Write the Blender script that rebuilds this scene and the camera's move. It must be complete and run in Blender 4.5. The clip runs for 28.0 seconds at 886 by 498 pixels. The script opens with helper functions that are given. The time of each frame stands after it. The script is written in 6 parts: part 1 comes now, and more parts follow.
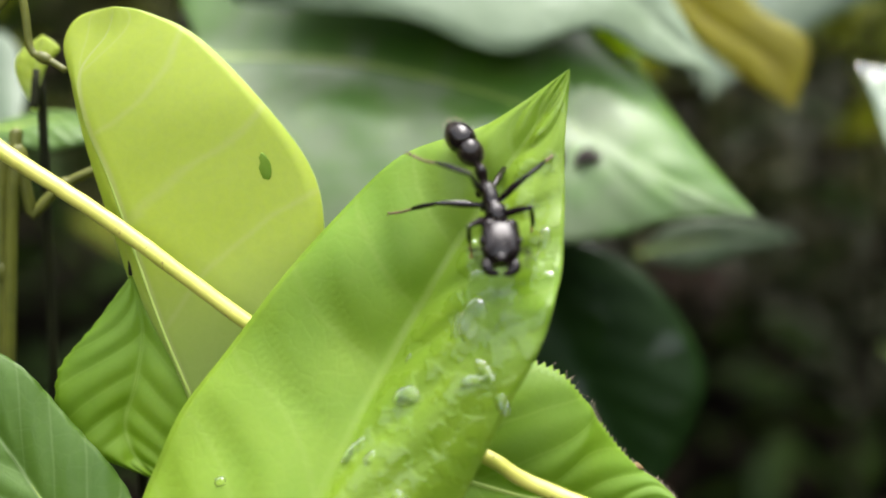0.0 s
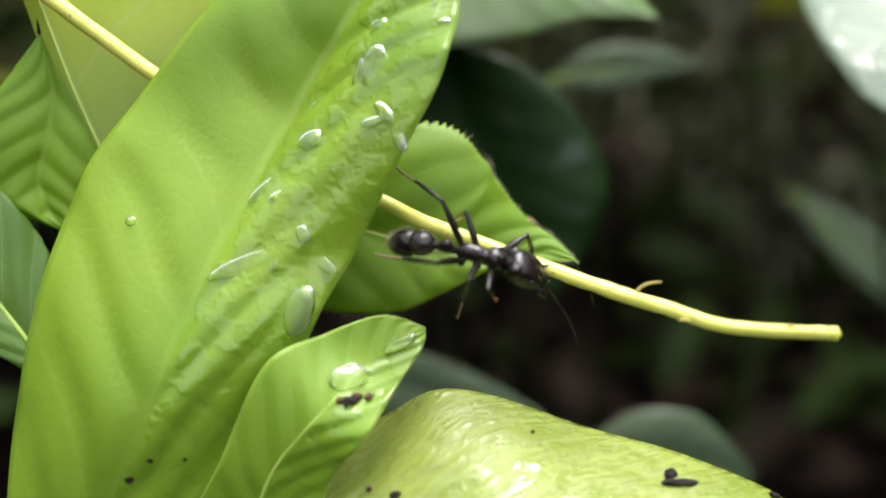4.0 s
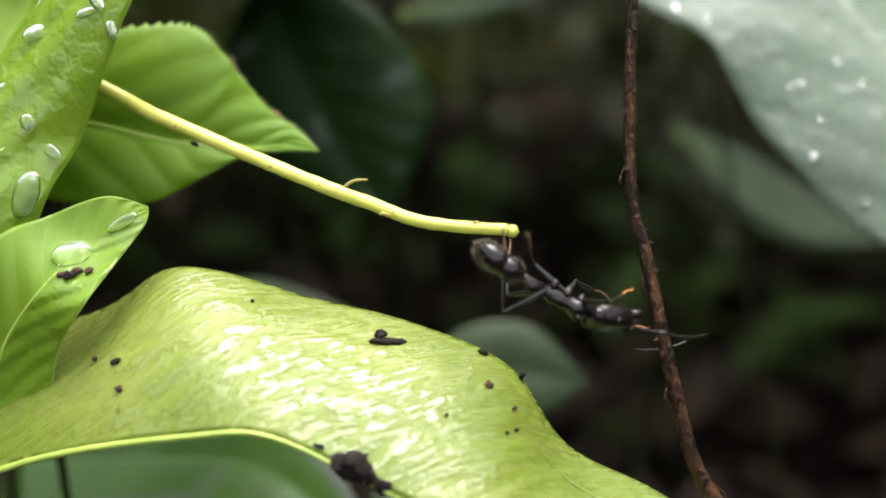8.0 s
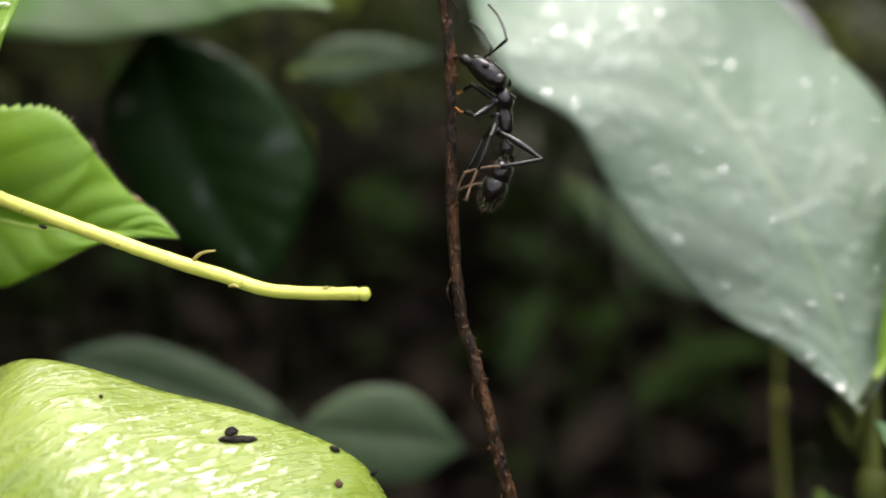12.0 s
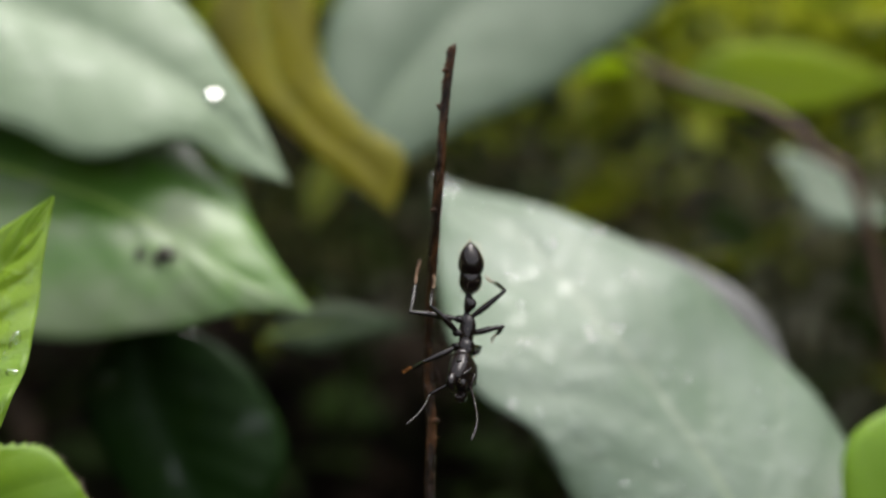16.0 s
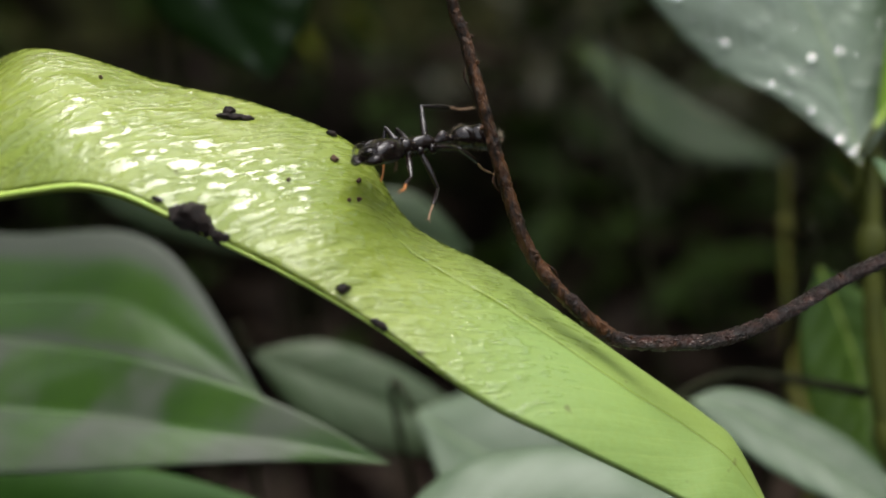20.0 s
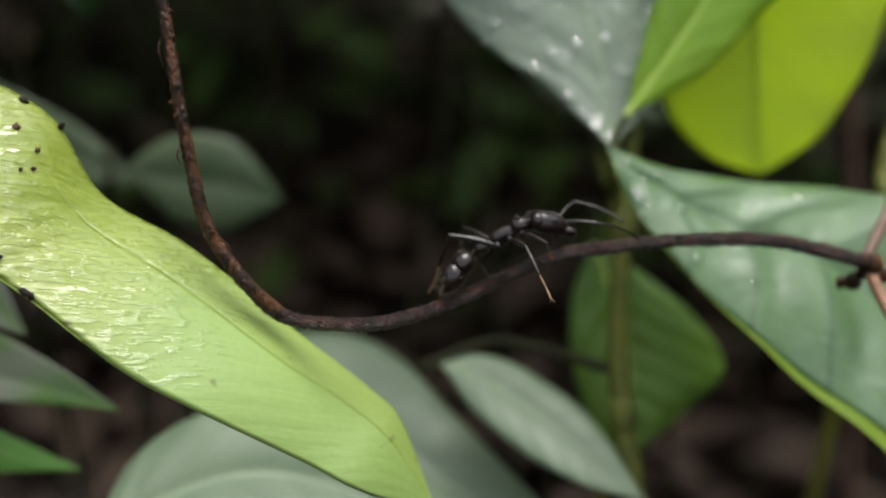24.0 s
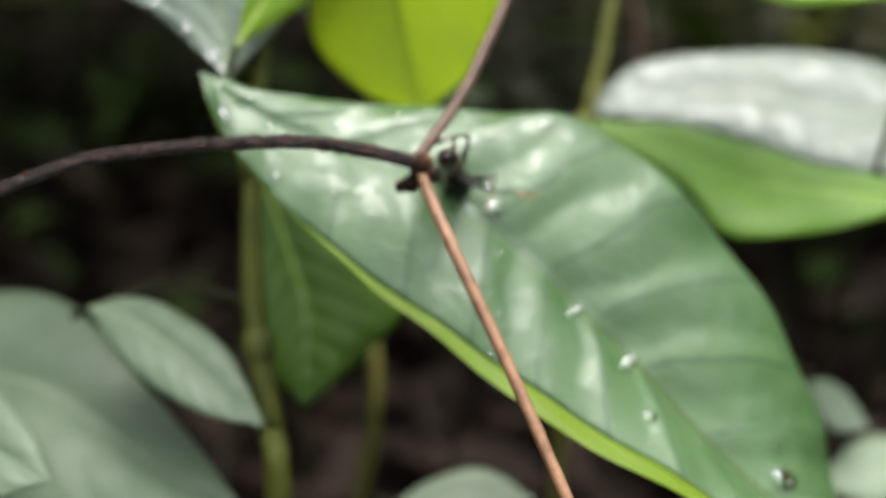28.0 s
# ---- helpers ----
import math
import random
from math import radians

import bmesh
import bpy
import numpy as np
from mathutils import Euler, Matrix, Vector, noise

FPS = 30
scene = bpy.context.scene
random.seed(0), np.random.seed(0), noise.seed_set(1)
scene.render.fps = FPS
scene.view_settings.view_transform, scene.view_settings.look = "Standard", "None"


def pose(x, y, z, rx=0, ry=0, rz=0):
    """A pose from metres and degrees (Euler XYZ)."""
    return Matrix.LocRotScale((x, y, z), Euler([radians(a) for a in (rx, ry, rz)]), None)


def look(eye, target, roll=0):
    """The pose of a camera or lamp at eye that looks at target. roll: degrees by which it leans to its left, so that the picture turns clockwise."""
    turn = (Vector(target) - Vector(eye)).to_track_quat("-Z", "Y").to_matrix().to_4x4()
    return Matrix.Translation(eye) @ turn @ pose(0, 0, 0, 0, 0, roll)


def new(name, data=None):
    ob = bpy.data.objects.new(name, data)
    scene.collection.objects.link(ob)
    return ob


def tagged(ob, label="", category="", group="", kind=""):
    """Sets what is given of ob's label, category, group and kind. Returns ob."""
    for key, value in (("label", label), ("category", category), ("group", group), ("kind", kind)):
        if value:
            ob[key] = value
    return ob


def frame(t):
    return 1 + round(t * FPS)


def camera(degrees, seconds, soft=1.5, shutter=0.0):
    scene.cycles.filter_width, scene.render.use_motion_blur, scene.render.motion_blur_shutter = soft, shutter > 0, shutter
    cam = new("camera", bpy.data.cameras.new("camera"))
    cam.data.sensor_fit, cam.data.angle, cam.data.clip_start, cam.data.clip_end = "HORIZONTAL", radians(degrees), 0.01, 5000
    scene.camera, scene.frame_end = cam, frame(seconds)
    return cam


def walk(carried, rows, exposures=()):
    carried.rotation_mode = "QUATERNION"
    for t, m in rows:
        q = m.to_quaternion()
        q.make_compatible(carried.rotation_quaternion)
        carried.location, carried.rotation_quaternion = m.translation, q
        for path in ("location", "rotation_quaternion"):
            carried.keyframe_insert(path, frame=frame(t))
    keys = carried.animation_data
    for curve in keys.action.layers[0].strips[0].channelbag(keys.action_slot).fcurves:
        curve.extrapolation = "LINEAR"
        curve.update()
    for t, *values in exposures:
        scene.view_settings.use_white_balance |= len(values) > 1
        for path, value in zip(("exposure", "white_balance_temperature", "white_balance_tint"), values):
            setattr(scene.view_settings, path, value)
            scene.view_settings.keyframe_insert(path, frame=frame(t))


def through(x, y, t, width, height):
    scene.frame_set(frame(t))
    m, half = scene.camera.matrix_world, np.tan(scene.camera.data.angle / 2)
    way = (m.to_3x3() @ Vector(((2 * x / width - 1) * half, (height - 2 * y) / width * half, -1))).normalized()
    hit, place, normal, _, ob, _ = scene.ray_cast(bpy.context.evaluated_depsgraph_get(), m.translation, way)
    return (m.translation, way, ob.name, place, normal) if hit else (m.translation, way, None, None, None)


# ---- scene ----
from mathutils import Quaternion

cam = camera(44.0, 28.0, soft=1.9)
cam.data.dof.use_dof = True
cam.data.dof.focus_distance = 0.141
cam.data.dof.aperture_fstop = 8.6
PATH = [
    (0.0, pose(0.0057, 0.0084, 0.3872, 83.35, 0.58, 0.85)),
    (0.5, pose(0.0164, 0.0082, 0.3938, 81.51, 1.39, 2.78)),
    (1.0, pose(0.0139, 0.0084, 0.3927, 81.44, 0.91, 2.55)),
    (1.5, pose(0.0148, 0.0073, 0.3925, 81.07, 1.06, 2.89)),
    (2.0, pose(0.0066, 0.0050, 0.3794, 83.73, 0.81, 1.21)),
    (2.5, pose(0.0038, 0.0016, 0.3718, 82.55, 0.39, 1.90)),
    (4.5, pose(0.0129, -0.0019, 0.3709, 76.47, -0.29, -3.98)),
    (5.0, pose(0.0183, -0.0031, 0.3744, 75.20, -0.19, -4.24)),
    (5.5, pose(0.0271, -0.0041, 0.3781, 73.25, 0.24, -3.78)),
    (6.0, pose(0.0349, -0.0080, 0.3706, 75.25, 0.86, -3.55)),
    (6.5, pose(0.0397, -0.0095, 0.3674, 75.94, 1.31, -3.71)),
    (7.0, pose(0.0411, -0.0087, 0.3696, 74.54, 1.47, -3.55)),
    (7.5, pose(0.0416, -0.0101, 0.3658, 75.09, 1.56, -3.42)),
    (8.0, pose(0.0429, -0.0140, 0.3590, 76.68, 1.63, -3.85)),
    (8.5, pose(0.0494, -0.0167, 0.3545, 75.51, 1.22, -4.75)),
    (9.0, pose(0.0545, -0.0193, 0.3487, 75.18, 0.56, -5.75)),
    (9.5, pose(0.0543, -0.0203, 0.3453, 73.50, -0.50, -8.17)),
    (10.0, pose(0.0606, -0.0230, 0.3491, 73.26, -0.54, -7.39)),
    (10.5, pose(0.0591, -0.0218, 0.3476, 74.08, 0.37, -7.91)),
    (11.0, pose(0.0559, -0.0201, 0.3530, 74.54, 0.34, -7.50)),
    (11.5, pose(0.0543, -0.0175, 0.3602, 75.22, 0.12, -7.77)),
    (12.0, pose(0.0509, -0.0139, 0.3689, 77.77, -0.31, -8.00)),
    (12.5, pose(0.0522, -0.0158, 0.3822, 80.16, -0.19, -7.29)),
    (13.0, pose(0.0469, -0.0115, 0.3912, 82.01, -1.95, -8.56)),
    (13.5, pose(0.0468, -0.0116, 0.4005, 85.95, -2.57, -8.89)),
    (15.5, pose(0.0472, -0.0168, 0.4032, 89.00, -2.65, -8.63)),
    (16.0, pose(0.0474, -0.0208, 0.3963, 86.78, -1.90, -9.80)),
    (16.5, pose(0.0480, -0.0202, 0.3860, 83.66, -1.88, -10.05)),
    (17.0, pose(0.0495, -0.0161, 0.3726, 80.59, -2.97, -8.86)),
    (17.5, pose(0.0568, -0.0220, 0.3530, 80.90, -2.11, -8.68)),
    (18.0, pose(0.0585, -0.0258, 0.3401, 78.77, -0.25, -7.56)),
    (18.5, pose(0.0541, -0.0232, 0.3360, 74.80, -0.79, -7.67)),
    (19.0, pose(0.0549, -0.0254, 0.3350, 74.62, -0.40, -7.12)),
    (19.5, pose(0.0571, -0.0266, 0.3298, 74.53, 0.12, -6.95)),
    (20.0, pose(0.0527, -0.0241, 0.3342, 75.57, 0.19, -7.14)),
    (20.5, pose(0.0465, -0.0236, 0.3360, 76.67, -0.13, -6.78)),
    (21.0, pose(0.0458, -0.0243, 0.3381, 76.40, -0.75, -6.29)),
    (21.5, pose(0.0590, -0.0271, 0.3354, 75.05, -1.30, -6.78)),
    (23.5, pose(0.0767, -0.0330, 0.3293, 75.23, -2.13, -7.88)),
    (24.0, pose(0.0935, -0.0323, 0.3454, 71.18, -3.58, -6.73)),
    (24.5, pose(0.1075, -0.0360, 0.3463, 72.49, -3.73, -8.17)),
    (25.0, pose(0.1132, -0.0371, 0.3486, 72.37, -3.78, -8.36)),
    (25.5, pose(0.1293, -0.0405, 0.3435, 73.87, -3.20, -6.67)),
    (26.0, pose(0.1421, -0.0411, 0.3425, 73.95, -3.10, -6.98)),
    (26.5, pose(0.1467, -0.0458, 0.3434, 74.22, -3.99, -8.74)),
    (27.0, pose(0.1514, -0.0471, 0.3444, 72.26, -3.13, -8.91)),
    (27.5, pose(0.1551, -0.0507, 0.3373, 72.83, -1.75, -8.88)),
    (28.0, pose(0.1624, -0.0475, 0.3288, 73.42, -1.19, -7.28)),
]
walk(cam, PATH, exposures=[(0, 0.33), (1, 0.36), (2.5, 0.25), (5, 0.26), (6, 0.27), (7, 0.33), (8, 0.18), (9, 0.03), (10, -0.08), (12, 0.13), (13, 0.24), (15.5, -0.32), (16, -0.34), (17, -0.2), (18, -0.1), (19, -0.1), (20, -0.33), (21, -0.36), (24, -0.2), (25, 0.18), (27, 0.16), (28, 0.04)])

# ---- light ----
world = bpy.data.worlds.new("forest_sky")
scene.world = world
world.use_nodes = True
wn = world.node_tree
sky = wn.nodes.new("ShaderNodeTexSky")
sky.sky_type = 'NISHITA'
sky.sun_disc = False
sky.sun_elevation = radians(80)
sky.sun_rotation = radians(140)
sky.air_density, sky.dust_density = 1.0, 4.0
pale = wn.nodes.new("ShaderNodeHueSaturation")
pale.inputs["Saturation"].default_value = 0.3
wn.links.new(sky.outputs[0], pale.inputs["Color"])
wn.links.new(pale.outputs[0], wn.nodes["Background"].inputs[0])
wn.nodes["Background"].inputs[1].default_value = 0.42

sun = new("sun", bpy.data.lights.new("sun", 'SUN'))
sun.data.energy, sun.data.angle, sun.data.color = 3.6, radians(30), (1.0, 0.955, 0.92)
sun.matrix_world = look((0.12, 0.18, 0.93), (0, 0, 0))

# ---- materials ----
class Nodes:
    """Short hand for building one node material."""

    def __init__(self, name):
        self.mat = bpy.data.materials.new(name)
        self.mat.use_nodes = True
        self.tree = self.mat.node_tree
        self.tree.nodes.clear()
        self.out = self.tree.nodes.new("ShaderNodeOutputMaterial")

    def add(self, kind, **values):
        n = self.tree.nodes.new("ShaderNode" + kind)
        for key, value in values.items():
            if key in n.inputs:
                if hasattr(value, "is_output"):
                    self.tree.links.new(value, n.inputs[key])
                else:
                    n.inputs[key].default_value = value
        return n

    def math(self, op, a, b=0.0, clamp=False):
        n = self.tree.nodes.new("ShaderNodeMath")
        n.operation, n.use_clamp = op, clamp
        for i, v in enumerate((a, b)):
            if hasattr(v, "is_output"):
                self.tree.links.new(v, n.inputs[i])
            else:
                n.inputs[i].default_value = v
        return n.outputs[0]

    def noise(self, scale, detail=3.0, rough=0.55, vector=None):
        n = self.tree.nodes.new("ShaderNodeTexNoise")
        n.inputs["Scale"].default_value, n.inputs["Detail"].default_value, n.inputs["Roughness"].default_value = scale, detail, rough
        if vector is None:
            vector = self.coords()
        self.tree.links.new(vector, n.inputs["Vector"])
        return n.outputs[0]

    def coords(self):
        n = self.tree.nodes.new("ShaderNodeTexCoord")
        return n.outputs["Object"]

    def ramp(self, value, low, high):
        n = self.tree.nodes.new("ShaderNodeMapRange")
        n.interpolation_type = 'SMOOTHSTEP'
        self.tree.links.new(value, n.inputs[0])
        n.inputs[1].default_value, n.inputs[2].default_value = low, high
        return n.outputs[0]

    def mix(self, fac, a, b):
        n = self.tree.nodes.new("ShaderNodeMix")
        n.data_type = 'RGBA'
        for i, v in ((0, fac), (6, a), (7, b)):
            if hasattr(v, "is_output"):
                self.tree.links.new(v, n.inputs[i])
            elif i == 0:
                n.inputs[i].default_value = v
            else:
                n.inputs[i].default_value = (*v, 1)
        return n.outputs[2]

    def bump(self, height, strength, distance, normal=None):
        n = self.tree.nodes.new("ShaderNodeBump")
        n.inputs["Strength"].default_value, n.inputs["Distance"].default_value = strength, distance
        self.tree.links.new(height, n.inputs["Height"])
        if normal is not None:
            self.tree.links.new(normal, n.inputs["Normal"])
        return n.outputs[0]

    def finish(self, shader):
        self.tree.links.new(shader, self.out.inputs[0])
        return self.mat


def leaf_material(name, colour, dark, vein, veins=9.0, wet=0.0, rough=0.35, through=0.35, spots=0.0, film=0.5, spec=0.5, half=0.0, slant=3.6, grain=170.0, quilting=0.3, streak=None, fade=2.0, edge=0.3, tip=None, line=0.36, sheen_tint=None, midline=0.8, rim=0.0, crease=0.0, tip_from=0.55):
    """A leaf: pinnate veins from its own coordinates, blotches, wet film, light that passes through."""
    k = Nodes(name)
    uv = k.tree.nodes.new("ShaderNodeTexCoord").outputs["UV"]
    sep = k.add("SeparateXYZ", Vector=uv)
    u, v = sep.outputs[0], sep.outputs[1]
    side = k.math('ABSOLUTE', k.math('SUBTRACT', v, 0.5))
    wob = k.math('MULTIPLY', k.math('SUBTRACT', k.noise(60.0, 2.0), 0.5), 0.35)
    phase = k.math('ADD', k.math('SUBTRACT', k.math('MULTIPLY', u, veins), k.math('MULTIPLY', side, slant)), wob)
    saw = k.math('ABSOLUTE', k.math('SUBTRACT', k.math('FRACT', phase), 0.5))
    lateral = k.math('SUBTRACT', 1.0, k.ramp(saw, 0.0, 0.07))
    mid = k.math('SUBTRACT', 1.0, k.ramp(side, 0.004, 0.02))
    quilt = k.ramp(saw, 0.0, 0.5)
    big = k.ramp(k.noise(38.0, 3.0), 0.35, 0.7)
    fine = k.noise(900.0, 4.0, 0.7)
    net = k.add("TexVoronoi", Vector=k.coords(), Scale=420.0)
    net.feature = 'DISTANCE_TO_EDGE'
    cells = k.ramp(net.outputs[0], 0.0, 0.12)
    c = k.mix(big, colour, dark)
    if tip:
        c = k.mix(k.ramp(k.math('ADD', u, k.math('MULTIPLY', k.noise(25.0), 0.15)), tip_from, tip_from + 0.27), c, tip)
    if crease:
        # the sunken rib of the outer half, with a yellower strip beyond it
        off = k.math('SUBTRACT', v, k.math('ADD', crease - 0.02, k.math('MULTIPLY', k.noise(45.0, 2.0), 0.04)))
        outer = k.ramp(u, 0.46, 0.58)
        groove = k.math('MULTIPLY', k.math('SUBTRACT', 1.0, k.ramp(k.math('ABSOLUTE', off), 0.0, 0.011)), outer)
        c = k.mix(k.math('MULTIPLY', k.math('MULTIPLY', k.math('SUBTRACT', 1.0, k.ramp(off, -0.02, 0.01)), outer), 0.3), c, colour)
        c = k.mix(k.math('MULTIPLY', groove, 0.7), c, dark)
    c = k.mix(k.math('MULTIPLY', k.ramp(fine, 0.3, 0.75), 0.25), c, dark)
    c = k.mix(k.math('MULTIPLY', k.math('SUBTRACT', 1.0, cells), 0.05), c, vein)
    c = k.mix(k.math('MAXIMUM', k.math('MULTIPLY', lateral, line), k.math('MULTIPLY', mid, midline)), c, vein)
    if spots > 0:
        c = k.mix(k.math('MULTIPLY', k.ramp(k.noise(260.0, 2.0), 0.70, 0.76), spots), c, (0.06, 0.035, 0.012))
    water = k.noise(grain, 2.5, 0.5)
    if streak:
        lane = k.add("CombineXYZ", X=k.math('MULTIPLY', phase, streak[0]), Y=k.math('MULTIPLY', v, streak[1]), Z=0.0).outputs[0]
        water = k.math('ADD', k.math('MULTIPLY', k.noise(1.0, 4.0, 0.62, lane), 0.7), k.math('MULTIPLY', water, 0.3))
        water = k.math('SUBTRACT', water, k.math('MULTIPLY', k.ramp(u, fade - 0.12, fade + 0.12), 0.3))
    if half:
        water = k.math('ADD', water, k.math('MULTIPLY', k.math('SUBTRACT', k.ramp(v, 0.47, 0.56), 1.0), half))
    film_mask = k.ramp(water, 1.0 - film - 0.08, 1.0 - film + 0.03)
    if rim:
        film_mask = k.math('MULTIPLY', film_mask, k.math('SUBTRACT', 1.0, k.ramp(k.math('ADD', side, k.math('MULTIPLY', k.noise(40.0), 0.2)), rim, rim + 0.16)))
    if sheen_tint:
        # grey sheen of reflected sky painted into the colour, left out in wet patches
        c = k.mix(k.math('MULTIPLY', k.ramp(water, 1.0 - film - 0.16, 1.0 - film + 0.14), film_mask if rim else 1.0), sheen_tint, c)
    relief = k.math('ADD', k.math('MULTIPLY', quilt, 0.6), k.math('ADD', k.math('MULTIPLY', cells, 0.03), k.math('MULTIPLY', fine, 0.12)))
    nrm = k.bump(relief, quilting, 0.0008)
    if crease:
        nrm = k.bump(groove, 0.5, -0.0004, nrm)
    p = k.add("BsdfPrincipled")
    k.tree.links.new(c, p.inputs["Base Color"])
    p.inputs["Specular IOR Level"].default_value = spec
    if wet > 0:
        nrm2 = k.bump(k.math('ADD', film_mask, k.math('MULTIPLY', water, 0.6)), edge, 0.0004, nrm)
        k.tree.links.new(nrm2, p.inputs["Normal"])
        r = k.math('SUBTRACT', rough, k.math('MULTIPLY', film_mask, wet * (rough - 0.06)))
        k.tree.links.new(r, p.inputs["Roughness"])
        k.tree.links.new(k.math('MULTIPLY', film_mask, wet), p.inputs["Coat Weight"])
        p.inputs["Coat Roughness"].default_value = 0.05
        k.tree.links.new(nrm2, p.inputs["Coat Normal"])
    else:
        k.tree.links.new(nrm, p.inputs["Normal"])
        k.tree.links.new(k.math('ADD', rough - 0.08, k.math('MULTIPLY', big, 0.16)), p.inputs["Roughness"])
    tr = k.add("BsdfTranslucent")
    k.tree.links.new(k.mix(0.5, c, (colour[0] * 1.3, colour[1] * 1.3, colour[2] * 0.5)), tr.inputs[0])
    m = k.add("MixShader")
    m.inputs[0].default_value = through
    k.tree.links.new(p.outputs[0], m.inputs[1])
    k.tree.links.new(tr.outputs[0], m.inputs[2])
    return k.finish(m.outputs[0])


def rough_material(name, a, b, scale, rough=0.7, bump=0.5, dist=0.0004, spec=0.5, stretch=(1, 1, 1), speck=None, coat=0.0, share=0.5):
    """A two-colour mottled surface with fine relief."""
    k = Nodes(name)
    mp = k.add("Mapping", Vector=k.coords(), Scale=stretch)
    n1, n2 = k.noise(scale, 5.0, 0.65, mp.outputs[0]), k.noise(scale * 5.3, 3.0, 0.6, mp.outputs[0])
    c = k.mix(k.ramp(n1, 0.35 + 0.5 - share, 0.68 + 0.5 - share), a, b)
    c = k.mix(k.math('MULTIPLY', k.ramp(n2, 0.4, 0.7), 0.8 * (1 - share)), c, a)
    if speck:
        c = k.mix(k.ramp(n2, 0.66, 0.72), c, speck)
    p = k.add("BsdfPrincipled")
    k.tree.links.new(c, p.inputs["Base Color"])
    k.tree.links.new(k.math('ADD', rough - 0.1, k.math('MULTIPLY', n2, 0.2)), p.inputs["Roughness"])
    p.inputs["Specular IOR Level"].default_value = spec
    p.inputs["Coat Weight"].default_value = coat
    p.inputs["Coat Roughness"].default_value = 0.12
    k.tree.links.new(k.bump(k.math('ADD', n1, k.math('MULTIPLY', n2, 0.5)), bump, dist), p.inputs["Normal"])
    return k.finish(p.outputs[0])


def water_material():
    k = Nodes("clear_water")
    p = k.add("BsdfPrincipled", **{"Base Color": (1, 1, 1, 1), "Roughness": 0.02, "IOR": 1.33, "Transmission Weight": 1.0})
    return k.finish(p.outputs[0])


YOUNG = leaf_material("young_leaf", (0.28, 0.43, 0.036), (0.19, 0.345, 0.024), (0.38, 0.51, 0.10), veins=11, wet=1.0, rough=0.42, through=0.42, film=0.48, spots=0.0, half=0.36, edge=0.22, grain=330.0, spec=0.5, quilting=0.45, line=0.2, midline=0.25)
FOLDED = leaf_material("folded_leaf", (0.272, 0.328, 0.060), (0.18, 0.245, 0.025), (0.36, 0.43, 0.12), veins=26, wet=1.0, rough=0.42, through=0.24, film=0.48, spots=0.55, slant=10.0, spec=0.5, grain=620.0, quilting=0.08, streak=(4.5, 13.0), fade=0.73, edge=0.34, tip=(0.222, 0.335, 0.092), line=0.14, midline=0.0, crease=0.165)
PALE = leaf_material("pale_yellow_leaf", (0.42, 0.52, 0.15), (0.35, 0.46, 0.11), (0.60, 0.64, 0.26), veins=6, rough=0.5, through=0.5, slant=2.4, quilting=0.15, tip=(0.54, 0.65, 0.08), tip_from=0.22)
FRESH = leaf_material("fresh_leaf", (0.22, 0.38, 0.014), (0.15, 0.29, 0.010), (0.28, 0.44, 0.05), veins=7, rough=0.5, through=0.45, quilting=0.25, line=0.35)
MEADOW = leaf_material("rich_green_leaf", (0.125, 0.27, 0.010), (0.085, 0.21, 0.008), (0.17, 0.31, 0.03), veins=7, rough=0.5, through=0.35, quilting=0.25, line=0.3)
GREEN = leaf_material("green_leaf", (0.095, 0.185, 0.022), (0.06, 0.135, 0.016), (0.20, 0.30, 0.10), veins=8, rough=0.45, through=0.25, spec=0.4, quilting=0.5, line=0.3)
GLOSSY = leaf_material("glossy_leaf", (0.070, 0.138, 0.048), (0.044, 0.10, 0.03), (0.022, 0.065, 0.016), veins=11, wet=0.32, film=0.46, grain=220.0, edge=0.16, rough=0.47, through=0.12, spec=0.6, quilting=0.9, slant=-1.7, line=0.8)
DEEP = leaf_material("deep_green_leaf", (0.040, 0.125, 0.008), (0.022, 0.08, 0.005), (0.05, 0.12, 0.015), veins=8, rough=0.5, through=0.15, spec=0.35, quilting=0.05, line=0.1)
# the grey on these two is reflected sky, painted into the base colour
RIMMED = leaf_material("sheen_rimmed_leaf", (0.030, 0.080, 0.003), (0.018, 0.055, 0.002), (0.035, 0.10, 0.01), veins=8, wet=0.25, film=0.62, grain=45.0, edge=0.05, rough=0.5, through=0.12, spec=0.35, quilting=0.02, sheen_tint=(0.056, 0.068, 0.05), line=0.05, rim=0.33)
SHEENED = leaf_material("grey_sheen_patch_leaf", (0.030, 0.080, 0.003), (0.018, 0.055, 0.002), (0.035, 0.10, 0.01), veins=8, wet=0.25, film=0.5, grain=60.0, edge=0.05, rough=0.5, through=0.12, spec=0.35, quilting=0.02, sheen_tint=(0.066, 0.078, 0.057), line=0.05)
# dull leaf colour with the shade of the background mixed in
SHADE = leaf_material("shade_toned_leaf", (0.070, 0.096, 0.050), (0.040, 0.074, 0.028), (0.09, 0.12, 0.06), veins=7, rough=0.5, through=0.12, spec=0.35, line=0.15)
# one half greyed in its colour to look like sky sheen
HALF_SHEEN = leaf_material("half_sheen_leaf", (0.085, 0.185, 0.018), (0.055, 0.14, 0.012), (0.11, 0.2, 0.04), veins=8, wet=0.25, film=0.47, grain=70.0, half=-0.12, edge=0.1, rough=0.48, through=0.22, spec=0.5, quilting=0.2, sheen_tint=(0.15, 0.205, 0.10), line=0.2)
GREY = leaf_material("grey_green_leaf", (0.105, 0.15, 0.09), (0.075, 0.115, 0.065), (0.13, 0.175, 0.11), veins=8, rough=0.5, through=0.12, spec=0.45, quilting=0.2)
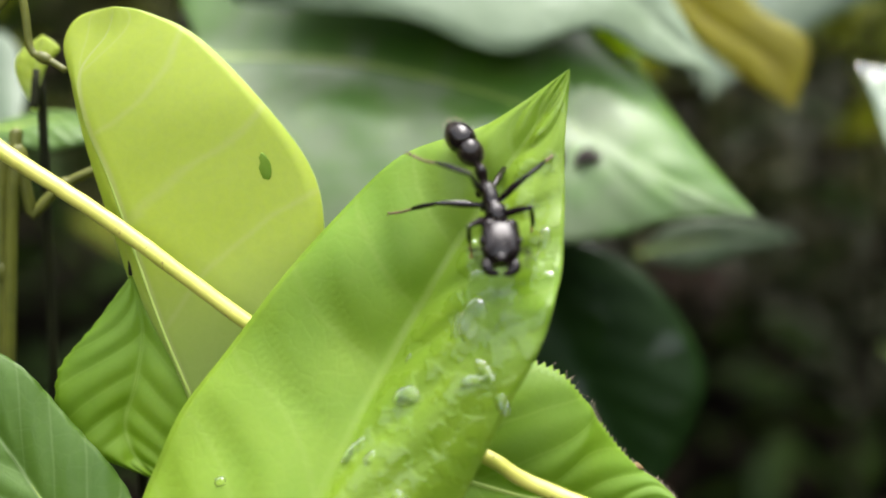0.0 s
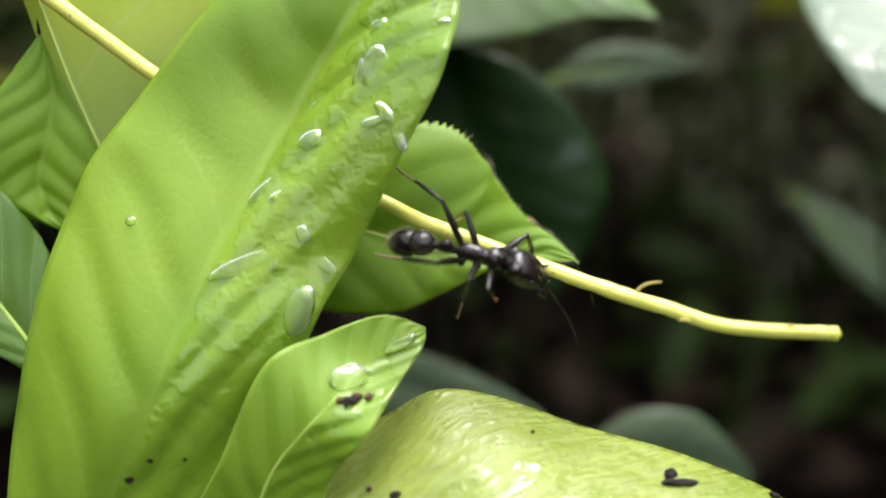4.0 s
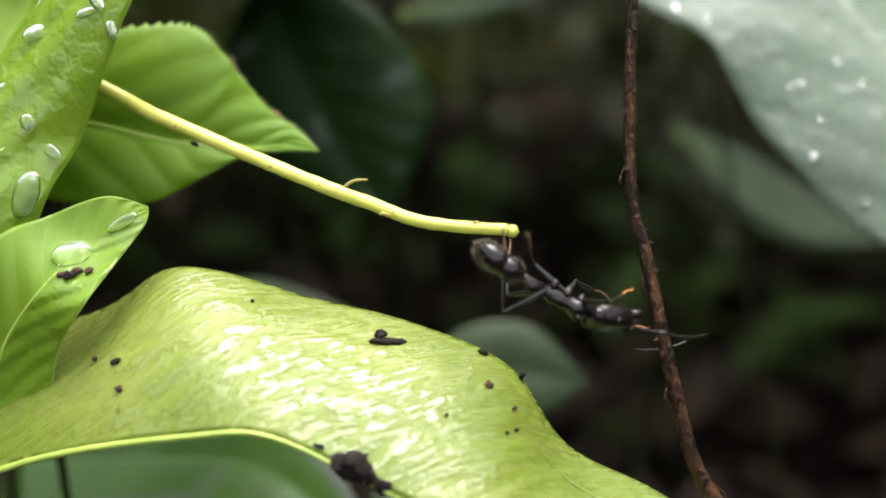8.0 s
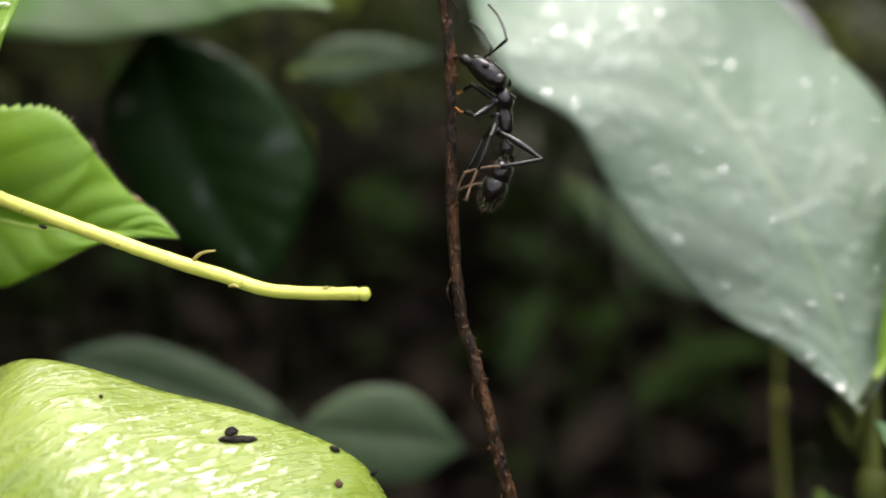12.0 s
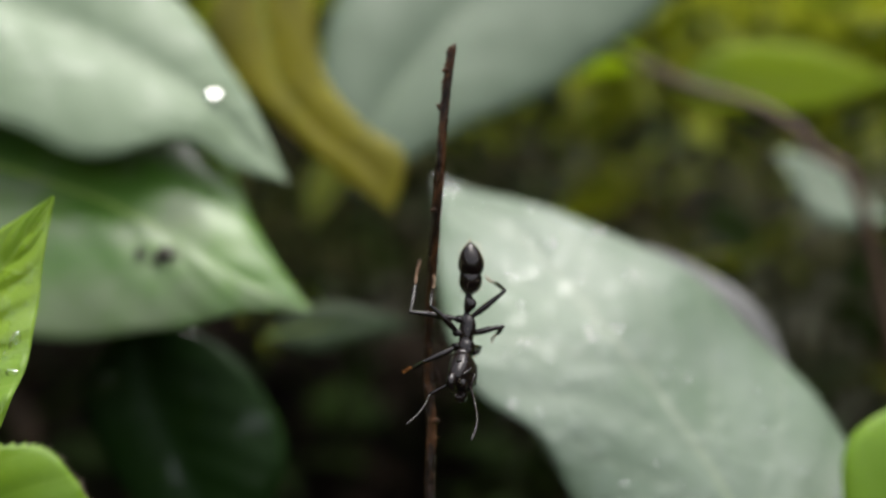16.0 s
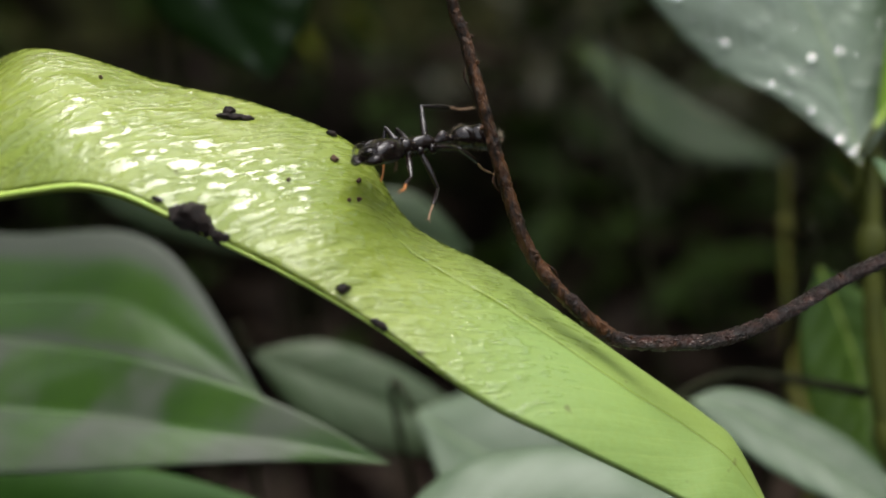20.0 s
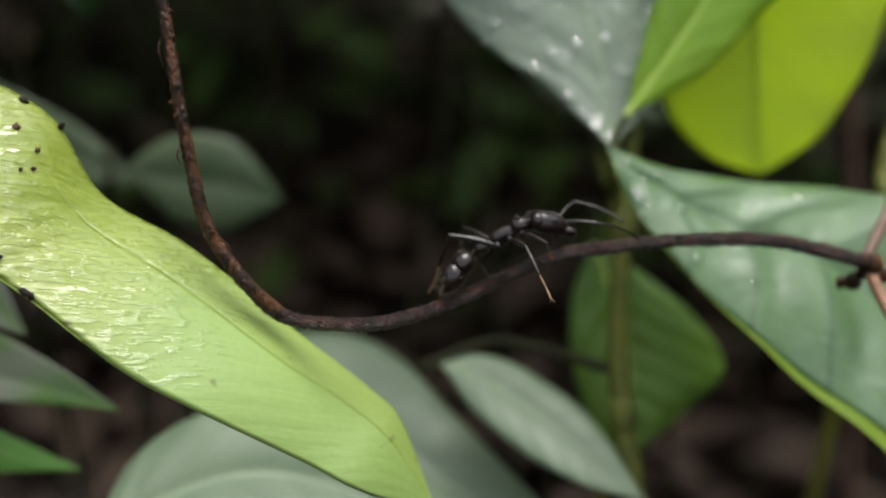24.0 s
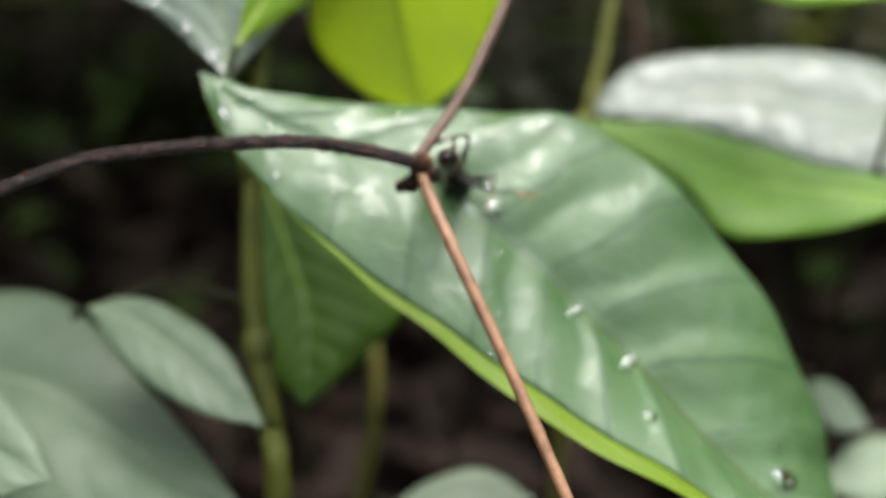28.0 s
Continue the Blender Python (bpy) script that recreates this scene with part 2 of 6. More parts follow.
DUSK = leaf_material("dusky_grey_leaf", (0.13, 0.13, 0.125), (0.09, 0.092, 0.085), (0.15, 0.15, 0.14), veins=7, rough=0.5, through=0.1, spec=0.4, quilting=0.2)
# greyed, pale base colours paint the sky's sheen onto the next three
WHITISH = leaf_material("sky_whitened_leaf", (0.165, 0.20, 0.165), (0.12, 0.155, 0.11), (0.23, 0.26, 0.21), veins=9, wet=0.3, film=0.45, grain=260.0, edge=0.4, rough=0.5, through=0.12, spec=0.5, quilting=0.2)
SILVER = leaf_material("painted_silver_leaf", (0.19, 0.255, 0.155), (0.15, 0.21, 0.12), (0.24, 0.30, 0.2), veins=9, wet=0.12, film=0.45, grain=110.0, edge=0.3, rough=0.55, through=0.12, spec=0.45, quilting=0.2)
SHEEN = leaf_material("wet_painted_sheen_leaf", (0.150, 0.194, 0.142), (0.105, 0.155, 0.095), (0.21, 0.25, 0.18), veins=9, wet=0.45, film=0.40, grain=300.0, edge=0.45, rough=0.5, through=0.1, spec=0.5, quilting=0.25)
# base colour brightened to imitate light coming through from behind
LIME = leaf_material("painted_backlight_leaf", (0.58, 0.69, 0.16), (0.49, 0.62, 0.11), (0.38, 0.52, 0.08), veins=7, rough=0.5, through=0.75)
# nearly black green: the deep shade is in the base colour
DARK = leaf_material("shade_darkened_leaf", (0.011, 0.031, 0.005), (0.006, 0.019, 0.003), (0.014, 0.035, 0.012), veins=7, wet=0.5, film=0.40, grain=90.0, edge=0.3, rough=0.5, through=0.1, spec=0.12)
DEAD = leaf_material("yellowed_leaf", (0.42, 0.38, 0.02), (0.26, 0.24, 0.03), (0.3, 0.2, 0.06), veins=6, rough=0.55, through=0.4)
RIB = rough_material("leaf_rib", (0.40, 0.52, 0.10), (0.30, 0.45, 0.07), 300, 0.45, 0.2)
EDGE = leaf_material("olive_leaf_edge", (0.13, 0.20, 0.012), (0.09, 0.16, 0.010), (0.12, 0.2, 0.02), veins=6, rough=0.55, through=0.2, spec=0.3)
RIB2 = rough_material("pale_green_rib", (0.17, 0.23, 0.12), (0.12, 0.18, 0.09), 300, 0.5, 0.2)
YSTEM = rough_material("yellow_stem", (0.66, 0.62, 0.13), (0.54, 0.56, 0.09), 220, 0.42, 0.3, 0.0003, speck=(0.24, 0.17, 0.05), coat=0.2)
OLD_YELLOW = rough_material("weathered_stem", (0.40, 0.33, 0.09), (0.28, 0.22, 0.06), 400, 0.6, 0.4)
FRESH_STEM = rough_material("fresh_stem", (0.14, 0.15, 0.018), (0.09, 0.10, 0.014), 200, 0.5, 0.3)
BARK = rough_material("wet_bark", (0.115, 0.046, 0.014), (0.004, 0.003, 0.0025), 480, 0.38, 1.0, 0.0012, stretch=(1, 1, 0.3), speck=(0.34, 0.21, 0.11), spec=0.22, share=0.6)
WET_BARK = rough_material("dark_wet_bark", (0.072, 0.028, 0.018), (0.004, 0.003, 0.0025), 700, 0.3, 1.0, 0.0016, stretch=(0.5, 1, 1), speck=(0.32, 0.23, 0.18), spec=0.35, share=0.6)
BARK2 = rough_material("pale_twig_bark", (0.28, 0.145, 0.07), (0.15, 0.07, 0.035), 300, 0.55, 0.6, 0.0005, speck=(0.38, 0.23, 0.13), coat=0.1)
BARK3 = rough_material("brown_twig_bark", (0.11, 0.06, 0.04), (0.06, 0.03, 0.02), 300, 0.6, 0.5, 0.0004)
OLIVE_STALK = rough_material("yellow_olive_stalk", (0.11, 0.11, 0.016), (0.06, 0.07, 0.012), 90, 0.6, 0.5, spec=0.25)
STALK = rough_material("olive_stalk", (0.075, 0.085, 0.012), (0.035, 0.045, 0.008), 90, 0.65, 0.5, spec=0.25)
# dark copy of the stalk colour, standing for shade at the back
SHADE_STALK = rough_material("shade_dark_stalk", (0.02, 0.022, 0.008), (0.012, 0.013, 0.006), 150, 0.7, 0.4, spec=0.15)
# far darker than real soil: the forest-floor shade is in the colour
SOIL = rough_material("shade_darkened_soil", (0.003, 0.002, 0.0018), (0.009, 0.005, 0.004), 30, 0.9, 0.8, 0.01, spec=0.04)
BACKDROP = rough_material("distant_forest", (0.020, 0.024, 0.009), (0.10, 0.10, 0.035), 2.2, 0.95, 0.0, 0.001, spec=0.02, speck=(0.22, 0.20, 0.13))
# litter brown lowered too, so that the floor looks shaded
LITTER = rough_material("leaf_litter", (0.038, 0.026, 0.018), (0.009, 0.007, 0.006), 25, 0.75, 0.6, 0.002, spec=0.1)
# leaf green lowered to imitate the shade under the forest
FAR_LEAF = leaf_material("far_shade_toned_leaf", (0.042, 0.072, 0.014), (0.015, 0.031, 0.007), (0.045, 0.075, 0.018), veins=7, rough=0.6, through=0.25, spec=0.13)
# paled so that far plants look brightly lit
FAR_PALE = leaf_material("far_lit_tone_leaf", (0.20, 0.20, 0.13), (0.11, 0.11, 0.07), (0.22, 0.22, 0.16), veins=7, rough=0.5, through=0.3, spec=0.4)
# bright yellow-green that stands for sun on far leaves
FAR_LIME = leaf_material("far_sunlit_tone_leaf", (0.30, 0.34, 0.03), (0.20, 0.24, 0.025), (0.3, 0.33, 0.06), veins=7, rough=0.5, through=0.5, spec=0.3)
WATER = water_material()
DIRT = rough_material("black_dirt", (0.006, 0.004, 0.0035), (0.022, 0.012, 0.009), 900, 0.7, 1.0, 0.0006, spec=0.3)
BROWN_DIRT = rough_material("brown_dirt", (0.11, 0.055, 0.03), (0.05, 0.026, 0.016), 900, 0.7, 1.0, 0.0006, spec=0.3)
CHITIN = rough_material("ant_chitin", (0.006, 0.004, 0.004), (0.012, 0.007, 0.006), 1100, 0.22, 0.18, 0.0003, spec=0.38)
GASTER = rough_material("ant_abdomen", (0.006, 0.004, 0.004), (0.012, 0.007, 0.006), 900, 0.18, 0.1, 0.0002, spec=0.4)
LEGSKIN = rough_material("ant_leg", (0.006, 0.004, 0.004), (0.014, 0.009, 0.008), 900, 0.22, 0.15, 0.0002, spec=0.45)
TARSUS = rough_material("ant_foot", (0.20, 0.12, 0.06), (0.10, 0.05, 0.03), 900, 0.5, 0.5, 0.0002)
RUST = rough_material("withered_rust", (0.17, 0.10, 0.02), (0.10, 0.055, 0.012), 700, 0.6, 0.3)
ORANGE = rough_material("orange_foot", (0.42, 0.16, 0.03), (0.25, 0.08, 0.02), 900, 0.5, 0.2)
HAIR = rough_material("pale_hair", (0.35, 0.29, 0.2), (0.25, 0.2, 0.14), 900, 0.6, 0.1)

# ---- shapes ----
def mm(p):
    return Vector(p) * 0.001


def spline(points, s):
    """Catmull-Rom through the points; s runs from 0 to len(points) - 1."""
    n = len(points)
    i = min(int(s), n - 2)
    f = s - i
    a, b, c, d = points[max(i - 1, 0)], points[i], points[i + 1], points[min(i + 2, n - 1)]
    return 0.5 * (2 * b + (c - a) * f + (2 * a - 5 * b + 4 * c - d) * f * f + (3 * b - a - 3 * c + d) * f ** 3)


def mesh_of(name, verts, faces, material, uvs=None):
    me = bpy.data.meshes.new(name)
    me.from_pydata([tuple(v) for v in verts], [], faces)
    if uvs:
        layer = me.uv_layers.new(name="uv")
        flat = [c for loop in me.loops for c in uvs[loop.vertex_index]]
        layer.data.foreach_set("uv", flat)
    me.polygons.foreach_set("use_smooth", [True] * len(me.polygons))
    me.materials.append(material)
    me.update()
    return me


def piece(name, me, parent=None, label=""):
    ob = new(name, me)
    if parent is not None:
        ob.parent = parent
    return tagged(ob, label)


def tube_data(points, radii, sides=10, steps=6, bumps=0.0, seed=0):
    """A tube along a smooth line, its radius going through the given radii; bumps make it knotty."""
    n = (len(points) - 1) * steps + 1
    rnd = random.Random(seed)
    line = [spline(points, min(i / steps, len(points) - 1)) for i in range(n)]
    rr = [Vector((r, 0, 0)) for r in radii]
    verts, faces = [], []
    ref = Vector((0.31, 0.52, 0.8))
    for i, p in enumerate(line):
        tangent = (line[min(i + 1, n - 1)] - line[max(i - 1, 0)]).normalized()
        side = tangent.cross(ref)
        if side.length < 0.05:
            side = tangent.cross(Vector((1, 0, 0)))
        side.normalize()
        up = side.cross(tangent)
        r = spline(rr, i / (n - 1) * (len(rr) - 1)).x
        for j in range(sides):
            a = 2 * math.pi * j / sides
            k = 1 + bumps * (rnd.random() - 0.5) * 2
            verts.append(p + (side * math.cos(a) + up * math.sin(a)) * r * k)
    for i in range(n - 1):
        for j in range(sides):
            k = (j + 1) % sides
            faces.append((i * sides + j, i * sides + k, (i + 1) * sides + k, (i + 1) * sides + j))
    for base, p, q in ((0, line[0], line[0] - line[1]), ((n - 1) * sides, line[-1], line[-1] - line[-2])):
        r = radii[0] if base == 0 else radii[-1]
        verts.append(p + q.normalized() * r * 0.5)
        for j in range(sides):
            f = (base + j, base + (j + 1) % sides, len(verts) - 1)
            faces.append(f if base else f[::-1])
    return verts, faces


def join_data(*items):
    verts, faces = [], []
    for v, f in items:
        k = len(verts)
        verts += v
        faces += [tuple(i + k for i in q) for q in f]
    return verts, faces


def ball_data(centre, size, turn=None, rings=10, sides=14, pinch=0.0):
    """An ellipsoid; pinch tapers it towards +x."""
    verts, faces = [], []
    m = turn or Matrix.Identity(3)
    for i in range(rings + 1):
        a = math.pi * i / rings
        for j in range(sides):
            b = 2 * math.pi * j / sides
            x, r = -math.cos(a), math.sin(a)
            r *= 1 - pinch * x
            verts.append(Vector(centre) + m @ Vector((x * size[0], r * math.cos(b) * size[1], r * math.sin(b) * size[2])))
    for i in range(rings):
        for j in range(sides):
            k = (j + 1) % sides
            faces.append((i * sides + j, (i + 1) * sides + j, (i + 1) * sides + k, i * sides + k))
    return verts, faces


GROUND_Z = 0.0
FACES = {}


def on_leaf(root, place):
    """The place on a leaf's upper face that lies nearest to the given one, in mm, and the normal there."""
    p = mm(place)
    return min(FACES[root.name], key=lambda f: (f[0] - p).length_squared)


def blade_point(rows, s, v, cup, relief, veins, teeth, wave, slant=1.8, calm=1.0, wander=0.25):
    """A place on a leaf's upper face, s along the rib, v from -1 to 1 across, and the normal there."""
    n = len(rows)
    rib, le, ri = ([r[k] for r in rows] for k in range(3))
    c, l, r = spline(rib, s), spline(le, s), spline(ri, s)
    t = spline(rib, min(s + 0.05, n - 1)) - spline(rib, max(s - 0.05, 0))
    across = r - l
    normal = t.cross(across)
    if normal.length < 1e-12:
        normal = Vector((0, -0.5, 1))
    normal.normalize()
    if normal.dot(Vector((0.0, -0.8, 0.6))) < 0:
        normal = -normal
    reach = l if v < 0 else r
    w = abs(v)
    k = 1.0
    if teeth:
        k += teeth * w ** 6 * (abs((s * 9.0 + (v > 0) * 0.37) % 1 - 0.35) - 0.3)
    p = c + reach * w * k
    width = reach.length
    phase = s / (n - 1) * veins - w * slant + wander * noise.noise(p * 90)
    saw = abs(phase % 1 - 0.5) * 2
    rest = min(1, max(0, (s / (n - 1) - calm + 0.1) / 0.2))
    relief = relief * (1 - 0.95 * rest * rest * (3 - 2 * rest))
    relief *= min(1.0, width / 0.004)
    h = cup * 4 * w * (1 - w) * width + relief * (1 - (1 - saw) ** 3) * min(1, w * 6) * (1 - w ** 4)
    h += wave * width * w * w * math.sin(s * 5.1 + (1.3 if v > 0 else 0))
    return p + normal * h, normal


def leaf(stations, material, label, name="leaf", veins=9, cup=0.08, relief=0.0002, teeth=0.0, wave=0.02, nu=64, nv=28, rib=0.0006, foot=None, stem=None, ribmat=None, margin=0.0, hairs=0, slant=1.8, roll=None, calm=2.0, wander=0.25, riblen=0.97):
    """A leaf blade over its rib, base first. Each station: the rib's place and the reach to either margin, in mm."""
    rows = [tuple(mm(p) for p in (st if len(st) == 3 else (st[0], (0, 0, 0), (0, 0, 0)))) for st in stations]
    n = len(rows)
    base = rows[0][0].copy()
    rows = [(a - base, b, c) for a, b, c in rows]
    root = new(name)
    root.location = base
    tagged(root, label, "leaf")
    top, bottom, uvs = [], [], []
    for i in range(nu + 1):
        s = i / nu * (n - 1)
        for j in range(nv + 1):
            v = j / nv * 2 - 1
            p, q = blade_point(rows, s, v, cup, relief, veins, teeth, wave, slant, calm, wander)
            top.append(p)
            bottom.append(p - q * 0.0003)
            uvs.append((i / nu, j / nv))
    m = nv + 1
    faces = []
    k = len(top)
    for i in range(nu):
        for j in range(nv):
            a, b, c, d = i * m + j, i * m + j + 1, (i + 1) * m + j + 1, (i + 1) * m + j
            faces += [(a, b, c, d), (k + d, k + c, k + b, k + a)]
    rim = [i * m for i in range(nu + 1)] + [nu * m + j for j in range(1, m)] + [i * m + nv for i in range(nu - 1, -1, -1)] + [j for j in range(nv - 1, 0, -1)]
    for a, b in zip(rim, rim[1:] + rim[:1]):
        faces.append((a, b, k + b, k + a))
    FACES[root.name] = [(base + p, (p - q).normalized()) for p, q in zip(top, bottom)]
    piece("blade", mesh_of("blade", top + bottom, faces, material, uvs + uvs), root)
    if rib > 0:
        line = [blade_point(rows, i / 48 * (n - 1) * riblen, 0.0, cup, relief, veins, 0, 0, slant, calm, wander) for i in range(49)]
        v, f = tube_data([p - q * rib * 0.55 for p, q in line], [rib, rib * 0.8, rib * 0.5, rib * 0.15], 8, 1)
        piece("midrib", mesh_of("midrib", v, f, ribmat or RIB), root)
    if margin > 0:
        for side in (-1.0, 1.0):
            line = [blade_point(rows, i / 48 * (n - 1) * 0.995, side, cup, relief, veins, teeth, wave, slant, calm, wander) for i in range(49)]
            v, f = tube_data([p - q * 0.00015 for p, q in line], [margin, margin, margin * 0.7], 6, 4)
            piece("margin", mesh_of("margin", v, f, ribmat or RIB), root)
    if roll:
        mat, width, side = roll
        v, f, uvr = [], [], []
        for i in range(41):
            s = i / 40 * (n - 1) * 0.97
            p, q = blade_point(rows, s, side, cup, relief, veins, 0, wave)
            o = spline([r[1 if side < 0 else 2] for r in rows], s)
            o = (o.normalized() if o.length > 1e-6 else Vector((0, 0, -1)))
            w = width * min(1.0, max(0.0, (31 - i) / 14)) * min(1.0, 0.35 + i / 10) + 0.0002
            for j in range(4):
                a = j / 3
                v.append(p + o * w * a + q * w * (0.45 * a - 0.3 * a * a) - q * 0.0002)
                uvr.append((i / 40, a * 0.4))
        for i in range(40):
            for j in range(3):
                a = i * 4 + j
                f.append((a, a + 1, a + 5, a + 4))
        k = len(v)
        v += [p + Vector((0, 0.0003, -0.0001)) for p in v]
        f += [tuple(i + k for i in q[::-1]) for q in f]
        piece("rolled_margin", mesh_of("rolled_margin", v, f, mat, uvr + uvr), root, "light green rolled edge")
    if hairs:
        rnd = random.Random(7)
        v, f = [], []
        for _ in range(hairs):
            s, side = rnd.uniform(0.1, n - 1.05), rnd.choice((-1.0, 1.0))
            p, q = blade_point(rows, s, side, cup, relief, veins, teeth, wave)
            o = (p - blade_point(rows, s, side * 0.9, cup, relief, veins, teeth, wave)[0]).normalized()
            o = (o + Vector((rnd.uniform(-0.4, 0.4), rnd.uniform(-0.4, 0.4), rnd.uniform(-0.4, 0.4)))).normalized() * rnd.uniform(0.0003, 0.0008)
            w = o.cross(q).normalized() * 0.00002
            k = len(v)
            v += [p + w, p - w, p + q * 0.00003, p + o]
            f += [(k, k + 1, k + 3), (k + 1, k + 2, k + 3), (k + 2, k, k + 3)]
        piece("edge_hairs", mesh_of("edge_hairs", v, f, HAIR), root)
    if foot is not None:
        a = rows[0][0]
        e = mm(foot) - base
        pts = [a, a + (a - rows[1][0]).normalized() * 0.004 + Vector((0, 0.004, -0.004)), a.lerp(e, 0.4) + Vector((0, 0.012, 0)), e]
        v, f = tube_data(pts, [rib or 0.0006, 0.0007, 0.0009, 0.0011], 8, 6)
        piece("petiole", mesh_of("petiole", v, f, stem or SHADE_STALK), root)
    return root


def stick(name, points, radii, material, label, category, sides=12, bumps=0.0, steps=8, seed=0, origin=None, joints=0):
    pts = [mm(p) for p in points]
    root = new(name)
    root.location = mm(origin) if origin else pts[-1]
    tagged(root, label, category)
    v, f = tube_data([p - root.location for p in pts], [r * 0.001 for r in radii], sides, steps, bumps, seed=seed)
    piece("bark" if material in (BARK, BARK2, BARK3) else "stalk", mesh_of(name, v, f, material), root)
    if joints:
        for i in range(joints):
            s = (i + 0.6) / joints * (len(pts) - 1.2)
            p, q = spline(pts, s), spline(pts, s + 0.05)
            d = (q - p).normalized()
            r = radii[len(radii) // 2] * 0.001
            v, f = tube_data([p - d * r * 1.2 - root.location, p - root.location, p + d * r * 1.2 - root.location], [r * 1.02, r * 1.22, r * 1.02], 10, 3)
            piece("joint", mesh_of("joint", v, f, material), root)
    return root


# ---- ground ----
def build_ground():
    rnd = random.Random(4)
    verts, faces = [], []
    rings = [0.0] + [0.05 * 1.28 ** i for i in range(44)]
    sides = 72
    for r in rings:
        for j in range(sides):
            a = 2 * math.pi * j / sides
            x, y = 0.08 + r * math.cos(a), 0.2 + r * math.sin(a)
            h = 0.02 * noise.noise(Vector((x * 6, y * 6, 0))) * min(1, r * 3)
            verts.append(Vector((x, y, GROUND_Z - 0.012 + h)))
    for i in range(len(rings) - 1):
        for j in range(sides):
            k = (j + 1) % sides
            faces.append((i * sides + j, i * sides + k, (i + 1) * sides + k, (i + 1) * sides + j))
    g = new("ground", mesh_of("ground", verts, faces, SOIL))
    tagged(g, "damp forest soil, darkened in colour for shade", "ground", kind="structure")
    # fallen leaves, past counting
    v, f = [], []
    for _ in range(4200):
        d = 0.1 + 3.6 * rnd.random() ** 1.5
        a = radians(rnd.uniform(15, 165) if rnd.random() < 0.6 else rnd.uniform(0, 360))
        c = Vector((0.1 + d * math.cos(a), 0.1 + d * math.sin(a), GROUND_Z + 0.004 + rnd.random() * 0.02))
        size = rnd.uniform(0.012, 0.04)
        m = Euler((rnd.uniform(-0.5, 0.5), rnd.uniform(-0.5, 0.5), rnd.uniform(0, 6.3))).to_matrix()
        k = len(v)
        for p in ((-1, 0, 0), (-0.3, -0.42, 0.16), (0.4, -0.34, 0.14), (1, 0, 0.1), (0.4, 0.34, 0.12), (-0.3, 0.42, 0.18), (0, 0, -0.02)):
            v.append(c + m @ (Vector(p) * size))
        f += [(k + i, k + (i + 1) % 6, k + 6) for i in range(6)]
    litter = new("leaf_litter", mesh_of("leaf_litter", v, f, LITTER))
    tagged(litter, "brown fallen leaves, their colour lowered for forest shade", "leaf litter", kind="stuff")


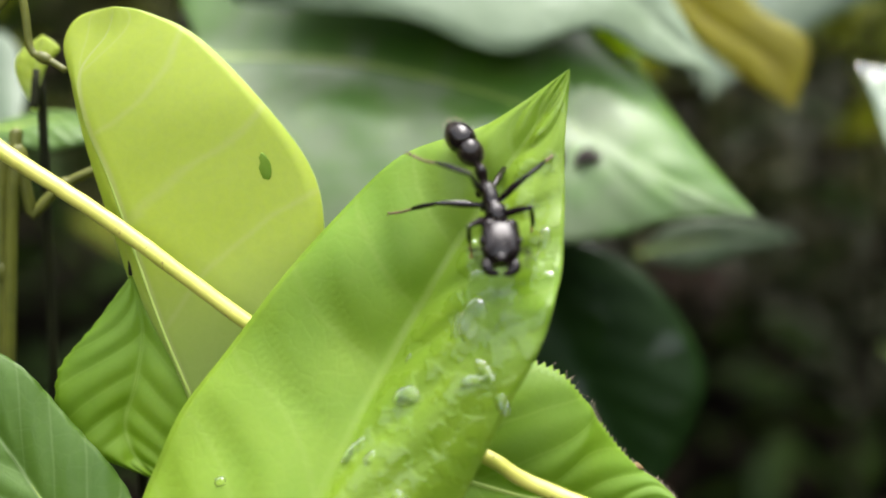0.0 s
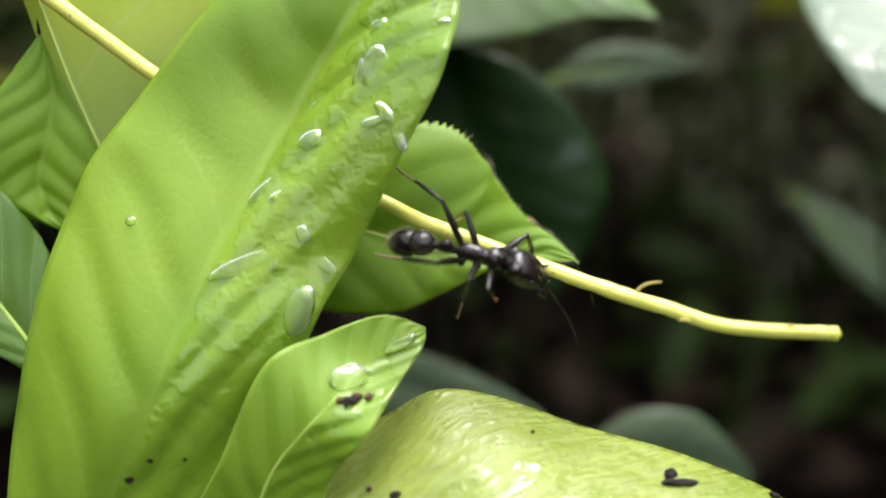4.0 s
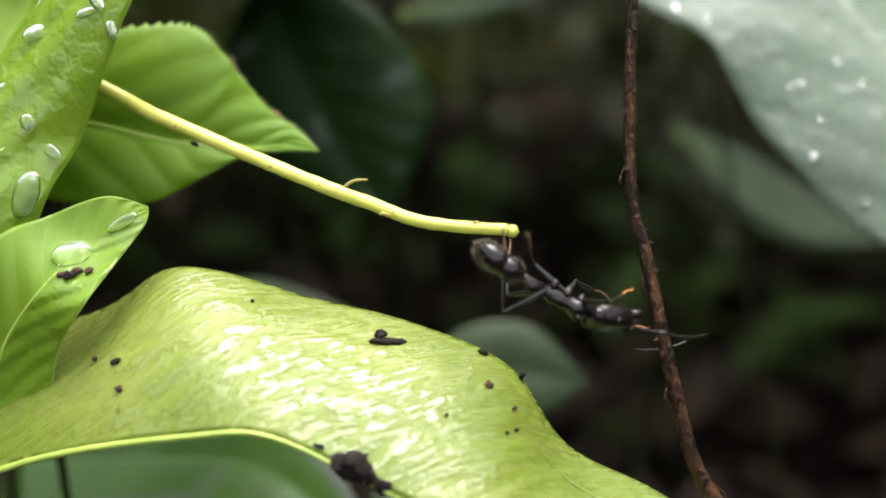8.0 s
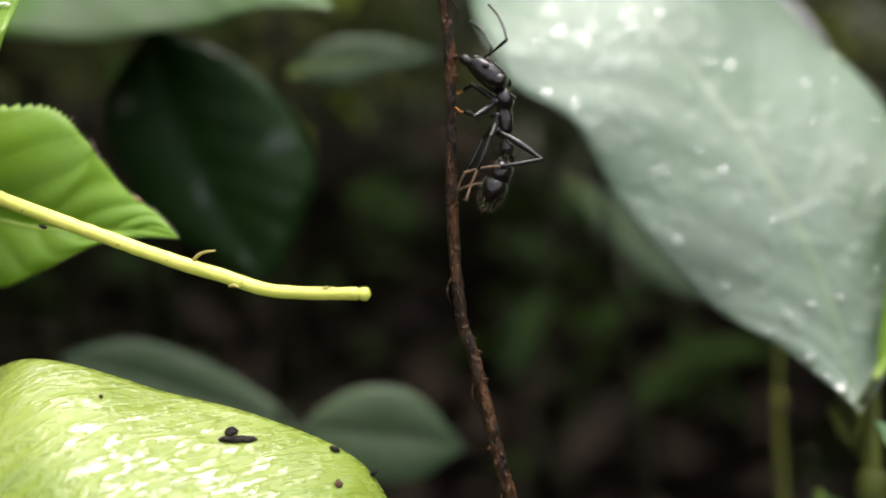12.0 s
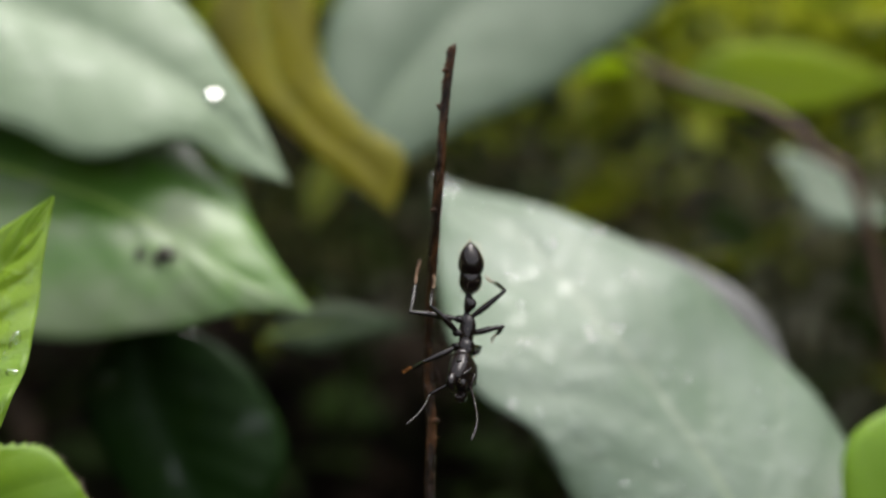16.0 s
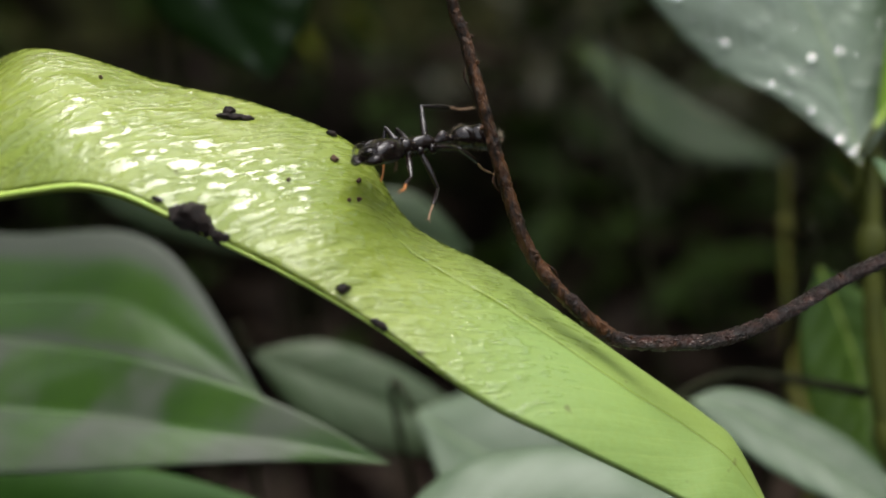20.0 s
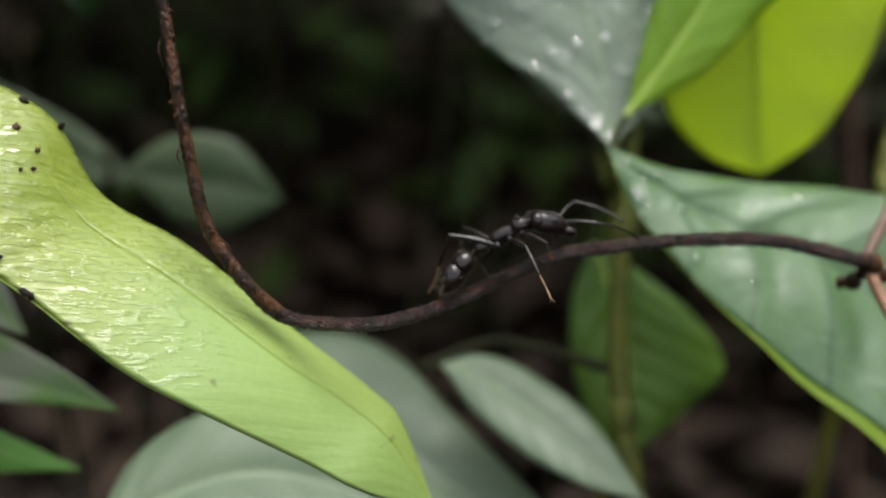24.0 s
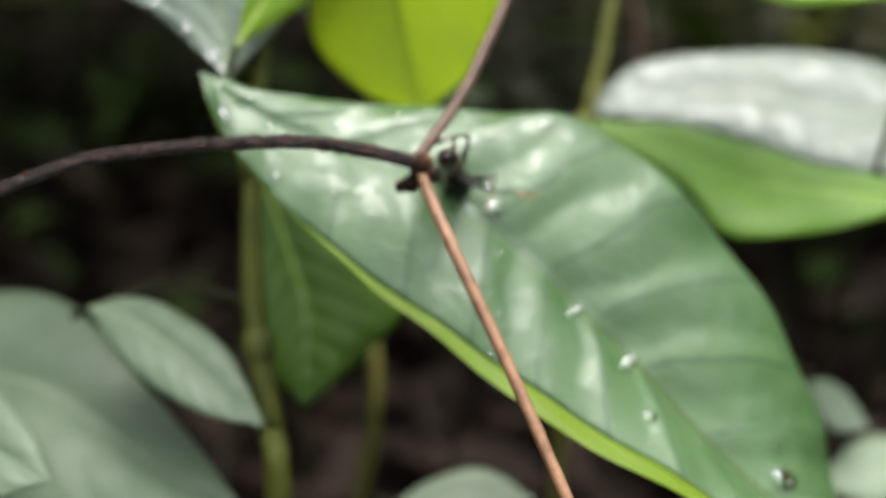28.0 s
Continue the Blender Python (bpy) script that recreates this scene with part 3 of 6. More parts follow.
def build_undergrowth():
    """Foliage all round behind the scene, mostly dimmed by its colours, past counting."""
    rnd = random.Random(11)
    # the last row is an unseen overhead layer, added to block skylight
    for name, material, count, low, high, label in (("far_undergrowth", FAR_LEAF, 3300, 0.0, 1.0, "distant green undergrowth, dimmed in its colour for shade"), ("far_bright_leaves", FAR_LIME, 900, 0.45, 1.25, "yellow-green leaves in the distance"), ("far_dead_leaves", LITTER, 1400, 0.0, 1.0, "brown withered leaves in the distance"), ("lit_patch_plants", FAR_PALE, 1300, 0.0, 1.0, "plants added far off, pale to imitate a lit clearing"), ("added_shade_crowns", FAR_LEAF, 4200, 1.0, 1.0, "leafy crowns added out of view to shade the undergrowth")):
        v, f, uv = [], [], []
        for _ in range(count):
            d = rnd.uniform(0.75, 3.6)
            a = radians(rnd.uniform(20, 160) if rnd.random() < 0.75 else rnd.uniform(160, 380))
            h = (low + (high - low) * rnd.random() ** 1.2) * min(d * 0.62, 1.25)
            if math.sin(a) < 0.3:
                h *= 0.35
            c = Vector((0.1 + d * math.cos(a), d * math.sin(a), h))
            size = rnd.uniform(0.02, 0.055) * (0.7 + 0.3 * d)
            # pale plants added at the far right in place of brighter light
            if name == "lit_patch_plants":
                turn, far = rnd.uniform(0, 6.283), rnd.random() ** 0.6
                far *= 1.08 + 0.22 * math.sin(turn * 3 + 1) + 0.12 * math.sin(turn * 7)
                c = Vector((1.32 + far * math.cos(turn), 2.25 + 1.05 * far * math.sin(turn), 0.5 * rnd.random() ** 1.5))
            if name == "added_shade_crowns":
                c = Vector((rnd.uniform(-2.6, 2.8), rnd.uniform(0.72, 2.7), 0))
                # a gap in the unseen layer lets light reach the far right
                if c.x > 0.4 and c.y > 1.2:
                    c.x -= 1.6
                c.z = 0.8 + 0.14 * c.y + 0.5 * rnd.random()
                size = rnd.uniform(0.06, 0.11)
            m = Euler((rnd.uniform(-0.9, 0.9), rnd.uniform(-0.9, 0.9), rnd.uniform(0, 6.3))).to_matrix()
            k = len(v)
            for x, y, z in ((-1, 0, 0), (-0.4, -0.36, 0.12), (0.3, -0.34, 0.10), (1, 0, -0.1), (0.3, 0.34, 0.1), (-0.4, 0.36, 0.12), (0, 0, 0)):
                v.append(c + m @ (Vector((x, y, z)) * size))
                uv.append((x * 0.5 + 0.5, y + 0.5))
            f += [(k + i, k + (i + 1) % 6, k + 6) for i in range(6)]
        tagged(new(name, mesh_of(name, v, f, material, uv)), label, "undergrowth", kind="stuff")
    # leaves at the tops of nearer shrubs, sunlight put into their bright colour
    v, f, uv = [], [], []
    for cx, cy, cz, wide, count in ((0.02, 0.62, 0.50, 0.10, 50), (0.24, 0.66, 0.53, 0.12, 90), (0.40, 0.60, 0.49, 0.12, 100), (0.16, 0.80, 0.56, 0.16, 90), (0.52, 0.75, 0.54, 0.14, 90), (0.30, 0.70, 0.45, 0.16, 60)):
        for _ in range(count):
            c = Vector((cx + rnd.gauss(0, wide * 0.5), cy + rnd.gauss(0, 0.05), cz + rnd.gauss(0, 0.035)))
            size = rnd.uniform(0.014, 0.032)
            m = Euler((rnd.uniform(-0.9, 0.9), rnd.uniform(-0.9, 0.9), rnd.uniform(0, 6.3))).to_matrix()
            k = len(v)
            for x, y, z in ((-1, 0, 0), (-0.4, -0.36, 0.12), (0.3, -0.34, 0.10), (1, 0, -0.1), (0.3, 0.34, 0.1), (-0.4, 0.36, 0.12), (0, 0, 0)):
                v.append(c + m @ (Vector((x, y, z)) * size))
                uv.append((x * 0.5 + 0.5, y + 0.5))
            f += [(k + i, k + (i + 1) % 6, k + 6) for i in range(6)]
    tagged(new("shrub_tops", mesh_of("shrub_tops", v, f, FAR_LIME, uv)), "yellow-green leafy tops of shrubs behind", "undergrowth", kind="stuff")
    # thin upright stems that carry it
    v, f = [], []
    for _ in range(420):
        d, a = rnd.uniform(0.75, 3.4), radians(rnd.uniform(20, 160))
        p = Vector((0.1 + d * math.cos(a), d * math.sin(a), -0.02))
        top = p + Vector((rnd.uniform(-0.15, 0.15), rnd.uniform(-0.15, 0.15), (0.95 + 0.14 * p.y if 0.72 < p.y < 2.7 and rnd.random() < 0.5 else min(d * 0.4, 1.0))))
        r = 0.0009 * (1 + d)
        v1, f1 = tube_data([p, p.lerp(top, 0.5) + Vector((0.02, 0, 0)), top], [r, r, r * 0.6], 5, 3)
        k = len(v)
        v += v1
        f += [tuple(i + k for i in q) for q in f1]
    tagged(new("far_stems", mesh_of("far_stems", v, f, SHADE_STALK)), "thin distant stems, darkened in colour for shade", "undergrowth", kind="stuff")


def build_backdrop():
    """The dim forest all round, far behind everything."""
    v, f = [], []
    for j in range(97):
        a = 2 * math.pi * j / 96
        # the forest opens on the side away from the plants
        low = 1.7 - 1.5 * max(0.0, -math.sin(a))
        for h, r in ((-0.3, 5.2), (0.8 * low, 5.3), (1.8 * low, 5.6), (2.8 * low + 0.5 * noise.noise(Vector((math.cos(a) * 3, math.sin(a) * 3, 0))), 6.0)):
            v.append(Vector((r * math.cos(a), r * math.sin(a), h)))
    for j in range(96):
        for i in range(3):
            a = j * 4 + i
            f.append((a, a + 1, a + 5, a + 4))
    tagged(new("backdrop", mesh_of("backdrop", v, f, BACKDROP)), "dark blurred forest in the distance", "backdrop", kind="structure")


build_ground()
build_undergrowth()
build_backdrop()


def turned(normal, along=None):
    """A turn whose z is the normal, its x as near as can be to along."""
    z = normal.normalized()
    x = Vector(along) if along else Vector((1, 0.3, 0.2))
    x = (x - z * x.dot(z)).normalized()
    return Matrix((x, z.cross(x), z)).transposed()


def water_drop(root, place, size, along=None):
    """A drop that clings to a leaf: its length, breadth and height in mm."""
    p, n = on_leaf(root, place)
    m = turned(n, along)
    a, b, h = (k * 0.001 for k in size)
    v, f = ball_data((0, 0, 0), (a / 2, b / 2, h), None, 16, 22)
    v = [q + noise.noise_vector(q * 380) * b * 0.08 + noise.noise_vector(q * 1100) * b * 0.03 for q in v]
    v = [m @ Vector((q.x, q.y, max(q.z, -0.00012))) for q in v]
    ob = new("water_drop", mesh_of("water_drop", v, f, WATER))
    ob.location = p + n * 0.00006
    return tagged(ob, "clear water drop clinging to a wet leaf", "water drop", "drops on the leaves")


def speck(root, place, size, along=None, name="dirt_speck", label="black speck of dirt on a leaf", category="dirt", seed=0, material=None, ragged=1.0):
    """A crumb of dirt resting on a leaf: length, breadth and height in mm."""
    p, n = on_leaf(root, place)
    m = turned(n, along)
    a, b, h = (k * 0.001 for k in size)
    v, f = ball_data((0, 0, h * 0.5), (a / 2, b / 2, h * 0.7), None, 14, 18)
    shift = Vector((seed * 3.1, 0, 0))
    v = [m @ (q + (noise.noise_vector(q * 1.6 / b + shift) * 0.3 + noise.noise_vector(q * 5.0 / b + shift) * 0.14) * min(a, b) * ragged) for q in v]
    ob = new(name, mesh_of(name, v, f, material or DIRT))
    ob.location = p
    return tagged(ob, label, category, "dirt on the leaves")


# ---- the near plant ----
LEAF_B = leaf([
    ((-31.4, 128.1, 299.8), (-8.7, 1.2, 2.1), (19.8, 0.0, 5.7)),
    ((-20.7, 125.1, 322.8), (-17.6, 7.3, -1.0), (19.3, 3.7, 7.8)),
    ((-13.3, 131.1, 339.6), (-19.9, 6.5, 3.1), (18.5, 0.5, 3.2)),
    ((-3.1, 140.7, 357.8), (-23.7, 0.8, -2.9), (17.0, -10.5, 2.9)),
    ((4.0, 142.3, 369.9), (-19.0, 1.2, -0.3), (12.8, -9.1, -1.9)),
    ((10.3, 143.5, 379.5), (-13.4, 3.1, 2.4), (7.6, -6.0, -4.7)),
    ((15.2, 143.9, 386.7), (-5.5, 1.5, 0.4), (3.0, -2.9, -3.4)),
    ((19.2, 144.2, 393.4),),
], YOUNG, "large yellow-green leaf with wet, glistening patches", veins=11, cup=0.05, relief=0.0005, slant=2.2, foot=(-60, 170, -5), nu=100, nv=40, rib=0.00014, margin=0.0001, ribmat=YOUNG)
LEAF_E = leaf([
    ((-12.8, 124.2, 298.2), (-9.6, 1.8, 0.1), (8.1, -1.1, 2.0)),
    ((-8.2, 124.0, 308.4), (-7.9, 1.2, 0.4), (8.0, -1.8, 1.4)),
    ((-5.0, 122.4, 316.8), (-6.6, 1.1, 0.4), (6.9, -1.2, -0.8)),
    ((1.0, 121.3, 324.4), (-6.9, 2.8, 4.9), (5.0, -2.5, -2.3)),
    ((6.1, 125.7, 328.5), (-4.8, 1.4, 3.8), (3.8, -1.8, -1.6)),
    ((10.6, 127.2, 331.6), (-2.4, 0.9, 2.6), (2.3, -0.4, -1.0)),
    ((13.3, 128.3, 332.6),),
], YOUNG, "small yellow-green leaf with a big water drop", veins=7, cup=-0.04, relief=0.00005, wave=0.0, foot=(-50, 150, -5), rib=0.0003, margin=0.0001)
LEAF_F = leaf([
    ((-27.0, 127.5, 291.5), (-6.3, 19.5, 15.4), (-0.8, 1.1, -1.2)),
    ((-1.6, 115.8, 303.6), (3.9, 18.3, 13.2), (-0.4, 1.2, -1.0)),
    ((19.4, 108.3, 308.8), (-3.1, 22.3, 15.0), (-0.3, 1.2, -0.9)),
    ((29.5, 106.2, 309.1), (4.8, 22.2, 10.0), (-0.3, 1.3, -1.0)),
    ((41.4, 103.0, 303.7), (5.3, 22.1, 12.6), (-0.2, 1.3, -0.7)),
    ((50.4, 100.6, 299.3), (8.8, 20.8, 11.6), (-0.0, 1.3, -0.8)),
    ((60.2, 99.1, 293.1), (6.3, 19.0, 7.6), (0.0, 1.0, -0.6)),
    ((71.9, 95.7, 284.7), (6.5, 20.0, 9.5), (0.1, 0.7, -0.5)),
    ((82.0, 94.4, 279.3), (11.2, 16.4, 4.6), (0.3, 0.7, -0.6)),
    ((94.8, 95.7, 271.6), (9.9, 12.3, 4.0), (0.3, 0.5, -0.5)),
    ((102.4, 95.9, 267.2), (6.4, 9.9, 4.4), (0.1, 0.3, -0.4)),
    ((113.8, 100.3, 260.1),),
], FOLDED, "long arching yellow-green leaf, shiny wet with dirt specks", veins=26, cup=0.07, nu=240, nv=60, relief=0.00036, slant=5.0, wave=0.0, rib=0.0005, riblen=0.6, calm=0.58, wander=1.5, foot=(-70, 160, -5))
LEAF_A = leaf([
    ((-24.3, 149.0, 336.2), (-4.7, 1.2, 2.7), (10.8, -1.4, 3.5)),
    ((-29.7, 150.0, 349.9), (-2.3, 1.3, -1.5), (13.4, -0.6, 6.1)),
    ((-33.6, 150.5, 359.7), (-4.1, 2.8, 3.3), (20.4, 0.3, 8.1)),
    ((-37.3, 151.7, 370.1), (-4.3, 3.4, 4.2), (25.0, -0.1, 4.3)),
    ((-40.9, 152.9, 380.5), (-4.0, 3.5, 4.4), (26.7, -0.4, 1.3)),
    ((-44.0, 154.1, 387.6), (-2.7, 3.1, 5.7), (23.5, -0.8, 2.7)),
    ((-44.9, 155.4, 394.0), (-2.7, 2.5, 4.3), (15.8, 0.8, 4.7)),
    ((-41.4, 157.0, 399.3), (-4.1, 1.2, 2.4), (5.3, 0.4, 2.8)),
    ((-40.6, 157.5, 402.9),),
], PALE, "pale yellow-green leaf, dry and smooth", veins=6, cup=0.02, wave=0.0, relief=0.00008, rib=0.0003, foot=(-40, 190, -5), margin=0.0001)
LEAF_C = leaf([
    ((-7.8, 148.8, 343.3), (7.7, 3.6, 10.4), (-3.7, -3.5, -10.2)),
    ((3.8, 146.9, 341.3), (11.9, 4.3, 14.1), (-3.8, -2.6, -11.0)),
    ((13.7, 145.9, 338.8), (8.3, 2.9, 12.0), (-4.6, -2.3, -8.7)),
    ((19.7, 146.0, 338.0), (4.0, 2.9, 9.9), (-3.9, -1.9, -5.5)),
    ((25.8, 146.2, 337.6), (2.2, 2.7, 4.9), (-2.4, -1.3, -1.6)),
    ((30.3, 146.3, 337.6), (1.3, 1.4, 2.4), (-1.2, -0.6, -0.8)),
    ((35.0, 144.4, 336.8),),
], FRESH, "bright green leaf with a toothed, hairy edge", veins=7, teeth=0.10, foot=(-30, 200, -5), hairs=500, nu=110)
leaf([
    ((-38.4, 152.9, 367.2),),
    ((-36.8, 152.0, 360.2), (5.5, 0.3, 0.7), (-6.3, -1.2, 0.5)),
    ((-37.4, 150.1, 353.3), (8.3, 1.3, -0.2), (-10.0, -1.1, 1.7)),
    ((-38.9, 149.4, 347.9), (9.9, 1.1, -1.8), (-8.2, -1.3, 0.2)),
    ((-37.4, 148.8, 343.3), (7.5, 0.9, -2.6), (-6.7, -1.1, 1.4)),
    ((-34.3, 148.5, 340.2),),
], FRESH, "green toothed leaf hanging in shade", veins=7, teeth=0.06, rib=0.0003, ribmat=FRESH, foot=(-60, 190, -5))
leaf([
    ((-33.1, 137.8, 320.0),),
    ((-38.1, 139.6, 327.0), (-2.3, -1.3, -1.9), (3.6, 2.8, 5.3)),
    ((-44.7, 141.5, 335.6), (-6.4, -1.8, -4.1), (6.9, 3.0, 5.5)),
    ((-51.1, 143.4, 344.4), (-9.3, -1.6, -2.0), (5.7, 2.0, 5.8)),
    ((-57.1, 144.4, 353.0), (-7.5, -0.2, 0.4), (4.9, 1.7, 4.3)),
    ((-62.0, 146.2, 360.8),),
], GREEN, "green leaf with pale branching veins", veins=6, teeth=0.03, foot=(-80, 160, -5))
YELLOW_STEM = stick("yellow_stem", [
    (-70.4, 152.0, 394.8), (-53.8, 150.0, 384.1), (-38.8, 147.7, 374.6), (-21.3, 145.5, 361.9), (-6.9, 143.6, 352.9), (8.3, 140.6, 346.0), (13.0, 135.8, 344.5), (20.6, 132.5, 342.1), (28.1, 129.5, 339.8), (35.4, 126.4, 337.7), (42.6, 123.5, 335.9), (47.6, 121.2, 334.7), (53.2, 119.0, 334.6), (58.8, 116.6, 335.0),
][::-1] + [(-95, 160, 330), (-110, 165, 150), (-115, 165, -5)], [0.78, 0.9, 0.95, 1.0, 1.2, 1.6], YSTEM, "yellow-green stem with small scars and a cut end", "stem", bumps=0.06, origin=(8.3, 139.5, 346))


def stem_parts():
    """The side sprout, the cut face and the small scars on the yellow stem."""
    o = YELLOW_STEM.location
    for name, pts, rad, mat in (
        ("side_sprout", ((38.2, 125.3, 337.0), (38.9, 125.0, 338.2), (40.0, 124.7, 338.9), (41.4, 124.5, 339.1)), (0.30, 0.24, 0.18, 0.1), OLD_YELLOW),
        ("cut_face", ((59.2, 117.2, 334.8), (59.9, 117.0, 334.8), (60.2, 116.9, 334.8)), (0.8, 0.86, 0.7), YSTEM),
        ("side_scar", ((54.5, 118.0, 335.2), (55.0, 117.9, 335.5), (55.6, 117.8, 335.4)), (0.15, 0.24, 0.1), OLD_YELLOW),
        ("side_scar", ((43.0, 122.0, 335.0), (43.6, 121.7, 335.2), (44.3, 121.4, 335.0)), (0.12, 0.22, 0.12), OLD_YELLOW),
        ("side_scar", ((18.4, 132.5, 341.3), (18.9, 132.3, 341.2), (19.4, 132.1, 341.0)), (0.15, 0.3, 0.15), DIRT),
    ):
        v, f = tube_data([mm(p) - o for p in pts], [r * 0.001 for r in rad], 9, 4)
        piece(name, mesh_of(name, v, f, mat), YELLOW_STEM)


stem_parts()

SHOOT_FOOT = (91.5, 107.6, 287.3)


def build_twig():
    """A thin twig in three parts: an upright shoot, the hanging branch and the lower limb, with knots and buds."""
    rnd = random.Random(5)
    twig = new("twig")
    twig.location = mm((216, 66, -5))
    tagged(twig, "thin dark brown curving twig, wet and knotty", "twig")
    upper = [mm(p) for p in [
    (75.5, 132.9, 416.1), (74.6, 131.9, 409.4), (73.8, 130.8, 397.7), (73.2, 133.3, 374.1), (73.6, 131.3, 362.8), (73.2, 128.5, 351.6), (73.0, 125.5, 339.7), (73.6, 122.7, 329.6), (74.8, 120.9, 325.3), (76.9, 116.9, 314.9), (78.8, 114.2, 306.5), (81.1, 111.5, 298.8), (85.6, 109.0, 292.5), (91.5, 107.6, 287.3),
]]
    branch = [upper[-2], upper[-1]] + [mm(p) for p in [
    (100.3, 104.8, 287.2), (107.8, 105.9, 287.7), (115.6, 108.4, 289.7), (123.6, 111.2, 292.6), (131.9, 113.7, 294.9), (138.8, 115.0, 295.7), (149.4, 116.6, 296.4), (162.9, 117.5, 296.5), (172.2, 117.6, 295.1), (180.7, 117.7, 293.0),
]]
    limb = [mm(p) for p in [
    (180.7, 117.7, 293.0), (181.7, 114.6, 289.1), (185.2, 105.7, 281.2), (191.1, 95.4, 268.8), (196.5, 85.2, 256.5), (202.0, 73.5, 242.9),
]]
    fall = limb[-1] - limb[-2]
    limb += [limb[-1] + fall * k for k in (1, 2, 3, 4, 5, 6)]
    limb += [limb[-1] + Vector((0, 0, -limb[-1].z - 0.005)) * k for k in (0.35, 0.7, 1.0)]
    foot = mm(SHOOT_FOOT)
    v, f = tube_data([p - foot for p in upper], [0.00060, 0.00068, 0.00076, 0.00086, 0.00096], 16, 22, 0.17, seed=1)
    shoot = piece("shoot", mesh_of("shoot", v, f, BARK), twig, "upright dark shoot with a broken tip")
    shoot.location = foot - twig.location
    v, f = tube_data([p - twig.location for p in branch], [0.00096, 0.00096, 0.00096, 0.00098, 0.00102, 0.0011], 16, 22, 0.18, seed=2)
    piece("branch", mesh_of("branch", v, f, WET_BARK), twig, "dark wet arching branch")
    v, f = tube_data([p - twig.location for p in limb], [0.00095, 0.0009, 0.0009, 0.0011], 12, 8, 0.05, seed=3)
    piece("lower_limb", mesh_of("lower_limb", v, f, BARK2), twig, "paler brown lower limb")
    for line, host, o, n in ((upper, shoot, foot, 80), (branch, twig, twig.location, 60)):
        for i in range(n):
            p = spline(line, (i + 0.3 + 0.5 * rnd.random()) / n * (len(line) - 1))
            d = Vector((rnd.uniform(-1, 1), rnd.uniform(-1, 0.3), rnd.uniform(-0.6, 1))).normalized()
            c = p + d * 0.00068
            r = 0.00012 + 0.0003 * rnd.random() ** 2.5
            v, f = tube_data([c - d * r - o, c + d * r * 0.6 - o, c + d * r * 1.8 - o], [r * 1.3, r, r * 0.35], 7, 3, 0.15, seed=i)
            piece("knot", mesh_of("knot", v, f, BARK), host)
    # peeling strips of bark on the upright shoot
    for s, side in ((3.2, 1), (6.4, -1), (8.3, -1), (9.7, -1), (11.2, 1)):
        p = spline(upper, s) - foot
        q = spline(upper, s + 0.35) - foot
        e = Vector((side * 0.0014, -0.0005, 0))
        v, f = tube_data([p + e * 0.6, p.lerp(q, 0.5) + e * 1.1, q + e * 0.8], [0.00005, 0.00016, 0.00005], 6, 4, 0.2)
        piece("bark_strip", mesh_of("bark_strip", v, f, BARK), shoot)
    # swollen joint and buds where the limb turns down
    for c, r in (((181.0, 117.2, 293.1), 1.7), ((179.4, 119.0, 289.6), 1.45), ((177.9, 119.8, 289.0), 1.0), ((182.6, 116.4, 291.6), 1.2), ((180.2, 118.0, 291.4), 1.1)):
        v, f = ball_data(mm(c) - twig.location, (r * 0.001, r * 0.0009, r * 0.0011), None, 8, 10)
        v = [p + noise.noise_vector(p * 900) * 0.00025 for p in v]
        piece("bud", mesh_of("bud", v, f, BARK), twig)
    return twig, shoot


TWIG, SHOOT = build_twig()

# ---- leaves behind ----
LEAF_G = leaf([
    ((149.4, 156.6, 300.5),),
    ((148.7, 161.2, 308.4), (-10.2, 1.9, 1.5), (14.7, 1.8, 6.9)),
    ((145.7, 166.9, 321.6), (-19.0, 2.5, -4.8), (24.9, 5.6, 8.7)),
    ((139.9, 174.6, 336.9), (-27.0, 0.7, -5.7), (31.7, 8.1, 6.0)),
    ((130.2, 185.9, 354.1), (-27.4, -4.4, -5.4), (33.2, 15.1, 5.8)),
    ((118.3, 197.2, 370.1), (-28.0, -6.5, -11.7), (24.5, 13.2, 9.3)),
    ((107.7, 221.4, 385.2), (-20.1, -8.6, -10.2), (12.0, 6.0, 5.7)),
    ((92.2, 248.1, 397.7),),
], SHEEN, "big leaf with drops, its silvery sheen put into the colour", veins=9, cup=0.04, foot=(154.0, 160.0, 289.0), stem=STALK, ribmat=RIB2)
leaf([
    ((151.3, 155.8, 306.9),),
    ((159.2, 158.3, 318.7), (-5.1, 1.4, 1.6), (5.7, -2.1, -3.5)),
    ((166.1, 160.7, 329.9), (-8.7, 2.2, 2.4), (8.2, -2.8, -4.4)),
    ((173.9, 165.2, 348.1), (-13.3, 3.5, 4.0), (12.4, -4.7, -8.0)),
    ((185.8, 168.2, 363.6),),
], FRESH, "smooth green leaf beside the stalk", veins=6, nu=36, nv=16, foot=(154.5, 161.0, 292.0), stem=STALK)
leaf([
    ((173.2, 163.3, 357.8),),
    ((176.0, 168.7, 339.0), (-8.7, 0.7, 1.5), (25.2, -3.7, 1.7)),
    ((179.1, 171.8, 325.0), (-13.1, 2.7, -4.3), (24.4, -3.2, -0.1)),
    ((181.9, 174.2, 312.5), (-16.6, 3.6, -7.1), (19.4, -2.0, -2.9)),
    ((185.1, 176.1, 300.5), (-9.6, 2.3, -5.7), (11.4, -1.2, -1.7)),
    ((187.8, 177.3, 291.2),),
], LIME, "yellow-green leaf, its glow from behind put into the colour", veins=6, nu=36, nv=16, foot=(240, 320, -5))
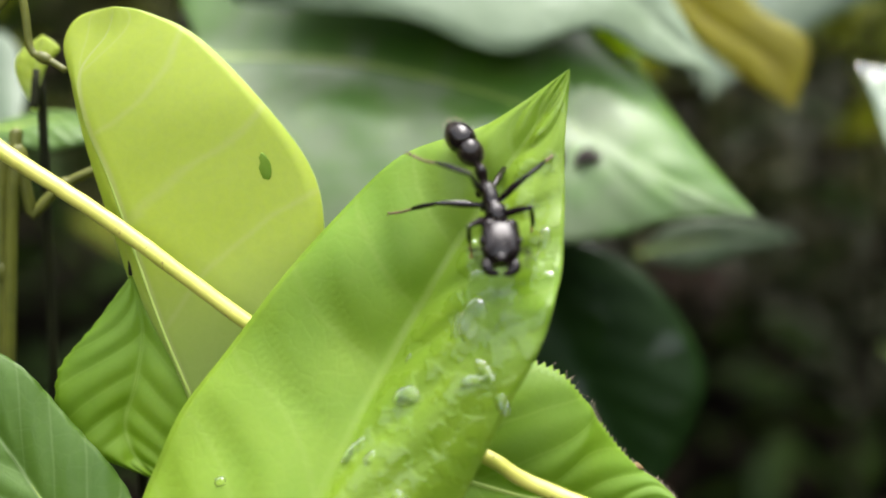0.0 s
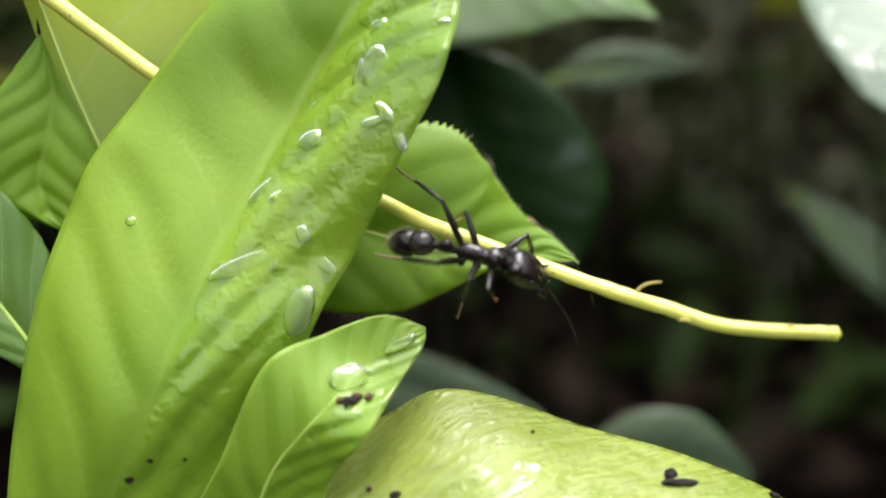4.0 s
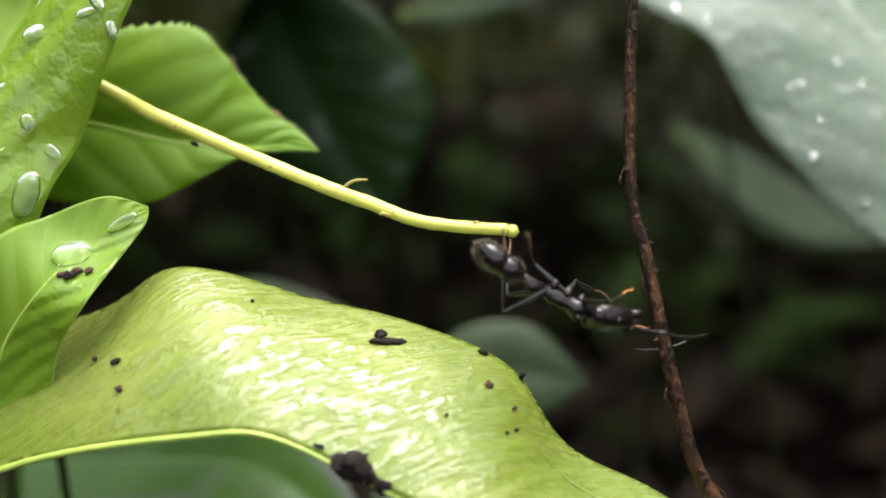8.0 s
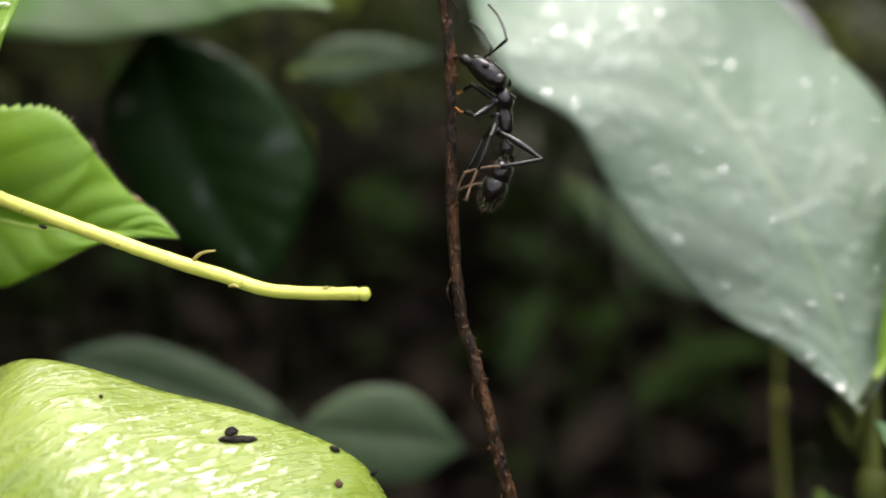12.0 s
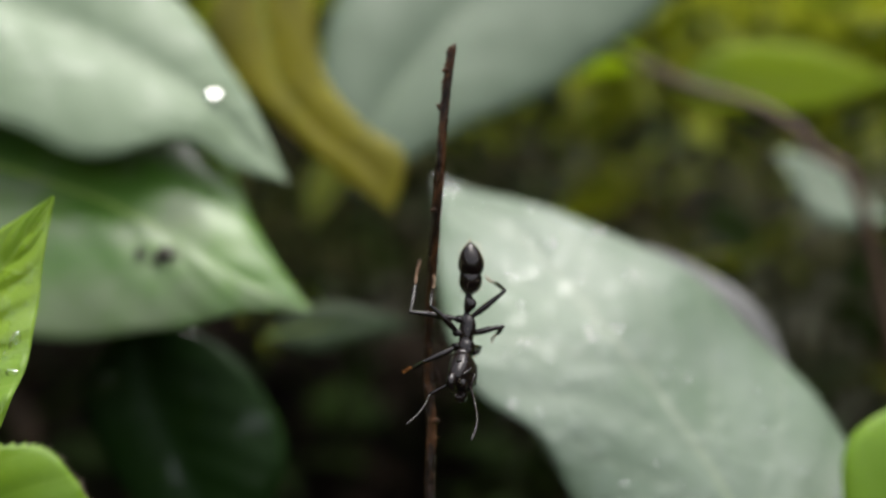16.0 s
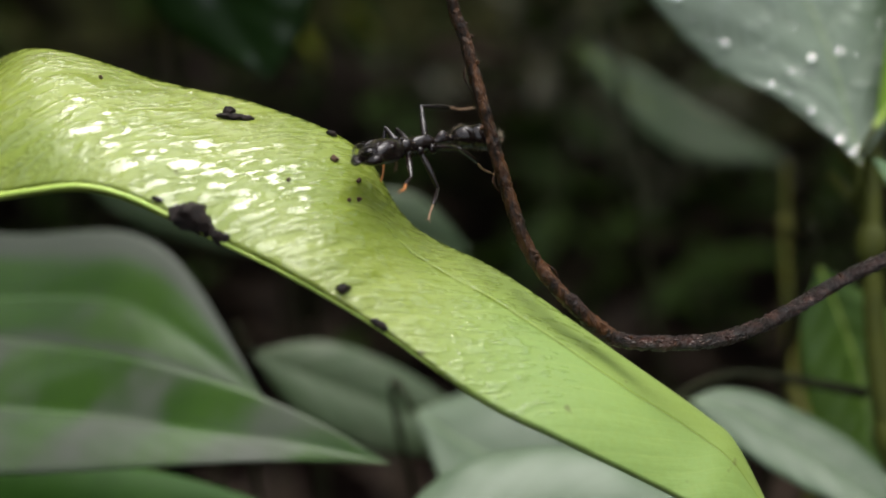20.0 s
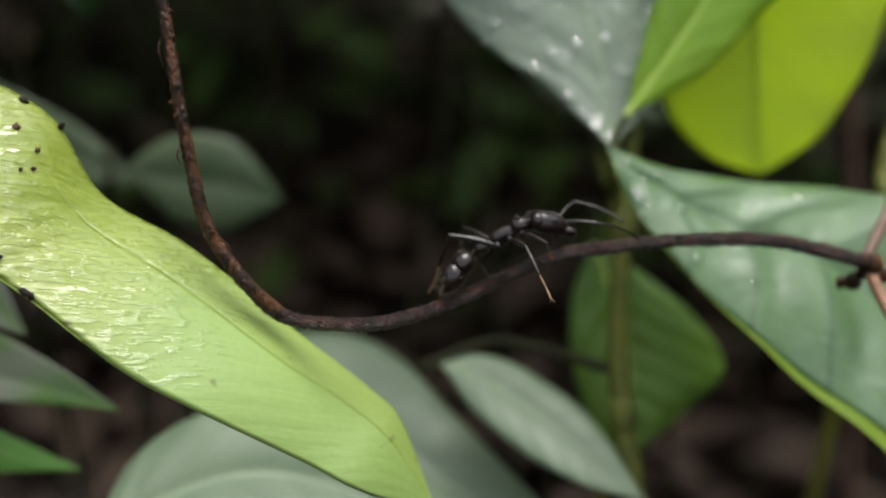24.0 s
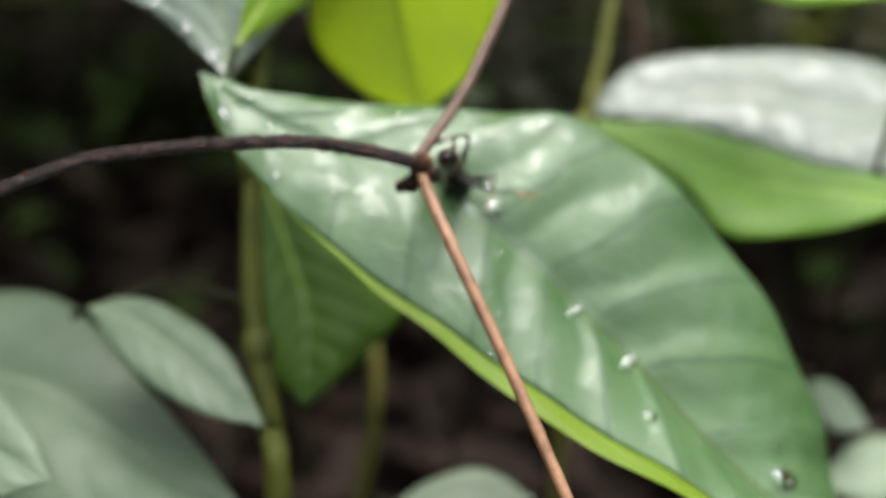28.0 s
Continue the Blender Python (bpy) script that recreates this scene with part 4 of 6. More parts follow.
LEAF_J = leaf([
    ((249.4, 98.6, 230.2),),
    ((239.5, 104.3, 237.8), (14.1, 11.0, 0.8), (-4.4, -9.9, 0.0)),
    ((228.4, 110.8, 247.3), (22.8, 11.9, 4.2), (-5.3, -12.5, -1.8)),
    ((217.2, 117.9, 258.9), (25.2, 13.2, 9.6), (-7.6, -14.6, -6.5)),
    ((208.2, 122.7, 267.4), (20.8, 16.0, 17.1), (-11.6, -13.4, -7.7)),
    ((197.2, 128.1, 277.0), (15.8, 15.9, 18.0), (-13.4, -12.6, -9.3)),
    ((184.1, 133.8, 286.6), (10.4, 12.1, 10.0), (-13.6, -11.9, -10.7)),
    ((167.0, 137.6, 291.8), (7.2, 8.2, 6.1), (-9.0, -8.1, -6.4)),
    ((153.8, 141.2, 297.9), (3.8, 3.3, 2.1), (-4.4, -3.6, -3.4)),
    ((145.2, 145.2, 303.6),),
], GLOSSY, "broad glossy green leaf with sunken veins", veins=10, cup=0.06, nu=110, nv=40, relief=0.00055, slant=-0.85, foot=(260, 160, -5), roll=(EDGE, 0.0042, 1.0), ribmat=STALK)
LEAF_P = leaf([
    ((-48.6, 238.7, 401.1), (-24.9, 53.2, 53.7), (12.6, -27.0, -35.1)),
    ((-16.5, 235.0, 399.4), (-12.2, 50.5, 54.6), (4.9, -25.2, -35.5)),
    ((13.1, 224.5, 391.9), (-2.1, 46.8, 47.9), (1.4, -16.4, -28.6)),
    ((32.0, 216.8, 383.1), (5.6, 31.3, 25.9), (1.2, -8.0, -17.2)),
    ((45.0, 212.1, 375.8), (3.1, 11.4, 10.9), (1.6, -2.8, -6.6)),
    ((60.2, 209.6, 369.3),),
], HALF_SHEEN, "wide green leaf with a drawn-out tip", veins=8, foot=(-40, 260, -5))
leaf([
    ((128.7, 269.2, 382.2),),
    ((144.5, 258.0, 377.1), (-4.4, -1.0, -6.4), (4.8, 1.5, 5.6)),
    ((161.5, 244.3, 366.1), (-6.6, -1.0, -9.6), (7.2, 1.5, 8.4)),
    ((171.7, 233.7, 355.5), (-5.5, -1.0, -8.0), (6.0, 1.5, 7.0)),
    ((180.0, 223.3, 340.6),),
], DUSK, "dull dusky grey leaf behind a broad pale one", veins=7, nu=36, nv=16, foot=(190, 240, -5), ribmat=RIB2)
leaf([
    ((32.1, 236.8, 409.4),),
    ((37.2, 235.8, 407.0), (-3.0, 0.5, -4.2), (3.0, -0.5, 4.2)),
    ((42.4, 234.7, 403.7), (-2.5, 0.5, -3.5), (2.5, -0.5, 3.5)),
    ((46.9, 233.6, 398.9),),
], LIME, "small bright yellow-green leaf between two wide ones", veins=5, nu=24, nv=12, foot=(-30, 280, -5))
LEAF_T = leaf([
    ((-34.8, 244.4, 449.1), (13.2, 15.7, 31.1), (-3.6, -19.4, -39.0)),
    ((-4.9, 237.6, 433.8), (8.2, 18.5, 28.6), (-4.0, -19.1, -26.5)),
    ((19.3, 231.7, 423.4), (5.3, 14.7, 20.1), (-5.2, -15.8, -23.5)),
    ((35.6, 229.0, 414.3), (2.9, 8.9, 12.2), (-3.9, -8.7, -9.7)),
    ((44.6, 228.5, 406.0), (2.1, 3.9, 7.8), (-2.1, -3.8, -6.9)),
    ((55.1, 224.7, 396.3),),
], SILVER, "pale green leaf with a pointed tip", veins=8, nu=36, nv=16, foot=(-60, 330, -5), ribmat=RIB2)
leaf([
    ((46.4, 273.6, 455.3),),
    ((48.4, 273.1, 442.1), (11.4, -1.6, 6.4), (-12.4, 1.9, -0.6)),
    ((52.8, 272.1, 424.6), (11.6, -1.7, 2.0), (-13.2, 2.0, 0.9)),
    ((63.7, 270.2, 410.4), (10.8, -1.6, 2.7), (-12.6, 2.0, 3.8)),
    ((77.9, 267.8, 400.7), (8.6, -1.3, 3.4), (-8.7, 1.3, -1.9)),
    ((83.5, 266.8, 389.2),),
], DEAD, "drooping yellowed leaf in shade", veins=6, nu=36, nv=16, foot=(60, 330, -5))
leaf([
    ((80.7, 346.0, 393.3),),
    ((92.9, 360.4, 424.7), (-24.2, 4.7, 8.2), (22.5, -9.8, -9.5)),
    ((127.7, 376.9, 465.8), (-42.1, 16.0, 16.8), (27.2, -23.6, -30.2)),
    ((173.5, 391.1, 507.4), (-32.1, 29.0, 36.3), (27.4, -24.4, -32.5)),
    ((235.8, 406.4, 548.0),),
], GREY, "pale grey leaf standing far off", veins=8, nu=36, nv=16, foot=(90, 420, -5), ribmat=RIB2)
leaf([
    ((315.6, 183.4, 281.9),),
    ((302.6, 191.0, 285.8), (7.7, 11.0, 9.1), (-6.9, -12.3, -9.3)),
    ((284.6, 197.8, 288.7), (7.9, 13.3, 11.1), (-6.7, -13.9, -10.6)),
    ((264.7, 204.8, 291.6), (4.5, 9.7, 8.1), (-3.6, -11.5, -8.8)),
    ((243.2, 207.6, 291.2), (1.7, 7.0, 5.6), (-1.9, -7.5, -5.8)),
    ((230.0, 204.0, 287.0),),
], WHITISH, "leaf whitened in its colour as if catching the sky", veins=8, relief=0.0, wave=0.0, nu=36, nv=16, foot=(300, 260, -5), ribmat=RIB2)
leaf([
    ((299.3, 160.0, 276.5),),
    ((287.3, 160.9, 275.8), (1.7, 3.7, 2.8), (-1.4, -3.1, -2.2)),
    ((270.2, 164.4, 276.3), (3.3, 5.5, 4.2), (-4.6, -8.7, -6.3)),
    ((255.8, 168.9, 277.8), (3.9, 8.1, 6.3), (-7.3, -11.3, -8.5)),
    ((241.2, 178.6, 283.2), (3.8, 4.6, 3.9), (0.3, -7.9, -5.7)),
    ((224.2, 187.0, 287.6),),
], MEADOW, "bright green leaf touching a pale one", veins=8, nu=36, nv=16, foot=(290, 240, -5))
leaf([
    ((281.1, 157.5, 317.1),),
    ((267.8, 169.4, 324.0), (-9.1, -10.4, -9.0), (9.9, 11.8, 10.9)),
    ((253.2, 175.1, 326.2), (-9.0, -8.6, -7.9), (11.7, 11.7, 11.3)),
    ((239.9, 181.9, 329.6), (-6.3, -5.1, -5.0), (8.7, 8.2, 8.1)),
    ((226.3, 190.2, 334.3),),
], FRESH, "light green leaf with a smooth edge", veins=8, nu=36, nv=16, foot=(300, 220, -5))
leaf([
    ((72.0, 177.5, 248.9),),
    ((89.0, 172.3, 239.2), (1.2, 15.5, 10.6), (-6.6, -16.7, -10.4)),
    ((108.0, 166.4, 237.4), (3.0, 17.6, 12.0), (-1.7, -25.1, -13.8)),
    ((124.0, 155.0, 232.2), (1.7, 13.9, 8.5), (-1.6, -19.1, -9.9)),
    ((139.0, 142.7, 227.0), (2.7, 6.5, 3.7), (-3.2, -10.8, -5.3)),
    ((150.8, 135.6, 224.5),),
], GREY, "dull grey-green leaf near the ground", veins=8, nu=36, nv=16, foot=(110, 190, -5), ribmat=RIB2)
leaf([
    ((121.5, 158.9, 256.2),),
    ((128.4, 156.3, 255.2), (0.7, 3.9, 2.6), (-1.4, -6.6, -4.3)),
    ((138.6, 148.2, 251.2), (0.5, 7.3, 4.6), (-2.5, -7.5, -4.6)),
    ((147.3, 139.3, 246.8), (1.8, 6.4, 3.9), (-1.8, -4.7, -2.8)),
    ((155.3, 131.1, 243.1),),
], GREY, "small grey-green oval leaf", veins=8, nu=36, nv=16, foot=(153.2, 153.5, 258.0), ribmat=RIB2)
leaf([
    ((155.0, 179.5, 275.0),),
    ((159.5, 175.1, 262.6), (-9.0, 1.0, 1.0), (13.5, -0.6, 1.3)),
    ((162.8, 171.0, 250.2), (-11.5, 0.7, -1.3), (20.5, -1.3, 1.4)),
    ((162.7, 167.9, 240.0), (-6.5, -0.1, -2.4), (13.5, -0.4, 2.4)),
    ((162.5, 165.2, 230.9),),
], GREEN, "upright green leaf beside the stalk", veins=6, nu=36, nv=16, foot=(160, 210, -5))
leaf([
    ((-14.9, 159.7, 262.4), (-3.4, 13.6, 9.6), (3.5, -13.0, -7.3)),
    ((13.6, 154.4, 261.3), (-1.1, 8.9, 8.9), (1.6, -10.1, -5.7)),
    ((32.6, 149.2, 259.7), (-0.3, 6.3, 7.6), (0.5, -6.2, -3.4)),
    ((49.3, 144.5, 258.5), (0.1, 3.2, 4.1), (-0.0, -2.7, -2.1)),
    ((64.3, 139.6, 256.1),),
], SHEENED, "leaf with painted grey sheen, green patches and a pointed tip", veins=8, cup=0.02, relief=0.00003, wave=0.01, rib=0.00015, nu=48, nv=20, foot=(-40, 180, -5), ribmat=RIB2)
leaf([
    ((-29.2, 190.2, 271.2), (3.8, 8.4, 13.5), (3.7, -13.4, -8.8)),
    ((-1.3, 182.9, 273.8), (-1.3, 9.3, 10.3), (1.4, -9.0, -9.1)),
    ((16.9, 178.2, 273.6), (1.3, 9.2, 11.2), (-0.2, -9.0, -10.0)),
    ((28.5, 173.1, 268.4), (1.8, 6.4, 8.9), (-1.7, -5.8, -6.6)),
    ((42.8, 166.2, 258.3),),
], RIMMED, "dark green leaf with grey sheen painted round its rim", veins=8, cup=0.02, relief=0.00003, wave=0.01, rib=0.00015, nu=48, nv=20, foot=(-50, 200, -5), ribmat=RIB2)
leaf([
    ((-7.0, 156.6, 242.4), (-1.7, 7.2, 3.9), (2.4, -10.1, -5.0)),
    ((26.5, 154.1, 244.0), (-5.6, 7.3, 3.7), (0.8, -8.0, -4.2)),
    ((56.4, 145.1, 241.7),),
], DEEP, "deep green low leaf", veins=8, cup=0.02, relief=0.00003, wave=0.01, rib=0.00015, nu=36, nv=16, foot=(-30, 180, -5), ribmat=RIB2)
leaf([
    ((61.3, 124.8, 239.8),),
    ((71.6, 130.8, 244.1), (-4.9, 8.2, 4.2), (4.6, -9.9, -4.6)),
    ((86.3, 133.5, 247.3), (-3.4, 12.0, 7.1), (3.0, -12.6, -6.5)),
    ((101.9, 129.4, 246.8), (-0.6, 11.8, 7.2), (-0.5, -12.0, -6.4)),
    ((114.5, 121.1, 243.7), (1.2, 6.4, 3.6), (-3.9, -6.8, -3.8)),
    ((121.7, 116.4, 242.0),),
], GREY, "broad rounded grey-green leaf", veins=8, nu=48, nv=20, foot=(70, 190, -5), ribmat=RIB2)
leaf([
    ((51.6, 228.8, 274.3),),
    ((63.0, 226.5, 273.2), (0.3, 2.6, 9.4), (-0.3, -2.2, -8.9)),
    ((77.7, 223.8, 272.3), (0.3, 2.8, 10.0), (-1.6, -2.6, -10.4)),
    ((89.7, 221.4, 270.0),),
], SHADE, "rounded green leaf, dimmed in its colour for shade", veins=6, nu=36, nv=16, foot=(60, 260, -5), rib=0.0003, ribmat=SHADE)
leaf([
    ((39.0, 206.0, 252.5),),
    ((51.0, 203.0, 248.0), (2.3, 4.0, 6.4), (-2.3, -4.0, -7.0)),
    ((65.0, 200.0, 242.5), (2.9, 4.5, 7.6), (-2.9, -4.5, -8.8)),
    ((78.0, 197.0, 237.5), (2.3, 3.0, 5.2), (-2.3, -3.0, -6.4)),
    ((89.5, 194.0, 232.5),),
], SHADE, "dim olive-green leaf under a long arching one", veins=6, nu=36, nv=16, foot=(50, 230, -5), rib=0.0003, ribmat=SHADE)
leaf([
    ((-4.0, 245.0, 288.5),),
    ((10.0, 242.0, 285.5), (2.4, 2.4, 6.8), (-3.0, -3.0, -8.0)),
    ((27.0, 240.0, 279.5), (2.6, 2.4, 7.2), (-3.5, -3.0, -9.0)),
    ((42.0, 238.0, 273.5), (1.9, 1.6, 4.8), (-3.0, -2.0, -6.5)),
    ((53.0, 236.0, 269.0),),
], SHADE, "low leaning green leaf, its colour dulled for shade", veins=6, nu=36, nv=16, foot=(20, 270, -5), rib=0.0003, ribmat=SHADE)
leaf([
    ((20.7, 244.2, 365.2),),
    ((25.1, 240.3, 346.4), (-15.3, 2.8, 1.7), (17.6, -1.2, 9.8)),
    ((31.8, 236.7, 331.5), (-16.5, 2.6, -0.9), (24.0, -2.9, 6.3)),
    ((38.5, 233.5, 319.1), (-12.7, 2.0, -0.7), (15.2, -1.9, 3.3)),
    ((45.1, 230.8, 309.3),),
], DARK, "green leaf with deep shade put into its dark colour", veins=6, nu=36, nv=16, foot=(30, 260, -5), rib=0.0003, ribmat=DARK)
leaf([
    ((51.2, 292.4, 352.1),),
    ((65.1, 291.1, 355.2), (-2.9, 1.6, 5.3), (-0.2, -1.5, -6.8)),
    ((78.9, 289.5, 356.8), (-1.4, 1.2, 4.5), (-1.6, -0.8, -4.5)),
    ((92.7, 287.6, 356.9),),
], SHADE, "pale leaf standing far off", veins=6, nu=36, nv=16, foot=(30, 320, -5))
leaf([
    ((159.6, 405.3, 304.5),),
    ((178.8, 397.5, 287.7), (2.5, 2.2, 8.5), (-2.5, -2.2, -8.5)),
    ((204.5, 388.7, 270.9), (2.5, 2.2, 8.5), (-2.5, -2.8, -10.6)),
    ((239.3, 380.5, 260.6),),
], SHADE, "narrow pale hanging leaf in a shade-toned colour", veins=6, nu=36, nv=16, foot=(110, 300, -5))
stick("leaf_stalk", [
    (156.2, 166.6, 309.9), (153.8, 158.5, 288.7), (153.0, 151.5, 268.7), (153.8, 145.9, 253.9), (156.2, 139.8, 238.2), (157.9, 131.5, 214.8),
] + [(160, 190, -5)], [1.4, 2.0, 2.4, 2.6], STALK, "upright olive-green stalk that carries the leaves", "stalk", joints=3)
stick("leaf_stalk", [
    (256.5, 241.3, 368.5), (240.1, 219.1, 322.3), (234.2, 209.7, 299.0), (229.4, 203.3, 282.4), (225.1, 194.6, 258.5),
] + [(235, 230, -5)], [1.3, 1.5, 1.6], FRESH_STEM, "upright yellow-green stalk of a bush", "stalk", joints=3)
stick("leaf_stalk", [
    (182.4, 258.1, 281.8), (180.9, 251.7, 259.5), (180.7, 242.9, 229.9), (178.2, 227.7, 178.0),
] + [(140, 290, -5)], [0.5, 1.4, 1.9], OLIVE_STALK, "yellowish upright stalk of a herb", "stalk", joints=3)
stick("vine", [
    (84.0, 404.1, 494.5), (119.6, 388.2, 470.8), (159.1, 371.8, 456.6), (196.9, 355.6, 437.0), (222.5, 341.4, 427.7), (237.4, 328.7, 412.7), (251.9, 315.8, 381.8),
] + [(300, 325, 200), (340, 340, -5)], [1.8, 2.0, 2.0, 2.0], BARK3, "thin brown vine hanging in the air", "vine", joints=3)
stick("twig", [
    (180.1, 117.9, 293.5), (188.0, 126.7, 301.8), (194.0, 135.9, 310.3), (198.5, 142.6, 317.0), (205.1, 147.5, 322.4), (219.0, 158.3, 337.0), (235.7, 170.5, 357.2),
][::-1], [0.7, 0.8, 0.9, 0.9], BARK3, "thin brown side twig", "twig", bumps=0.06)
leaf([
    ((206.8, 385.6, 437.5),),
    ((227.1, 380.2, 442.6), (-5.0, -4.9, 10.0), (1.4, 6.6, -12.6)),
    ((257.6, 376.7, 441.9), (-4.0, -6.2, 12.1), (1.2, 5.5, -10.5)),
    ((291.8, 371.5, 443.5),),
], PALE, "bright green leaf standing far off", veins=6, nu=24, nv=12, foot=(330, 480, -5))
leaf([
    ((152.9, 423.3, 453.0),),
    ((175.4, 418.6, 456.3), (-7.6, -7.3, 14.6), (-0.0, 6.1, -11.1)),
    ((194.2, 417.0, 455.0), (-3.8, -3.1, 6.4), (-0.3, 4.9, -8.9)),
    ((211.3, 416.8, 451.3),),
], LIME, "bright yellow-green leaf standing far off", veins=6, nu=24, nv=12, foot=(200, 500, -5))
leaf([
    ((271.8, 460.7, 500.4),),
    ((293.4, 454.7, 506.1), (-11.3, -9.1, 17.7), (5.5, 8.6, -16.4)),
    ((320.6, 449.3, 509.7), (-11.0, -7.8, 15.4), (6.9, 9.7, -18.7)),
    ((352.1, 445.8, 508.8),),
], PALE, "bright green leaf standing far off", veins=6, nu=24, nv=12, foot=(420, 540, -5))
leaf([
    ((254.3, 394.8, 415.9),),
    ((262.9, 382.5, 403.0), (4.0, 8.6, 11.2), (-2.7, -10.6, -12.8)),
    ((276.7, 373.0, 395.2), (3.5, 6.8, 8.7), (-3.5, -6.8, -8.4)),
    ((291.0, 365.3, 389.7),),
], GREY, "pale leaf beside a brown vine", veins=6, nu=24, nv=12, foot=(330, 420, -5), ribmat=RIB2)
leaf([
    ((-114.3, 260.9, 410.7),),
    ((-101.8, 255.3, 403.9), (-4.2, -2.4, -2.6), (5.1, 3.6, 3.9)),
    ((-95.1, 243.8, 391.1), (-3.1, -4.6, -4.7), (5.9, 5.8, 6.1)),
    ((-88.7, 235.9, 382.8), (-1.8, -4.6, -4.5), (1.8, 5.2, 5.2)),
    ((-83.6, 228.1, 375.0),),
], GREY, "pale grey leaf near yellow buds", veins=6, nu=30, nv=14, foot=(-90, 240, -5))
leaf([
    ((-77.1, 196.7, 386.5),),
    ((-71.4, 197.2, 386.9), (0.3, 1.9, 1.9), (1.0, -2.8, -2.9)),
    ((-64.1, 198.7, 388.3), (-0.4, 1.4, 1.5), (1.5, -4.8, -5.0)),
    ((-57.8, 197.4, 386.8), (-0.5, 1.8, 1.9), (0.7, -2.3, -2.4)),
    ((-52.7, 196.6, 385.8),),
], GREEN, "small curled green leaf in shade", veins=6, nu=30, nv=14, foot=(-80, 200, -5))
leaf([
    ((280.4, 179.8, 225.6),),
    ((283.7, 175.9, 223.6), (1.9, 4.6, 3.0), (-2.8, -5.2, -3.2)),
    ((287.6, 172.0, 221.6), (2.3, 3.9, 2.5), (-3.2, -4.4, -2.8)),
    ((291.1, 167.4, 219.4),),
], GREY, "small pale leaf near the ground", veins=6, nu=24, nv=12, foot=(240, 220, -5), ribmat=RIB2)
leaf([
    ((279.8, 166.5, 207.4),),
    ((286.8, 166.9, 208.3), (2.8, 6.5, 3.8), (-2.2, -5.1, -2.9)),
    ((296.5, 167.1, 209.2), (3.6, 7.8, 4.7), (-3.5, -7.7, -4.3)),
    ((306.3, 167.2, 210.2),),
], SILVER, "small whitish leaf near the ground", veins=6, nu=24, nv=12, foot=(250, 220, -5), ribmat=RIB2)
leaf([
    ((180.3, 163.0, 207.3),),
    ((190.3, 164.3, 208.8), (-0.8, 3.9, 2.0), (0.5, -6.4, -3.2)),
    ((201.5, 164.1, 209.7), (0.7, 5.0, 2.8), (-0.9, -6.2, -3.3)),
    ((212.0, 160.2, 208.6),),
], GREY, "small whitish leaf on the litter", veins=6, nu=24, nv=12, foot=(190, 210, -5), ribmat=RIB2)
leaf([
    ((-56.4, 168.8, 389.8),),
    ((-56.3, 169.3, 393.9), (-2.1, -0.1, -0.8), (1.7, 0.2, 1.6)),
    ((-55.5, 169.7, 397.6), (-3.3, -0.1, -0.4), (2.9, 0.1, 0.8)),
    ((-55.0, 170.1, 400.4),),
], PALE, "small unfolding yellow bud leaf", veins=4, nu=24, nv=12, foot=(-80, 190, -5))
stick("thin_stem", [
    (-60.1, 159.7, 398.5), (-52.4, 159.6, 396.9), (-48.0, 159.4, 394.6),
][::-1] + [(-110, 165, 300), (-118, 170, -5)], [0.45, 0.55, 0.7, 0.8], FRESH_STEM, "thin yellow-green stem beside buds", "stem", joints=3)
stick("thin_stem", [
    (-59.0, 164.4, 369.6), (-55.7, 165.0, 374.4), (-51.6, 165.5, 378.4), (-46.7, 165.9, 380.8),
][::-1] + [(-75, 180, 200), (-80, 185, -5)], [0.7, 0.8, 0.9, 1.0], FRESH_STEM, "thin green stem in shade", "stem", joints=3)
stick("thin_stem", [
    (-58.9, 168.4, 386.5), (-59.8, 167.4, 378.4), (-61.1, 166.2, 368.5),
] + [(-72, 180, 200), (-78, 185, -5)], [0.9, 1.0, 1.1, 1.2], FRESH_STEM, "thin green stem beside buds", "stem", joints=3)

# ---- water and dirt on the leaves ----
water_drop(LEAF_E, (4.4, 122.9, 328.9), (5.6, 3.4, 1.3), (1, 0.2, 0.35))
water_drop(LEAF_E, (10.0, 126.1, 331.1), (4.5, 1.6, 0.6), (1, 0.2, 0.5))
water_drop(LEAF_B, (8.0, 135.8, 363.4), (5.5, 3.4, 0.5), (0.2, 0, 1))
water_drop(LEAF_B, (6.3, 136.6, 369.9), (2.6, 1.6, 0.35))
water_drop(LEAF_B, (-2.3, 129.7, 334.5), (6.5, 3.6, 1.1), (0.35, 0, 1))
water_drop(LEAF_B, (-7.9, 133.4, 349.1), (4.6, 1.4, 0.5), (0.6, 0, 0.8))
water_drop(LEAF_B, (-8.6, 132.2, 340.2), (9.0, 2.2, 0.6), (1, 0, 0.4))
water_drop(LEAF_B, (-1.0, 134.4, 354.5), (3.6, 2.4, 0.6), (1, 0, 0.3))
water_drop(LEAF_B, (11.0, 132.9, 355.4), (3.8, 1.5, 0.5), (-0.4, 0, 1))
water_drop(LEAF_B, (-23.3, 136.0, 343.7), (1.5, 1.2, 0.5))
for k, (x, y, z, s) in enumerate(((-15.8, 121.9, 315.9, 0.5), (-19.5, 122.2, 316.0, 0.8), (-22.7, 121.7, 313.2, 1.1))):
    speck(LEAF_B, (x, y, z), (s, s * 0.7, 0.3), seed=k)
